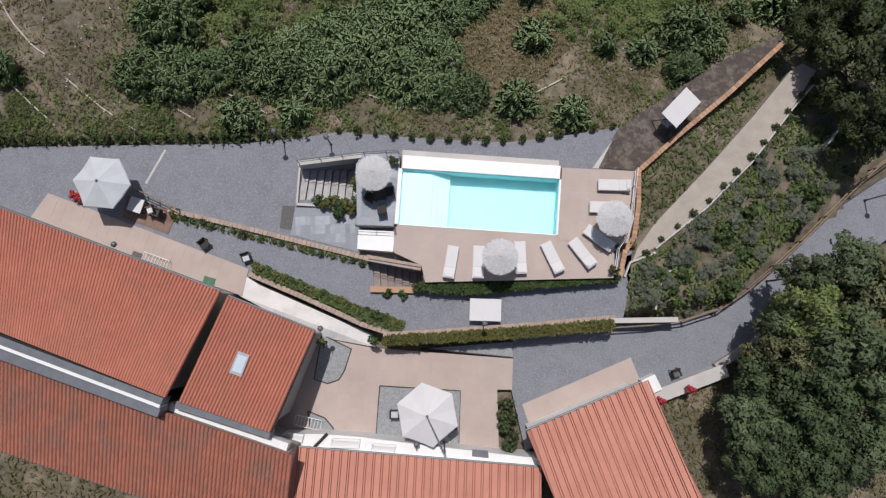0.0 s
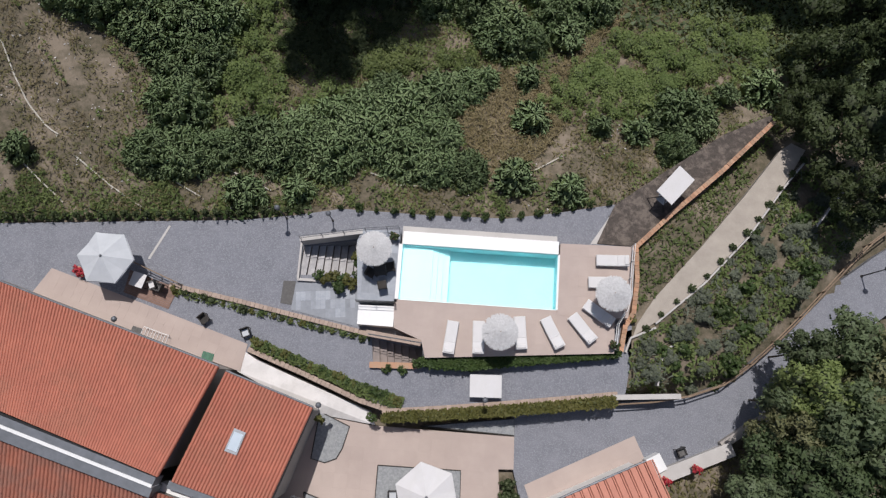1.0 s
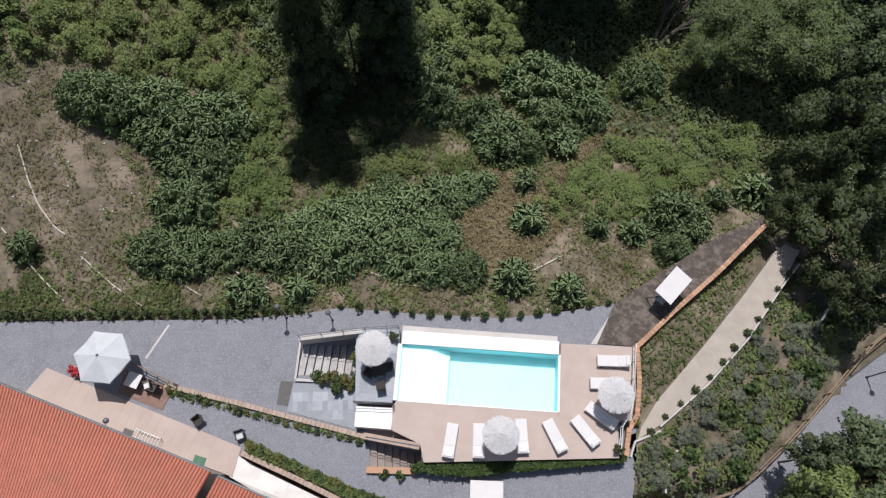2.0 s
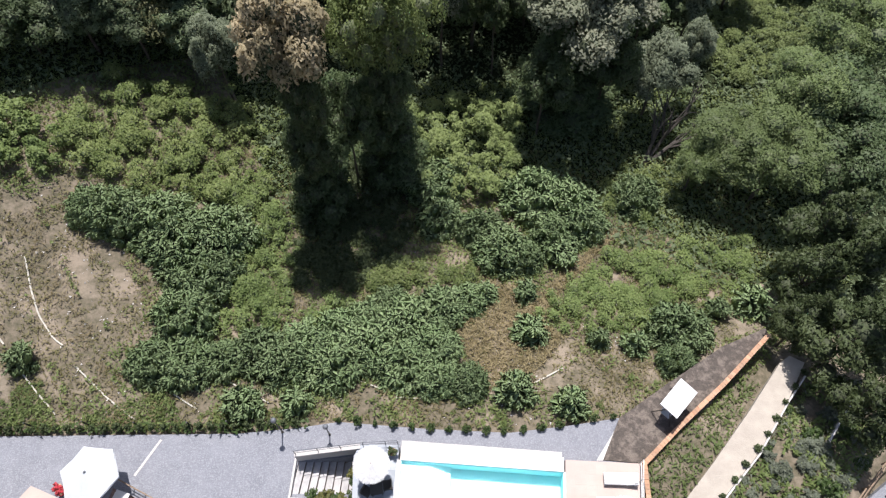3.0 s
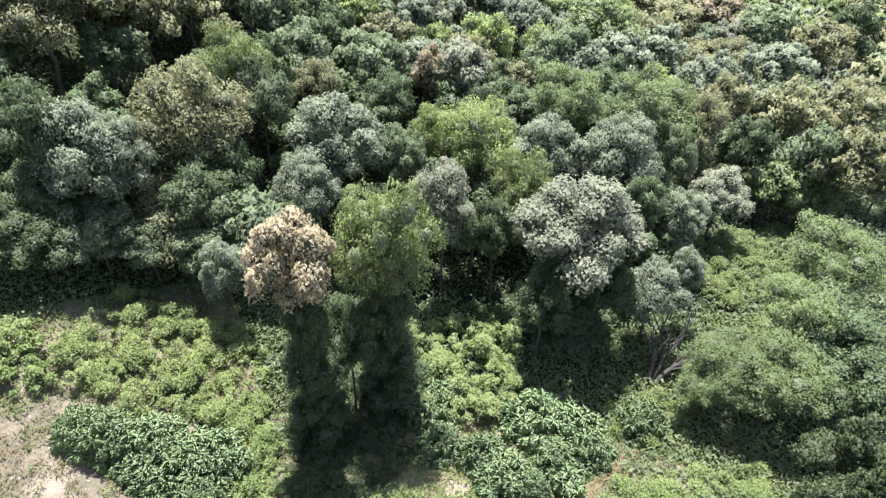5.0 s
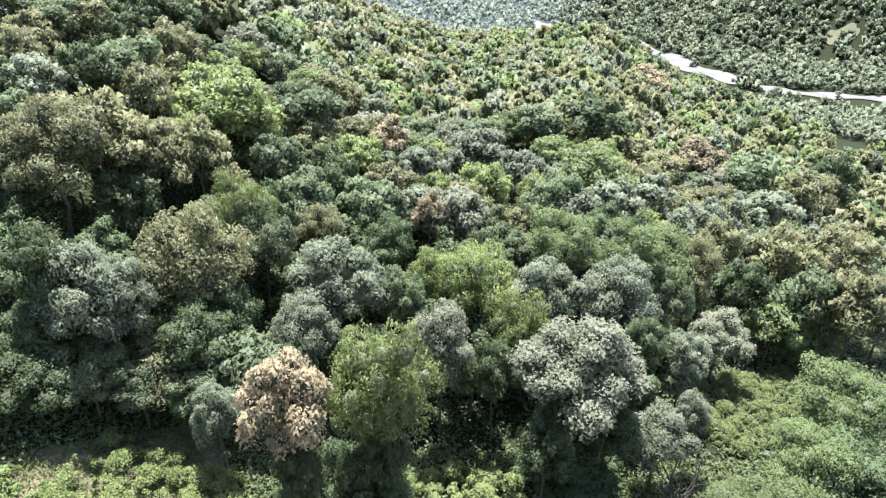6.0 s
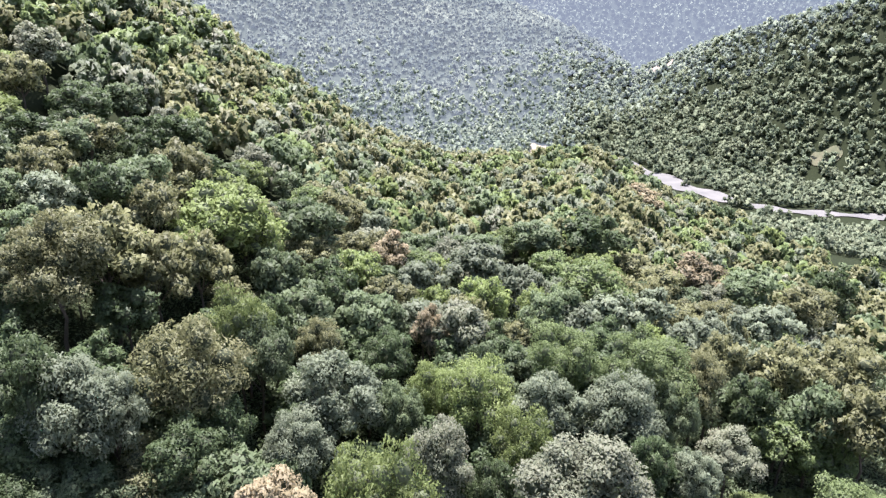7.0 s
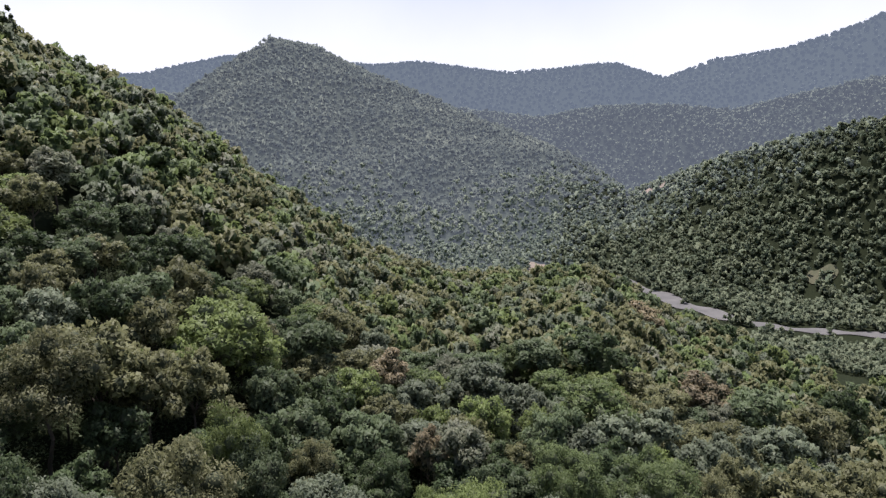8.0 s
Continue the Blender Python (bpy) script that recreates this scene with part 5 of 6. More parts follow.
def crown_forms(seed, k, n, m, count, length, width, up=0.45):
    """k crowns of radius 1: leaf blades, their shading directions and the boughs behind, which take a darker heart
    tone.
    """
    out = []
    for j in range(k):
        rg = np.random.default_rng(seed + j)
        c, r, c1, r1 = lobes(rg, n, m, "round")
        blades, soft = leaves(rg, np.concatenate([c, c1]), np.concatenate([r, r1 * 0.95]), count, length, width, 0.6, up)
        # from afar the crown shades as one rounded mass
        round_out = blades.mean(1) + (0, 0, 0.3)
        soft = soft * 0.5 + round_out / np.linalg.norm(round_out, axis=1)[:, None] * 0.75
        soft /= np.linalg.norm(soft, axis=1)[:, None]
        out.append((blades, soft, cores(rg, c1, r1, 0.72)))
    return [np.array(a) for a in zip(*out)]


FORMS = crown_forms(610, 8, 8, 4, 400, 0.22, 0.155)
FORMS_FAR = crown_forms(630, 8, 3, 3, 66, 0.42, 0.30)
FORMS_HAZY = crown_forms(650, 8, 1, 3, 18, 0.62, 0.46)


def crown_mass(name, label, crowns, mat, rng, forms, heart):
    """Many crowns (x, y, z, radius, half height) in one mesh."""
    c = np.asarray(crowns, float)
    pick, ang = rng.integers(0, len(forms[0]), len(c)), rng.uniform(0, 6.283, len(c))
    blades, soft, hearts = [a[pick] for a in forms]

    def turn(v):
        c0, s0 = [f(ang).reshape((-1,) + (1,) * (v.ndim - 2)) for f in (np.cos, np.sin)]
        return np.stack([v[..., 0] * c0 - v[..., 1] * s0, v[..., 0] * s0 + v[..., 1] * c0, v[..., 2]], -1)

    grow, move = c[:, [3, 3, 4]][:, None, None], c[:, None, None, :3]
    blades, hearts = turn(blades) * grow + move, turn(hearts) * grow + move
    me = leafy_mesh(name, (blades.reshape(-1, 3, 3), turn(soft).reshape(-1, 3)), hearts.reshape(-1, 12, 3), mat, heart)
    return solo(name, me, None, label, "woods", "stuff")


for kind, crowns in mass.items():
    if crowns:
        # hearts in the darker shady green paint the gaps between leaves
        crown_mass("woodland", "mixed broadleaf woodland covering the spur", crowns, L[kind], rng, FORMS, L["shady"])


# the distance beyond the crest: rounded crowns all over the hills
def strewn(d0, d1, gap, rng, r0, r1, az0=-38, az1=38, skip=None, share=None):
    """Crown places over the ground between two distances: x, y, z, radius."""
    cs = []
    d = d0
    while d < d1:
        step = gap * (d / d0) ** 0.55
        width = math.radians(az1 - az0) * d
        n = int(width / step)
        az = np.radians(az0) + (np.arange(n) + rng.uniform(0, 1, n)) * step / d
        dd = d + rng.uniform(-0.5, 0.5, n) * step
        x, y = dd * np.sin(az), dd * np.cos(az)
        z = height(x, y)
        keep = np.ones(n, bool)
        if share:
            keep &= rng.uniform(0, 1, n) < share(dd, np.degrees(az))
        if skip is not None:
            keep &= ~skip(x, y, z)
        s = rng.uniform(r0, r1, n) * (d / d0) ** 0.5 * np.where(rng.uniform(0, 1, n) < 0.15, 1.35, 1.0)
        cs.append(np.stack([x, y, z, s], 1)[keep])
        d += step * 0.86
    cs = np.concatenate(cs)
    # behind a crest only every fourth is kept
    az, dd = np.degrees(np.arctan2(cs[:, 0], cs[:, 1])), np.hypot(cs[:, 0], cs[:, 1])
    grid_d = np.geomspace(60, d1, 90)
    grid_a = np.arange(az0 - 2, az1 + 3, 1.0)
    ga, gd = np.meshgrid(np.radians(grid_a), grid_d, indexing="ij")
    ang = np.maximum.accumulate((height(gd * np.sin(ga), gd * np.cos(ga)) + 5 - 39) / gd, axis=1)
    ia = np.clip(np.round(az - grid_a[0]).astype(int), 0, len(grid_a) - 1)
    iv = np.clip(np.searchsorted(grid_d, dd * 0.95) - 1, 0, len(grid_d) - 1)
    seen = (cs[:, 2] + 3 * cs[:, 3] - 39) / dd > ang[ia, iv] - 0.012
    return cs[seen | (rng.uniform(0, 1, len(cs)) < 0.25)]


def far_woods(name, label, mat, forms, heart, lift, *args, **more):
    cs = strewn(*args, **more)
    half = cs[:, 3] * rng.uniform(0.9, 1.3, len(cs))
    crowns = np.stack([cs[:, 0], cs[:, 1], cs[:, 2] + cs[:, 3] * lift, cs[:, 3], half], 1)
    crown_mass(name, label, crowns, mat, rng, forms, heart)


def backdrop_woods(name, label, mat, heart, n_leaf, leaf, lift, *args):
    """Backdrop of distance: the ranges on the skyline, their haze painted as emission."""
    cs = strewn(*args)
    cc, rr = cs[:, :3] + np.stack([cs[:, 3] * 0, cs[:, 3] * 0, cs[:, 3] * lift], 1), cs[:, 3]
    size = float(np.mean(rr)) * leaf
    solo(name, leafy_mesh(name, leaves(rng, cc, rr * 1.05, n_leaf * len(cs), size, size * 0.7), cores(rng, cc, rr, 0.78, 0.6), mat, heart), None, label, "woods", "stuff")


GLADES = ((16.4, 18.5, 745, 822), (29.0, 31.2, 514, 536), (7.3, 9.0, 500, 548))


def river_side(x, y, z):
    d, az = np.hypot(x, y), np.degrees(np.arctan2(x, y))
    off = d - river_dist(az)
    out = (off > -62 + 26 * smooth(20, 27, az)) & (off < 18 - 9 * smooth(20, 26, az)) & (az > 13.5) & (wave(x, y, 5.0, 0.5) > -0.5)
    for a0, a1, d0, d1 in GLADES:
        out |= (az > a0) & (az < a1) & (d > d0 - 22) & (d < d1) & (wave(x, y, 6.0, a0) > -0.1)
    return out


def river_dist(az):
    return np.interp(az, [12, 16.2, 19, 20.8, 23.8, 25.1, 28.3, 32.1, 36], [545, 502, 470, 448, 430, 420, 416, 424, 436])


def hazy(d, az, d0, d1):
    """Share of crowns with more haze painted into their leaves: it begins nearer behind the spur than over the river.
    """
    shift = 230 * smooth(19, 1, az)
    return smooth(d0 - shift, d1 - shift, d)


near_air, far_air = (590, 760), (730, 990)
far_woods("valley_woods", "dense broadleaf woods in the river valley", L["distant"], FORMS_FAR, L["oak"], 0.7, 290, 800, 4.4, rng, 1.9, 3.5, skip=river_side, share=lambda d, az: 1 - hazy(d, az, *near_air))
# these leaves already hold a little painted haze
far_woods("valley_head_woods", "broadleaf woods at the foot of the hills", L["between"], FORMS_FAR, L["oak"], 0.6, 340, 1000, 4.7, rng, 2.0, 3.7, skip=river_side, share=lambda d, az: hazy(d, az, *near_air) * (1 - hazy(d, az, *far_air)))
# from here on a backdrop of distance, its air haze put into leaf emission
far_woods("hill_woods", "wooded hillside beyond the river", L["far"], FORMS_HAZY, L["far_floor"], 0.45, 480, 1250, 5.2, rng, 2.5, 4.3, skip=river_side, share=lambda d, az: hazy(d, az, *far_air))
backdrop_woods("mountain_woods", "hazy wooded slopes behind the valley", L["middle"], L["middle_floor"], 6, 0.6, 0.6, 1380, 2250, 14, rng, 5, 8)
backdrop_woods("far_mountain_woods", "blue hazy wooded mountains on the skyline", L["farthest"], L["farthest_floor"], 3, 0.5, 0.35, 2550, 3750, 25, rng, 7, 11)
for (a0, a1, d0, d1), mat, lab in zip(GLADES, (M["bare"], M["meadow"], M["bare"]), ("pale bare clearing on the wooded slope", "dry yellow meadow on the wooded slope", "pale gravel clearing by the river")):
    bm = bmesh.new()
    n = 8
    grid = [[None] * n for _ in range(n)]
    for i in range(n):
        for j in range(n):
            u, v = i / (n - 1), j / (n - 1)
            bulge = 0.25 * math.sin(math.pi * v)
            az = math.radians(a0 + (a1 - a0) * (0.5 + (u - 0.5) * (0.7 + bulge)))
            d = d0 + (d1 - d0) * (0.35 + 0.6 * v) + 3 * math.sin(5 * u + a0)
            x, y = d * math.sin(az), d * math.cos(az)
            grid[i][j] = bm.verts.new((x, y, z_at(x, y) + 0.8))
    for i in range(n - 1):
        for j in range(n - 1):
            bm.faces.new((grid[i][j], grid[i + 1][j], grid[i + 1][j + 1], grid[i][j + 1]))
    bmesh.ops.recalc_face_normals(bm, faces=bm.faces)
    solo("clearing", bm, mat, lab, "clearing", "structure")
ra = np.linspace(12, 36, 60)
bm = bmesh.new()
rings = []
for az in ra:
    pair = []
    for off in (-15 + 9 * float(smooth(20, 26, az)), 14 - 9 * float(smooth(20, 26, az))):
        d = river_dist(az) + off * (1 + 0.4 * math.sin(az * 1.7))
        x, y = d * math.sin(math.radians(az)), d * math.cos(math.radians(az))
        pair.append(bm.verts.new((x, y, z_at(x, y) + 0.5)))
    rings.append(pair)
for (a0, b0), (a1, b1) in zip(rings, rings[1:]):
    bm.faces.new((a0, b0, b1, a1))
for f in bm.faces:
    if f.normal.z < 0:
        f.normal_flip()
solo("riverbed", bm, M["stone"], "pale gravel riverbed in the valley", "river", "structure")


# undergrowth, grass and garden ground cover
def cover(name, label, mat, spots, length, width, rng, lift=0.06):
    """Low blades and leaves at many spots; x, y, z rows."""
    n = len(spots)
    p = np.asarray(spots)
    nrm = rng.normal(size=(n, 3)) * 0.5 + (0, 0, 0.8)
    nrm /= np.linalg.norm(nrm, axis=1)[:, None]
    tan = np.cross(nrm, rng.normal(size=(n, 3)))
    tan /= np.linalg.norm(tan, axis=1)[:, None]
    bit = np.cross(nrm, tan)
    s = rng.uniform(0.5, 1.5, (n, 1))
    p = p + np.stack([np.zeros(n), np.zeros(n), rng.uniform(0.0, 2 * lift, n) + lift], 1)
    l, b = tan * length * s, bit * width * s
    q = np.stack([p - l / 2 + b * 0.6, p + l * 0.6 + (0, 0, 0.05), p - l / 2 - b * 0.6], 1)
    return solo(name, poly_mesh(name, q.reshape(-1, 3), [3] * n, mat), None, label, "undergrowth", "stuff")


def strew(rng, n, x0, x1, y0, y1, keep):
    x, y = rng.uniform(x0, x1, n), rng.uniform(y0, y1, n)
    k = keep(x, y)
    x, y = x[k], y[k]
    return np.stack([x, y, height(x, y)], 1)


def patchy(x, y, s, k, cut):
    return wave(x, y, s, k) + 0.7 * wave(x, y, s * 0.37, k + 1) > cut


on_terrace, on_mulch = in_poly(TERRACE), in_poly(MULCH)


def bare_part(x, y):
    """The worn bank without growth, with a ragged edge."""
    return in_poly(BARE)(x + 1.3 * wave(x, y, 0.9, 2.2), y + 1.3 * wave(x, y, 0.8, 5.1)) & patchy(x, y, 1.0, 6.0, -0.75)


def slope_part(x, y):
    return (y > 7.0) & ~on_terrace(x, y - 0.25) & ~on_mulch(x, y) & (y > 8.2 - 4 * (x > 10.5)) & ~((x > 10.5) & (y < x * 0.80 - 1.5))


cover("grass", "dry grass tufts on the slope", L["grass"], strew(rng, 70000, -36, 30, 6, 36, lambda x, y: slope_part(x, y) & patchy(x, y, 1.9, 0.4, -0.2)), 0.22, 0.06, rng)
cover("straw_grass", "straw coloured dry grass between the bushes", L["straw"], strew(rng, 60000, -36, 26, 9, 34, lambda x, y: slope_part(x, y) & (in_poly(TAN)(x, y) | patchy(x, y, 2.3, 1.7, 0.25))), 0.24, 0.05, rng, 0.08)
cover("straw_grass", "tall straw coloured grass in the open corridor", L["straw"], strew(rng, 22000, 0, 16, 13, 29, lambda x, y: in_poly(TAN)(x, y)), 0.34, 0.05, rng, 0.14)
cover("low_weeds", "low green weeds behind the shrub row", L["garden"], strew(rng, 26000, -34, 10, 10.5, 15, lambda x, y: slope_part(x, y) & (y < 12.8 + 1.8 * wave(x, y, 1.4, 3.0)) & patchy(x, y, 1.2, 0.9, -0.2 + 0.6 * smooth(-10, -4, x))), 0.2, 0.08, rng, 0.06)
cover("weeds", "green weeds on the slope", L["weed"], strew(rng, 120000, -34, 32, 6, 44, lambda x, y: slope_part(x, y) & ~bare_part(x, y) & ~in_poly(TAN)(x, y) & ~(in_poly(DRY)(x, y) & patchy(x, y, 1.1, 4.0, -0.3)) & patchy(x, y, 1.7, 2.4, -0.05 - 0.06 * (y - 12))), 0.20, 0.09, rng, 0.12)
cover("woodland_undergrowth", "shaded green undergrowth beneath the trees", L["oak"], strew(rng, 140000, -60, 60, 15, 112, lambda x, y: np.hypot(x, y) > 31 + 3 * wave(x, y, 4.0) + 14 * smooth(12, 18, -x)), 0.34, 0.17, rng, 0.25)


LAWN = [(11.86, 8.51), (14.35, 10.67), (17.57, 13.35), (21.04, 16.47), (22.04, 15.63), (21.31, 15.02), (18.91, 12.17), (16.00, 9.01), (12.80, 5.73), (11.57, 4.71)]
BEDS = [(12.90, 3.85), (15.89, 6.34), (18.76, 9.11), (21.51, 12.34), (23.18, 14.12), (27.28, 14.10), (28.15, 10.55), (25.96, 8.80), (20.91, 4.33), (17.00, 0.62), (13.94, -0.04), (10.92, -0.03), (10.98, 1.99), (11.52, 3.17)]
OAKS = [(12.89, -5.53), (17.45, -3.68), (19.99, -1.46), (24.37, 2.01), (28.73, 4.11), (32.09, 1.98), (31.03, -11.60), (15.06, -11.55)]
lawn, beds, oaks = in_poly(LAWN), in_poly(BEDS), in_poly(OAKS)
cover("lawn", "rough green grass strip beside the path", L["garden"], strew(rng, 16000, 9, 30, -4, 14, lambda x, y: lawn(x, y)), 0.26, 0.09, rng, 0.07)
cover("bed_plants", "low mixed ground cover in the garden beds", L["garden"], strew(rng, 30000, 8, 32, -7, 14, lambda x, y: beds(x, y) & patchy(x, y, 1.3, 0.9, -0.3)), 0.26, 0.12, rng, 0.12)
cover("bed_herbs", "grey herbs in the garden beds", L["lavender"], strew(rng, 16000, 8, 32, -7, 14, lambda x, y: beds(x, y) & patchy(x, y, 1.6, 3.3, 0.1)), 0.30, 0.07, rng, 0.2)
cover("rough_grass", "rough dry grass below the wall", L["grass"], strew(rng, 9000, 9, 34, -16, 2, lambda x, y: oaks(x, y)), 0.30, 0.10, rng)
cover("rough_grass", "rough dry grass behind the rear house", L["grass"], strew(rng, 5000, -32, -10, -22, -8, lambda x, y: x == x), 0.30, 0.10, rng)


def shrub_set(mat, length, width, seed, up=0.35):
    out = []
    for k in range(2):
        rg = np.random.default_rng(seed * 10 + k)
        c, r = clumps(rg, 14)
        out.append(foliage("shrub", rg, c, r, 420, length, width, mat, up=up))
    return out


SHRUB = dict(lavender=shrub_set(L["lavender"], 0.34, 0.10, 21, 0.8), hedge=shrub_set(L["hedge"], 0.30, 0.17, 22), gold=shrub_set(L["gold"], 0.30, 0.17, 23), dark=shrub_set(L["dark"], 0.30, 0.17, 24))


def shrub(kind, x, y, r, z, label, group, squash=0.8):
    return solo("shrub", random.choice(SHRUB[kind]), None, label, "shrub", "", group,
                Matrix.LocRotScale((x, y, z + r * squash * 0.55), Euler((0, 0, random.uniform(0, 6.28))), (r, r, r * squash)))


def strip(name, label, mat, points, z, n, length, width, lift):
    """Leafy cover over a plan outline at one height."""
    test = in_poly(points)
    xs, ys = [p[0] for p in points], [p[1] for p in points]
    x, y = rng.uniform(min(xs), max(xs), n), rng.uniform(min(ys), max(ys), n)
    k = test(x, y)
    cover(name, label, mat, np.stack([x[k], y[k], np.full(k.sum(), z)], 1), length, width, rng, lift)


strip("planter_grass", "green grass and weeds in the planter bed", L["garden"], [(-11.29, 3.22), (-7.61, 1.71), (-4.56, 0.42), (-2.27, -0.32), (-2.47, -0.79), (-3.21, -0.78), (-4.89, -0.18), (-8.28, 1.38), (-11.48, 2.67)], -1.2, 9000, 0.22, 0.08, 0.1)
strip("climbing_leaves", "dense green climber on the pool wall", L["hedge"], [(-1.68, 1.84), (0.49, 2.00), (7.17, 2.18), (10.35, 2.37), (10.37, 2.03), (7.16, 1.74), (3.82, 1.52), (1.49, 1.26), (-0.84, 1.40)], -0.75, 9000, 0.2, 0.1, 0.16)
strip("trailing_leaves", "yellow green leaves trailing over the wall", L["gold"], [(-3.52, -1.14), (3.82, -0.70), (10.02, -0.23), (10.04, -0.83), (3.82, -1.33), (-3.52, -1.70)], -1.05, 9000, 0.2, 0.08, 0.12)
strip("border_leaves", "low green plants along the brick border", L["garden"], [(-16.46, 6.39), (-12.43, 5.34), (-9.01, 4.44), (-4.41, 3.26), (-4.41, 2.99), (-9.00, 4.03), (-12.42, 4.86), (-16.54, 5.83)], -1.2, 2600, 0.22, 0.08, 0.1)
strip("hedge_leaves", "leafy row of low vines along the gravel", L["hedge"], [(-29.09, 11.08), (-20.13, 11.12), (-12.56, 11.30), (-8.25, 11.43), (-8.24, 10.79), (-12.54, 10.53), (-20.11, 10.48), (-29.04, 10.38)], -1.2, 450, 0.22, 0.12, 0.15)
k = 0
while k < 90:
    x, y = rng.uniform(9, 31), rng.uniform(-6, 14)
    if beds(np.array([x]), np.array([y]))[0]:
        shrub(("lavender", "hedge", "lavender")[k % 3], x, y, rng.uniform(0.3, 0.7), z_at(x, y), ("grey lavender clump in the garden bed", "small green shrub in the garden bed")[k % 3 == 1], "garden bed shrubs")
        k += 1
for x, y, h in along([(11.89, 4.02), (15.93, 7.27), (18.81, 10.16), (21.39, 13.34), (22.87, 14.84)], 1.25):
    shrub("dark", x + 0.25, y - 0.25, rng.uniform(0.22, 0.34), -1.1, "small dark rosemary plant on the path", "plants along the path")
HEDGE_L = [(-29.13, 10.54), (-20.17, 10.72), (-12.58, 10.84), (-8.44, 11.10)]
for x, y, h in along(HEDGE_L, 0.72):
    shrub("dark", x, y + 0.12, rng.uniform(0.26, 0.38), -1.2, "clipped green shrub in a row along the gravel", "shrub row along the slope", 1.25)
for x, y, h in along([(-6.37, 11.31), (-2.91, 11.01), (0.54, 10.72), (3.99, 10.64), (7.45, 11.12), (10.58, 11.60)], 1.12):
    shrub("hedge", x, y, rng.uniform(0.22, 0.34), -1.2, "small young shrub at the gravel edge", "young shrubs at the gravel edge", 1.2)
for x, y, h in along([(-1.52, 1.75), (3.86, 1.87), (10.32, 2.25)], 0.36):
    shrub("hedge", x, y + rng.uniform(-0.1, 0.1), rng.uniform(0.30, 0.42), -0.75, "green climbing plant on the pool wall", "climbers on the pool wall", 0.9)
for x, y, h in along([(-3.39, -1.37), (0.48, -1.19), (4.49, -0.94), (10.01, -0.46)], 0.42):
    shrub("gold", x, y + rng.uniform(-0.08, 0.08), rng.uniform(0.26, 0.38), -1.1, "yellow green plant trailing over the wall", "plants on the retaining wall", 0.9)
for x, y, h in along([(-11.23, 3.00), (-8.25, 1.78), (-4.87, 0.36), (-2.46, -0.45)], 0.40):
    shrub(("hedge", "gold")[rng.integers(2)], x, y + rng.uniform(-0.1, 0.1), rng.uniform(0.25, 0.4), -1.2, "low green shrub in the planter bed", "planter bed shrubs", 0.8)
for x, y, h in along([(-16.30, 6.22), (-12.37, 5.18), (-8.96, 4.28), (-4.49, 3.18)], 0.62):
    shrub(("hedge", "gold", "dark")[rng.integers(3)], x + rng.uniform(-0.1, 0.1), y - 0.1, rng.uniform(0.18, 0.36), -1.2, "small shrub beside the brick border", "border shrubs", 0.9)
for x, y in [(-7.59, 7.03), (-7.18, 6.75), (-6.75, 6.89), (-6.30, 6.55), (-5.90, 6.75), (-5.49, 6.47), (-5.16, 7.09), (-4.82, 6.57), (-5.10, 7.57), (-6.23, 6.20), (-4.68, 6.13), (-5.14, 8.05)]:
    shrub(("hedge", "gold")[rng.integers(2)], x, y, rng.uniform(0.36, 0.5), -0.95, "green shrub with pale flowers by the steps", "shrubs by the steps")
for x, y in [(3.70, -5.25), (4.03, -5.92), (3.69, -6.58), (4.12, -7.08), (3.84, -7.74), (3.53, -5.92)]:
    shrub("dark", x, y, rng.uniform(0.45, 0.6), -2.3, "dark green shrub against the annex", "shrubs by the annex", 1.2)
for x, y, kind in ((-4.20, -1.35, "hedge"), (-7.22, -1.51, "gold"), (11.29, 4.29, "gold"), (-2.47, 1.29, "hedge"), (-3.38, 1.43, "hedge")):
    shrub(kind, x, y, 0.34, -2.3 if y < -4.5 else -1.2, "single round shrub in a bed", "potted shrubs", 1.0)


def pot(x, y, z, plant, label):
    ob = thing("flower_pot", pose(x, y, z), label, "pot", "flower pots")
    bm = bmesh.new()
    cyl(bm, (0, 0, 0), (0, 0, 0.32), 0.15, 0.21, 12)
    cyl(bm, (0, 0, 0.32), (0, 0, 0.37), 0.23, 0.23, 12)
    part("pot", bm, M["brick"], ob)
    rg = np.random.default_rng(3)
    c, r = clumps(rg, 8)
    part("plant", foliage("plant", rg, c * 0.32 + (0, 0, 0.55), r * 0.32, 160, 0.12, 0.08, plant), None, ob)


pot(-22.19, 7.36, -1.2, M["red_flower"], "terracotta pot with red flowers by the terrace")
pot(-21.94, 7.15, -1.2, M["red_flower"], "terracotta pot with red flowers by the terrace")
pot(14.64, -4.36, -1.85, M["red_flower"], "terracotta pot with red flowers on the wall")
pot(12.82, -5.02, -1.85, M["red_flower"], "terracotta pot with red flowers on the wall")
pot(-2.93, 9.11, 0.0, L["dark"], "pot with a dark shrub beside the pool")
pot(9.81, 2.66, 0.0, L["dark"], "pot with a dark shrub at the deck corner")

# bare dead tree in the gully
(dx, dy, _, _), = [(17.1, 34.9, -3.5, 0.25)]
bm = bmesh.new()


def fork(p, d, length, r, depth):
    q = p + d * length
    cyl(bm, p, q, r, r * 0.65, 6)
    if depth:
        for k in range(3 if depth > 1 else 2):
            n = (d + Vector((random.uniform(-0.7, 0.8), random.uniform(-0.6, 0.6), random.uniform(-0.1, 0.5)))).normalized()
            fork(p + d * length * random.uniform(0.55, 1.0), n, length * random.uniform(0.55, 0.8), r * 0.55, depth - 1)


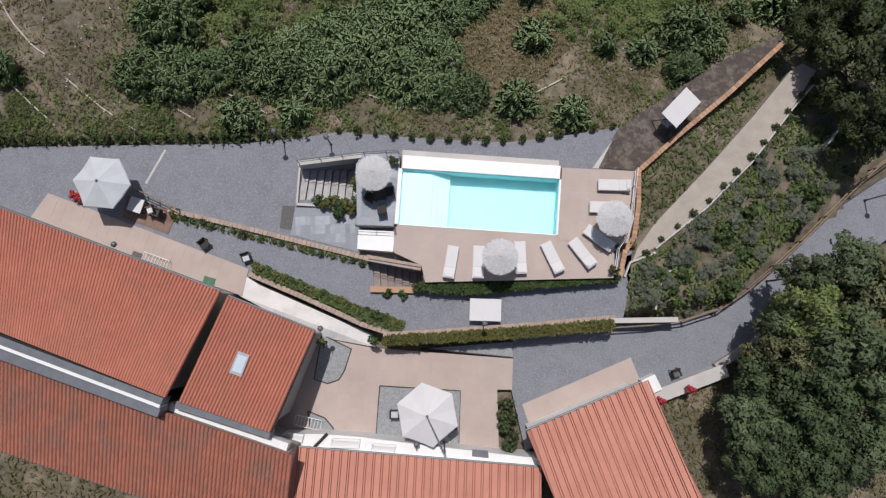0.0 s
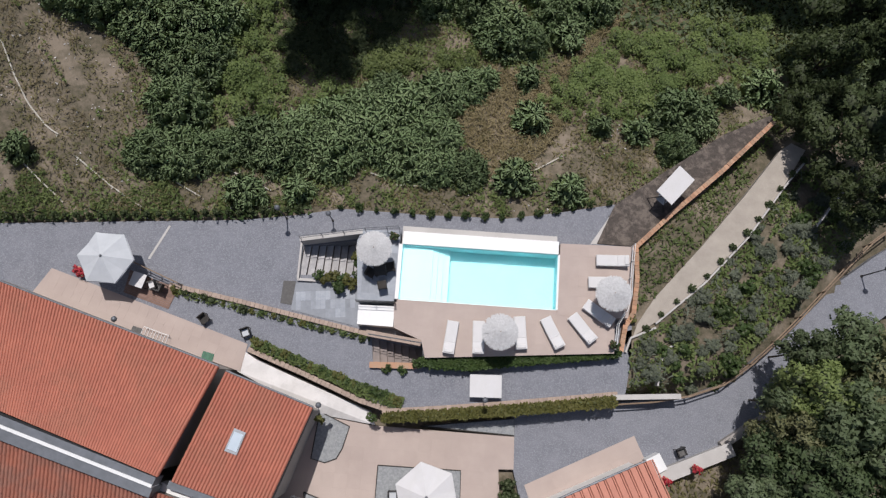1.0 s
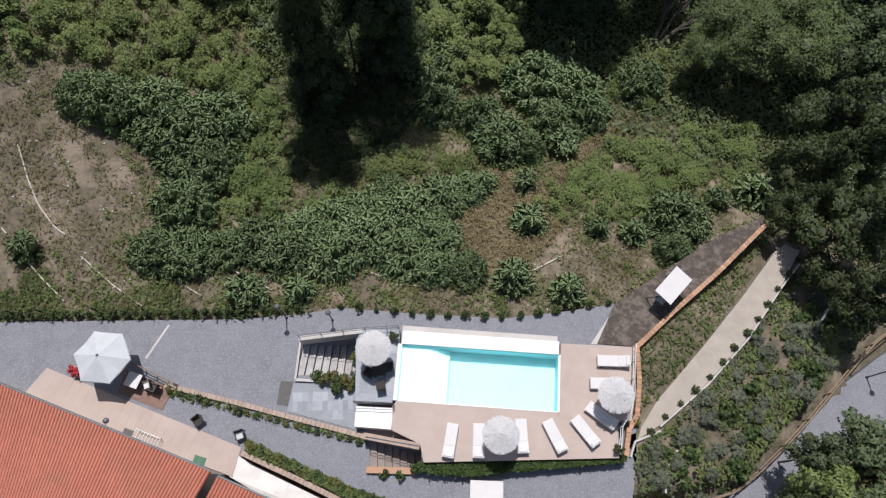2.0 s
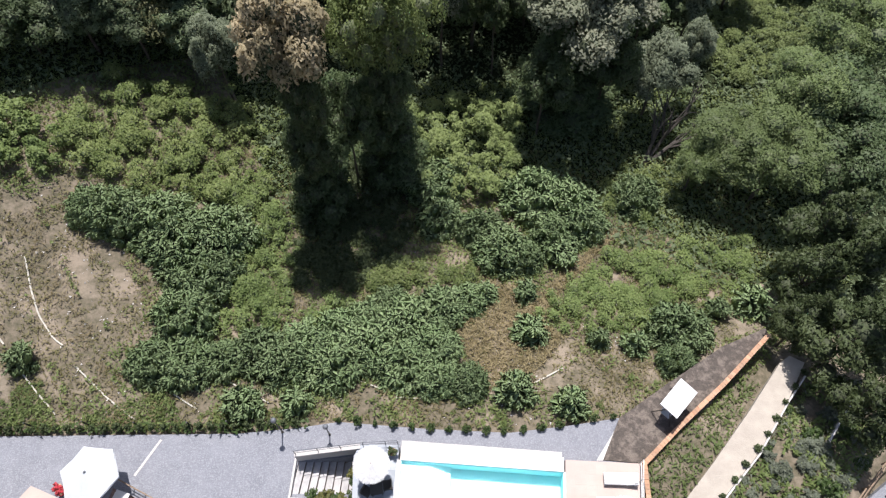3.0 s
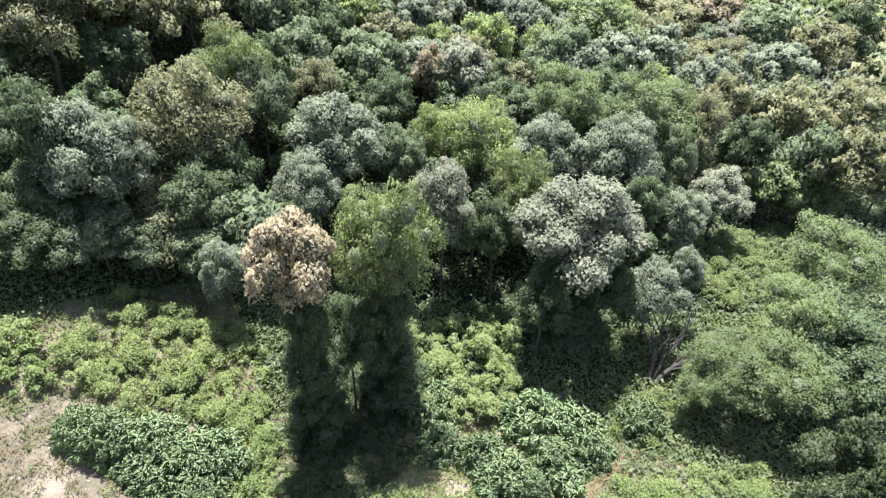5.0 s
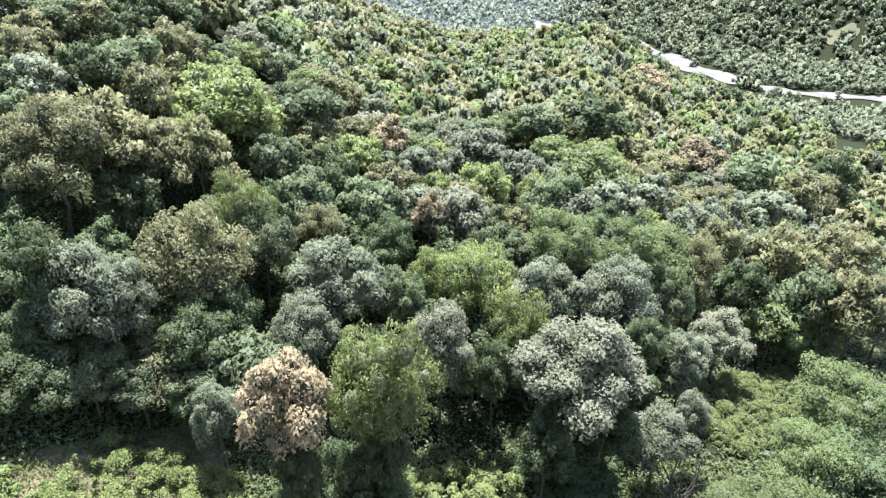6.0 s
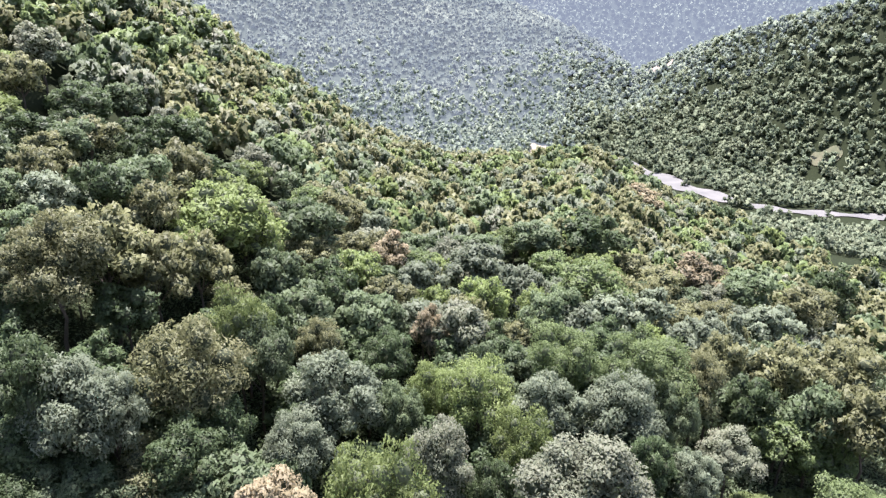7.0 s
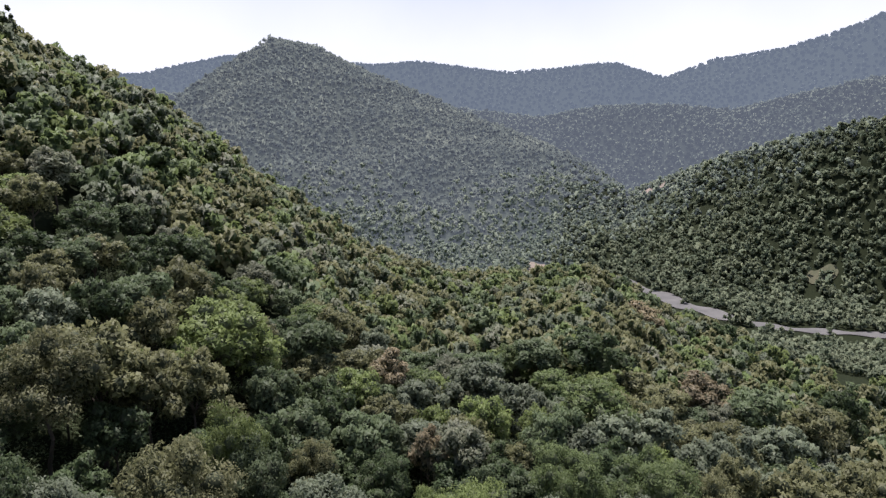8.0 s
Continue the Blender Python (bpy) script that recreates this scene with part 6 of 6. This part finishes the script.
for lean, length in ((Vector((0.52, 0.5, 0.75)), 4.4), (Vector((0.75, 0.35, 0.6)), 3.6), (Vector((0.25, 0.45, 0.9)), 3.0)):
    fork(Vector((0, 0, -0.5)), lean.normalized(), length, 0.2, 3)
solo("dead_tree", bm, M["dead"], "leaning dead tree with bare branches", "tree", m=pose(dx, dy, z_at(dx, dy)))

# hoses laid down the slope
for line in ([(-28.06, 21.99), (-27.31, 19.91), (-26.34, 18.02), (-25.18, 16.58), (-24.16, 15.94)], [(-28.39, 16.43), (-27.74, 15.75)], [(-26.74, 14.5), (-25.12, 12.92), (-23.56, 11.48)], [(-23.35, 14.77), (-21.02, 12.84), (-18.78, 11.34)], [(-17.47, 13.42), (-15.17, 12.07)],
             [(-14.47, 14.41), (-12.69, 13.47), (-10.76, 12.5)], [(-8.44, 13.7), (-6.56, 12.88)], [(-6.38, 14.53), (-3.75, 13.48)], [(-3.01, 12.99), (0.38, 12.87)], [(5.63, 13.84), (7.98, 15.19)]):
    bm = bmesh.new()
    rings = []
    for x, y, h in along(line, 0.5):
        c = Vector((x, y, z_at(x, y) + 0.1))
        rings.append([bm.verts.new(c + Vector((-math.sin(h), math.cos(h), 0)) * 0.05 * math.cos(k * 1.2566) + Vector((0, 0, 0.05 * math.sin(k * 1.2566)))) for k in range(5)])
    for p, q in zip(rings, rings[1:]):
        for k in range(5):
            bm.faces.new((p[k], p[(k + 1) % 5], q[(k + 1) % 5], q[k]))
    bm.faces.new(rings[0][::-1])
    bm.faces.new(rings[-1])
    bmesh.ops.recalc_face_normals(bm, faces=bm.faces)
    solo("hose", bm, M["pipe"], "pale irrigation hose lying on the slope", "hose", group="hoses on the slope")
for x, y in [(-25.01, 11.01), (-21.62, 11.11), (-18.60, 11.10), (-15.38, 11.08), (-13.03, 11.15), (-26.73, 10.91)]:
    bm = bmesh.new()
    z = z_at(x, y)
    cyl(bm, (0, 0, -0.4), (0, 0, 1.25), 0.05, 0.045, 7)
    solo("fence_post", bm, M["iron"], "dark wooden stake behind the shrub row", "post", group="stakes behind the shrub row", m=pose(x, y, z, 4, 3))


# ---- garden things ----
def lamp_post(x, y, z, h, label="dark garden lamp post with a round globe"):
    ob = thing("street_lamp", pose(x, y, z), label, "lamp", "garden lamps")
    bm = bmesh.new()
    cyl(bm, (0, 0, 0), (0, 0, h), 0.045, 0.03)
    cyl(bm, (0, 0, 0), (0, 0, 0.12), 0.09, 0.07)
    part("pole", bm, M["iron"], ob)
    part("globe", ball(bmesh.new(), (0, 0, h + 0.15), 0.17), M["metal_grey"], ob)


lamp_post(-9.73, 10.64, -1.2, 2.4)
lamp_post(-6.86, 10.49, -1.2, 1.6)
lamp_post(2.31, -0.40, -1.2, 2.0)
lamp_post(26.33, 7.11, -2.4, 2.4)


def wall_lamp(x, y, z, parent):
    bm = bmesh.new()
    cyl(bm, (x, y - 0.35, z), (x, y, z), 0.02)
    ball(bm, (x, y, z + 0.05), 0.17)
    part("wall_lamp", bm, M["metal_grey"], parent, "round wall lamp")


wall_lamp(-18.37, 4.07, 1.8, H1)
wall_lamp(-6.95, -0.65, 1.0, H2)
wall_lamp(-1.59, -7.27, -0.2, H4)


def lounger(x, y, z, turn):
    """Sun lounger with its head towards its own +y."""
    ob = thing("sun_lounger", pose(x, y, z, 0, 0, turn), "white sun lounger with a padded mattress on the deck", "lounger", "loungers round the pool")
    bm = bmesh.new()
    box(bm, -0.34, -0.95, 0.24, 0.34, 0.95, 0.30, 0.01)
    part("frame", bm, M["white"], ob)
    leg = to_mesh("leg", box(bmesh.new(), -0.03, -0.03, 0, 0.03, 0.03, 0.24), M["white"])
    for sx in (-0.29, 0.29):
        for sy in (-0.8, 0.8):
            part("leg", leg, None, ob, m=pose(sx, sy, 0))
    part("mattress", box(bmesh.new(), -0.33, -0.94, 0.30, 0.33, 0.30, 0.38, 0.025), M["fabric"], ob)
    part("backrest", box(bmesh.new(), -0.33, 0, 0, 0.33, 0.68, 0.08, 0.025), M["fabric"], ob, m=pose(0, 0.30, 0.30, 14))
    part("pillow", box(bmesh.new(), -0.26, 0.42, 0.09, 0.26, 0.64, 0.15, 0.03), M["fabric"], ob, m=pose(0, 0.30, 0.30, 14))


for (x, y), turn in zip([(0.42, 3.14), (2.02, 3.13), (4.45, 3.38), (6.31, 3.38), (8.05, 3.63), (9.03, 4.49), (10.00, 7.61), (9.47, 6.31)], (170, 178, 182, 205, 217, 232, -92, -91)):
    lounger(x, y, 0.0, turn)


def fringe_parasol(x, y, z, h, r, rng):
    ob = thing("parasol", pose(x, y, z), "round pale fringed parasol beside the pool", "parasol", "fringed parasols by the pool")
    bm = bmesh.new()
    cyl(bm, (0, 0, 0), (0, 0, h + 0.35), 0.03)
    part("pole", bm, M["wood"], ob)
    bm = bmesh.new()
    cyl(bm, (0, 0, 0), (0, 0, 0.08), 0.3, 0.26, 14)
    part("base", bm, M["concrete"], ob)
    n = 2200
    ang, rad = rng.uniform(0, 6.283, n), np.sqrt(rng.uniform(0.0, 1, n)) * r
    zz = h + 0.35 * (1 - (rad / r) ** 1.3)
    out = np.stack([np.cos(ang), np.sin(ang), -0.42 + 0 * ang], 1)
    side = np.stack([-np.sin(ang), np.cos(ang), 0 * ang], 1)
    p = np.stack([rad * np.cos(ang), rad * np.sin(ang), zz], 1)
    q = np.stack([p - side * 0.022, p + side * 0.022, p + side * 0.012 + out * 0.13, p - side * 0.012 + out * 0.13], 1)
    bm = bmesh.new()
    cyl(bm, (0, 0, h - 0.08), (0, 0, h + 0.33), r, 0.05, 24)
    part("canopy", bm, M["thatch"], ob)
    part("fringe", poly_mesh("fringe", q.reshape(-1, 3), [4] * n, M["thatch"]), None, ob, "bleached straw fringe")


for x, y in [(-3.92, 8.01), (3.13, 3.28), (9.52, 5.39)]:
    fringe_parasol(x, y, 0.0, 2.1, 0.92, rng)


def hex_parasol(x, y, z, h, r, turn, mat, label, arm=None):
    ob = thing("parasol", pose(x, y, z, 0, 0, turn), label, "parasol")
    rim = [(r * math.cos(math.radians(60 * k)), r * math.sin(math.radians(60 * k)), h - 0.15) for k in range(6)]
    bm = bmesh.new()
    top = bm.verts.new((0, 0, h + 0.45))
    vs = [bm.verts.new(p) for p in rim]
    lo = [bm.verts.new((p[0], p[1], p[2] - 0.12)) for p in rim]
    mids = []
    for k in range(6):
        a0, b0 = Vector(rim[k]), Vector(rim[(k + 1) % 6])
        mids.append(bm.verts.new((a0 + b0) / 2 * 0.97 + Vector((0, 0, 0.0))))
    for k in range(6):
        bm.faces.new((top, vs[k], mids[k]))
        bm.faces.new((top, mids[k], vs[(k + 1) % 6]))
        bm.faces.new((vs[k], lo[k], mids[k]))
        bm.faces.new((mids[k], lo[k], lo[(k + 1) % 6], vs[(k + 1) % 6]))
    canopy = part("canopy", bm, mat, ob)
    bm = bmesh.new()
    cyl(bm, (0, 0, h + 0.44), (0, 0, h + 0.52), 0.09, 0.05)
    part("finial", bm, M["metal_grey"], canopy)
    for p in rim:
        bm = bmesh.new()
        cyl(bm, (0, 0, h + 0.40), (p[0] * 0.98, p[1] * 0.98, p[2] - 0.04), 0.015, n=5)
        part("rib", bm, M["metal_grey"], ob)
    bm = bmesh.new()
    if arm:
        foot = Vector((arm[0], arm[1], 0))
        cyl(bm, foot, foot + Vector((0, 0, h + 0.75)), 0.05)
        cyl(bm, foot + Vector((0, 0, h + 0.75)), (0, 0, h + 0.62), 0.035)
        cyl(bm, (0, 0, h + 0.62), (0, 0, h + 0.45), 0.03)
    else:
        foot = Vector((0, 0, 0))
        cyl(bm, (0, 0, 0), (0, 0, h + 0.45), 0.03)
    part("pole", bm, M["metal_grey"], ob)
    bm = bmesh.new()
    cyl(bm, foot, foot + Vector((0, 0, 0.1)), 0.4, 0.36, 14)
    part("base", bm, M["concrete"], ob)


hex_parasol(-19.63, 7.73, -1.1, 2.3, 1.68, 55, M["grey_fabric"], "large pale grey hexagonal parasol by the terrace")
hex_parasol(-0.96, -5.59, -2.33, 2.5, 1.85, 40, M["fabric"], "large white cantilever parasol on the patio", arm=(-0.5, -2.1))


def table_at(x, y, z, w, d, h, turn, mat, label):
    ob = thing("table", pose(x, y, z, 0, 0, turn), label, "table")
    part("tabletop", box(bmesh.new(), -w / 2, -d / 2, h - 0.04, w / 2, d / 2, h, 0.01), mat, ob)
    leg = to_mesh("leg", box(bmesh.new(), -0.03, -0.03, 0, 0.03, 0.03, h - 0.04), M["iron"])
    for sx in (-1, 1):
        for sy in (-1, 1):
            part("leg", leg, None, ob, m=pose(sx * (w / 2 - 0.08), sy * (d / 2 - 0.08), 0))


def chair_at(x, y, z, turn, mat, label, cushion=None):
    ob = thing("chair", pose(x, y, z, 0, 0, turn), label, "chair", "garden chairs")
    part("seat", box(bmesh.new(), -0.26, -0.26, 0.40, 0.26, 0.26, 0.45, 0.015), mat, ob)
    part("backrest", box(bmesh.new(), -0.26, 0.22, 0.45, 0.26, 0.27, 0.86, 0.015), mat, ob)
    leg = to_mesh("leg", box(bmesh.new(), -0.02, -0.02, 0, 0.02, 0.02, 0.40), mat)
    for sx in (-0.23, 0.23):
        for sy in (-0.23, 0.23):
            part("leg", leg, None, ob, m=pose(sx, sy, 0))
        part("armrest", box(bmesh.new(), sx - 0.03, -0.24, 0.62, sx + 0.03, 0.24, 0.65), mat, ob)
    if cushion:
        part("cushion", box(bmesh.new(), -0.22, -0.22, 0.45, 0.22, 0.2, 0.51, 0.025), cushion, ob)


table_at(2.44, 0.37, -1.2, 1.85, 1.3, 0.76, -2, M["fabric"], "white covered table on the gravel path")
table_at(-18.30, 6.66, -1.12, 0.85, 0.85, 0.74, -18, M["fabric"], "white square table under the grey parasol")
table_at(-3.70, 7.04, 0.0, 0.7, 0.7, 0.74, 10, M["wicker"], "dark round cafe table under the fringed parasol")
table_at(-0.88, -6.07, -2.33, 1.4, 0.9, 0.74, 0, M["wicker"], "dark table under the white parasol")
for (x, y), turn in zip([(-4.27, 6.91), (-3.58, 6.18), (-3.12, 7.24)], (60, 190, -80)):
    chair_at(x, y, 0.0, turn, M["wicker"], "dark wicker chair under the fringed parasol")
chair_at(-17.50, 6.38, -1.12, -70, M["iron"], "black metal chair with a pale cushion", M["fabric"])
chair_at(-17.09, 6.24, -1.12, -110, M["iron"], "black metal chair with a pale cushion")
chair_at(-11.75, 3.53, -1.2, 20, M["iron"], "black metal garden chair on the gravel", M["grey_fabric"])
chair_at(-14.27, 4.35, -1.2, 40, M["wicker"], "dark wicker chair at the gravel edge")
chair_at(-2.98, -5.81, -2.33, 90, M["iron"], "black metal chair on the pebble bed", M["grey_fabric"])
chair_at(0.47, -6.45, -2.33, -90, M["iron"], "black metal chair on the pebble bed")
chair_at(14.00, -3.47, -2.4, 20, M["iron"], "black metal garden chair on the drive", M["dark_mat"])


def rack(x, y, z, turn, label):
    """A white folding bed frame of bars."""
    ob = thing("folding_frame", pose(x, y, z, 0, 0, turn), label, "frame")
    for sy in (-0.3, 0.3):
        part("side_bar", cyl(bmesh.new(), (-0.8, sy, 0.4), (0.8, sy, 0.4), 0.02, n=6), M["white"], ob)
    bar = to_mesh("bar", cyl(bmesh.new(), (0, -0.3, 0.4), (0, 0.3, 0.4), 0.014, n=5), M["white"])
    for k in range(9):
        part("bar", bar, None, ob, m=pose(-0.8 + 0.2 * k, 0, 0))
    leg = to_mesh("leg", cyl(bmesh.new(), (0, 0, 0), (0, 0, 0.4), 0.018, n=5), M["white"])
    for sx in (-0.7, 0.7):
        for sy in (-0.3, 0.3):
            part("leg", leg, None, ob, m=pose(sx, sy, 0))


rack(-17.17, 3.35, -1.15, -20, "white metal slatted bench by the house")
rack(-8.17, -6.31, -2.36, -12, "white metal slatted bench on the patio")


def mat_at(name, pts, z, mat, label):
    solo(name, prism(pts, z, z + 0.02), mat, label, "mat")


mat_at("door_mat", [(-18.66, 3.99), (-18.04, 3.79), (-18.16, 3.45), (-18.78, 3.62)], -1.14, M["dark_mat"], "grey door mat on the terrace")
mat_at("door_mat", [(-14.33, 2.48), (-13.65, 2.28), (-13.77, 1.80), (-14.45, 2.01)], -1.14, M["green_mat"], "green door mat on the terrace")
mat_at("metal_grate", [(-9.75, 6.72), (-8.99, 6.68), (-9.07, 5.20), (-9.89, 5.34)], -1.19, M["dark_mat"], "dark metal grate set in the gravel")
mat_at("white_cover", [(-5.03, 5.10), (-2.89, 4.99), (-2.96, 3.79), (-5.08, 3.96)], -0.22, M["white"], "white cover over the pool machinery")
deck = thing("wooden_deck", pose(0, 0, -1.19), "small worn red brown plank deck under the parasol", "deck")
d0, d1, d2, d3 = [Vector(p) for p in ((-19.16, 7.40), (-16.14, 6.25), (-16.64, 4.98), (-19.45, 6.02))]
for k in range(10):
    u0, u1 = k / 10 + 0.004, (k + 1) / 10 - 0.004
    part("plank", prism([tuple(d0.lerp(d3, u0)), tuple(d1.lerp(d2, u0)), tuple(d1.lerp(d2, u1)), tuple(d0.lerp(d3, u1))], 0, 0.03 + 0.004 * (k % 3)), M["deck_wood"], deck)
solo("plant_room", prism([(-5.03, 5.10), (-2.89, 4.99), (-2.96, 3.79), (-5.08, 3.96)], -1.3, -0.222), M["white_wall"], "white plant room box beside the pool", "box", "structure")
solo("white_box", box(bmesh.new(), -0.45, -0.5, 0, 0.45, 0.5, 0.8, 0.02), M["white"], "white storage box beside the annex", "box", m=pose(12.41, -4.12, -2.4, 0, 0, 25))
mat_at("stone_line", [(-17.04, 10.21), (-16.91, 10.17), (-18.03, 8.07), (-18.17, 8.11)], -1.2, M["concrete"], "pale drain line across the gravel")
mat_at("stone_line", [(10.37, 10.71), (10.57, 10.64), (9.49, 8.95), (9.08, 8.95)], -1.2, M["concrete"], "pale edging strip across the gravel")


# railings
def railing(name, line, z, h, mat, label, gap=1.0, rails=(1.0, 0.5), thick=0.025, slope=0.0):
    ob = thing(name, pose(0, 0, 0), label, "railing")
    pts = along(line, gap)
    end = line[-1]
    pts.append((end[0], end[1], 0))
    n = len(pts)
    hs = [z + slope * k / max(1, n - 1) for k in range(n)]
    for (x, y, _), zz in zip(pts, hs):
        part("post", cyl(bmesh.new(), (x, y, zz), (x, y, zz + h), thick, n=6), mat, ob)
    for lv in rails:
        for (p, z0), (q, z1) in zip(zip(pts, hs), list(zip(pts, hs))[1:]):
            part("rail", cyl(bmesh.new(), (p[0], p[1], z0 + h * lv), (q[0], q[1], z1 + h * lv), thick * 0.8, n=5), mat, ob)


railing("metal_railing", [(-8.51, 9.03), (-4.84, 9.49), (-2.63, 9.62)], -0.05, 0.9, M["metal_grey"], "thin metal railing above the stone steps", 1.3)
railing("metal_railing", [(-5.07, 5.24), (-2.81, 5.13)], 0.0, 0.9, M["iron"], "black metal railing at the platform edge", 1.1)
railing("metal_railing", [(-4.27, 3.29), (-1.28, 2.79)], 0.2, 0.8, M["metal_grey"], "thin metal railing beside the brown steps", 1.2)
railing("metal_railing", [(11.27, 8.51), (11.02, 6.93), (10.83, 4.92), (10.08, 4.09), (9.84, 2.66)], 0.0, 0.9, M["white"], "white metal railing at the deck end", 1.0)
railing("metal_railing", [(-18.66, 7.74), (-15.88, 6.45)], -1.15, 0.9, M["wood"], "timber railing round the small deck", 0.8, thick=0.04)
railing("timber_fence", [(10.18, -0.71), (13.42, -0.52), (15.48, -0.05), (17.22, 0.62), (19.35, 2.32), (21.14, 3.83), (23.70, 6.29), (26.28, 8.74), (28.47, 10.25)], -2.3, 1.0, M["wood"], "rustic timber rail fence along the drive", 2.2, thick=0.06)


# canopy swing seat
def swing(x, y, z, turn):
    ob = thing("garden_swing", pose(x, y, z, 0, 0, turn), "garden swing seat with a white fabric canopy", "swing")
    for sx in (-1.0, 1.0):
        for sy in (-0.5, 0.5):
            part("leg", cyl(bmesh.new(), (sx, sy * 1.3, 0), (sx, sy * 0.2, 1.75), 0.03, n=6), M["iron"], ob)
    part("top_bar", cyl(bmesh.new(), (-1.05, 0, 1.75), (1.05, 0, 1.75), 0.03, n=6), M["iron"], ob)
    part("canopy", prism([(-1.08, -0.6), (1.08, -0.6), (1.08, 0.6), (-1.08, 0.6)], 1.78, [1.80, 1.80, 1.95, 1.95]), M["fabric"], ob)
    part("valance", box(bmesh.new(), -1.09, -0.62, 1.66, 1.09, -0.60, 1.80), M["fabric"], ob)
    part("seat", box(bmesh.new(), -0.85, -0.35, 0.42, 0.85, 0.25, 0.52, 0.03), M["grey_fabric"], ob)
    part("backrest", box(bmesh.new(), -0.85, 0.2, 0.5, 0.85, 0.3, 1.0, 0.03), M["grey_fabric"], ob)


swing(13.93, 12.12, -1.1, 46)

# loose stones on the slope
cover("stones", "pale loose stones on the bare slope", M["concrete"], strew(rng, 2400, -34, 20, 9.5, 30, lambda x, y: slope_part(x, y) & patchy(x, y, 3.0, 5.0, 0.0)), 0.11, 0.09, rng, 0.02)
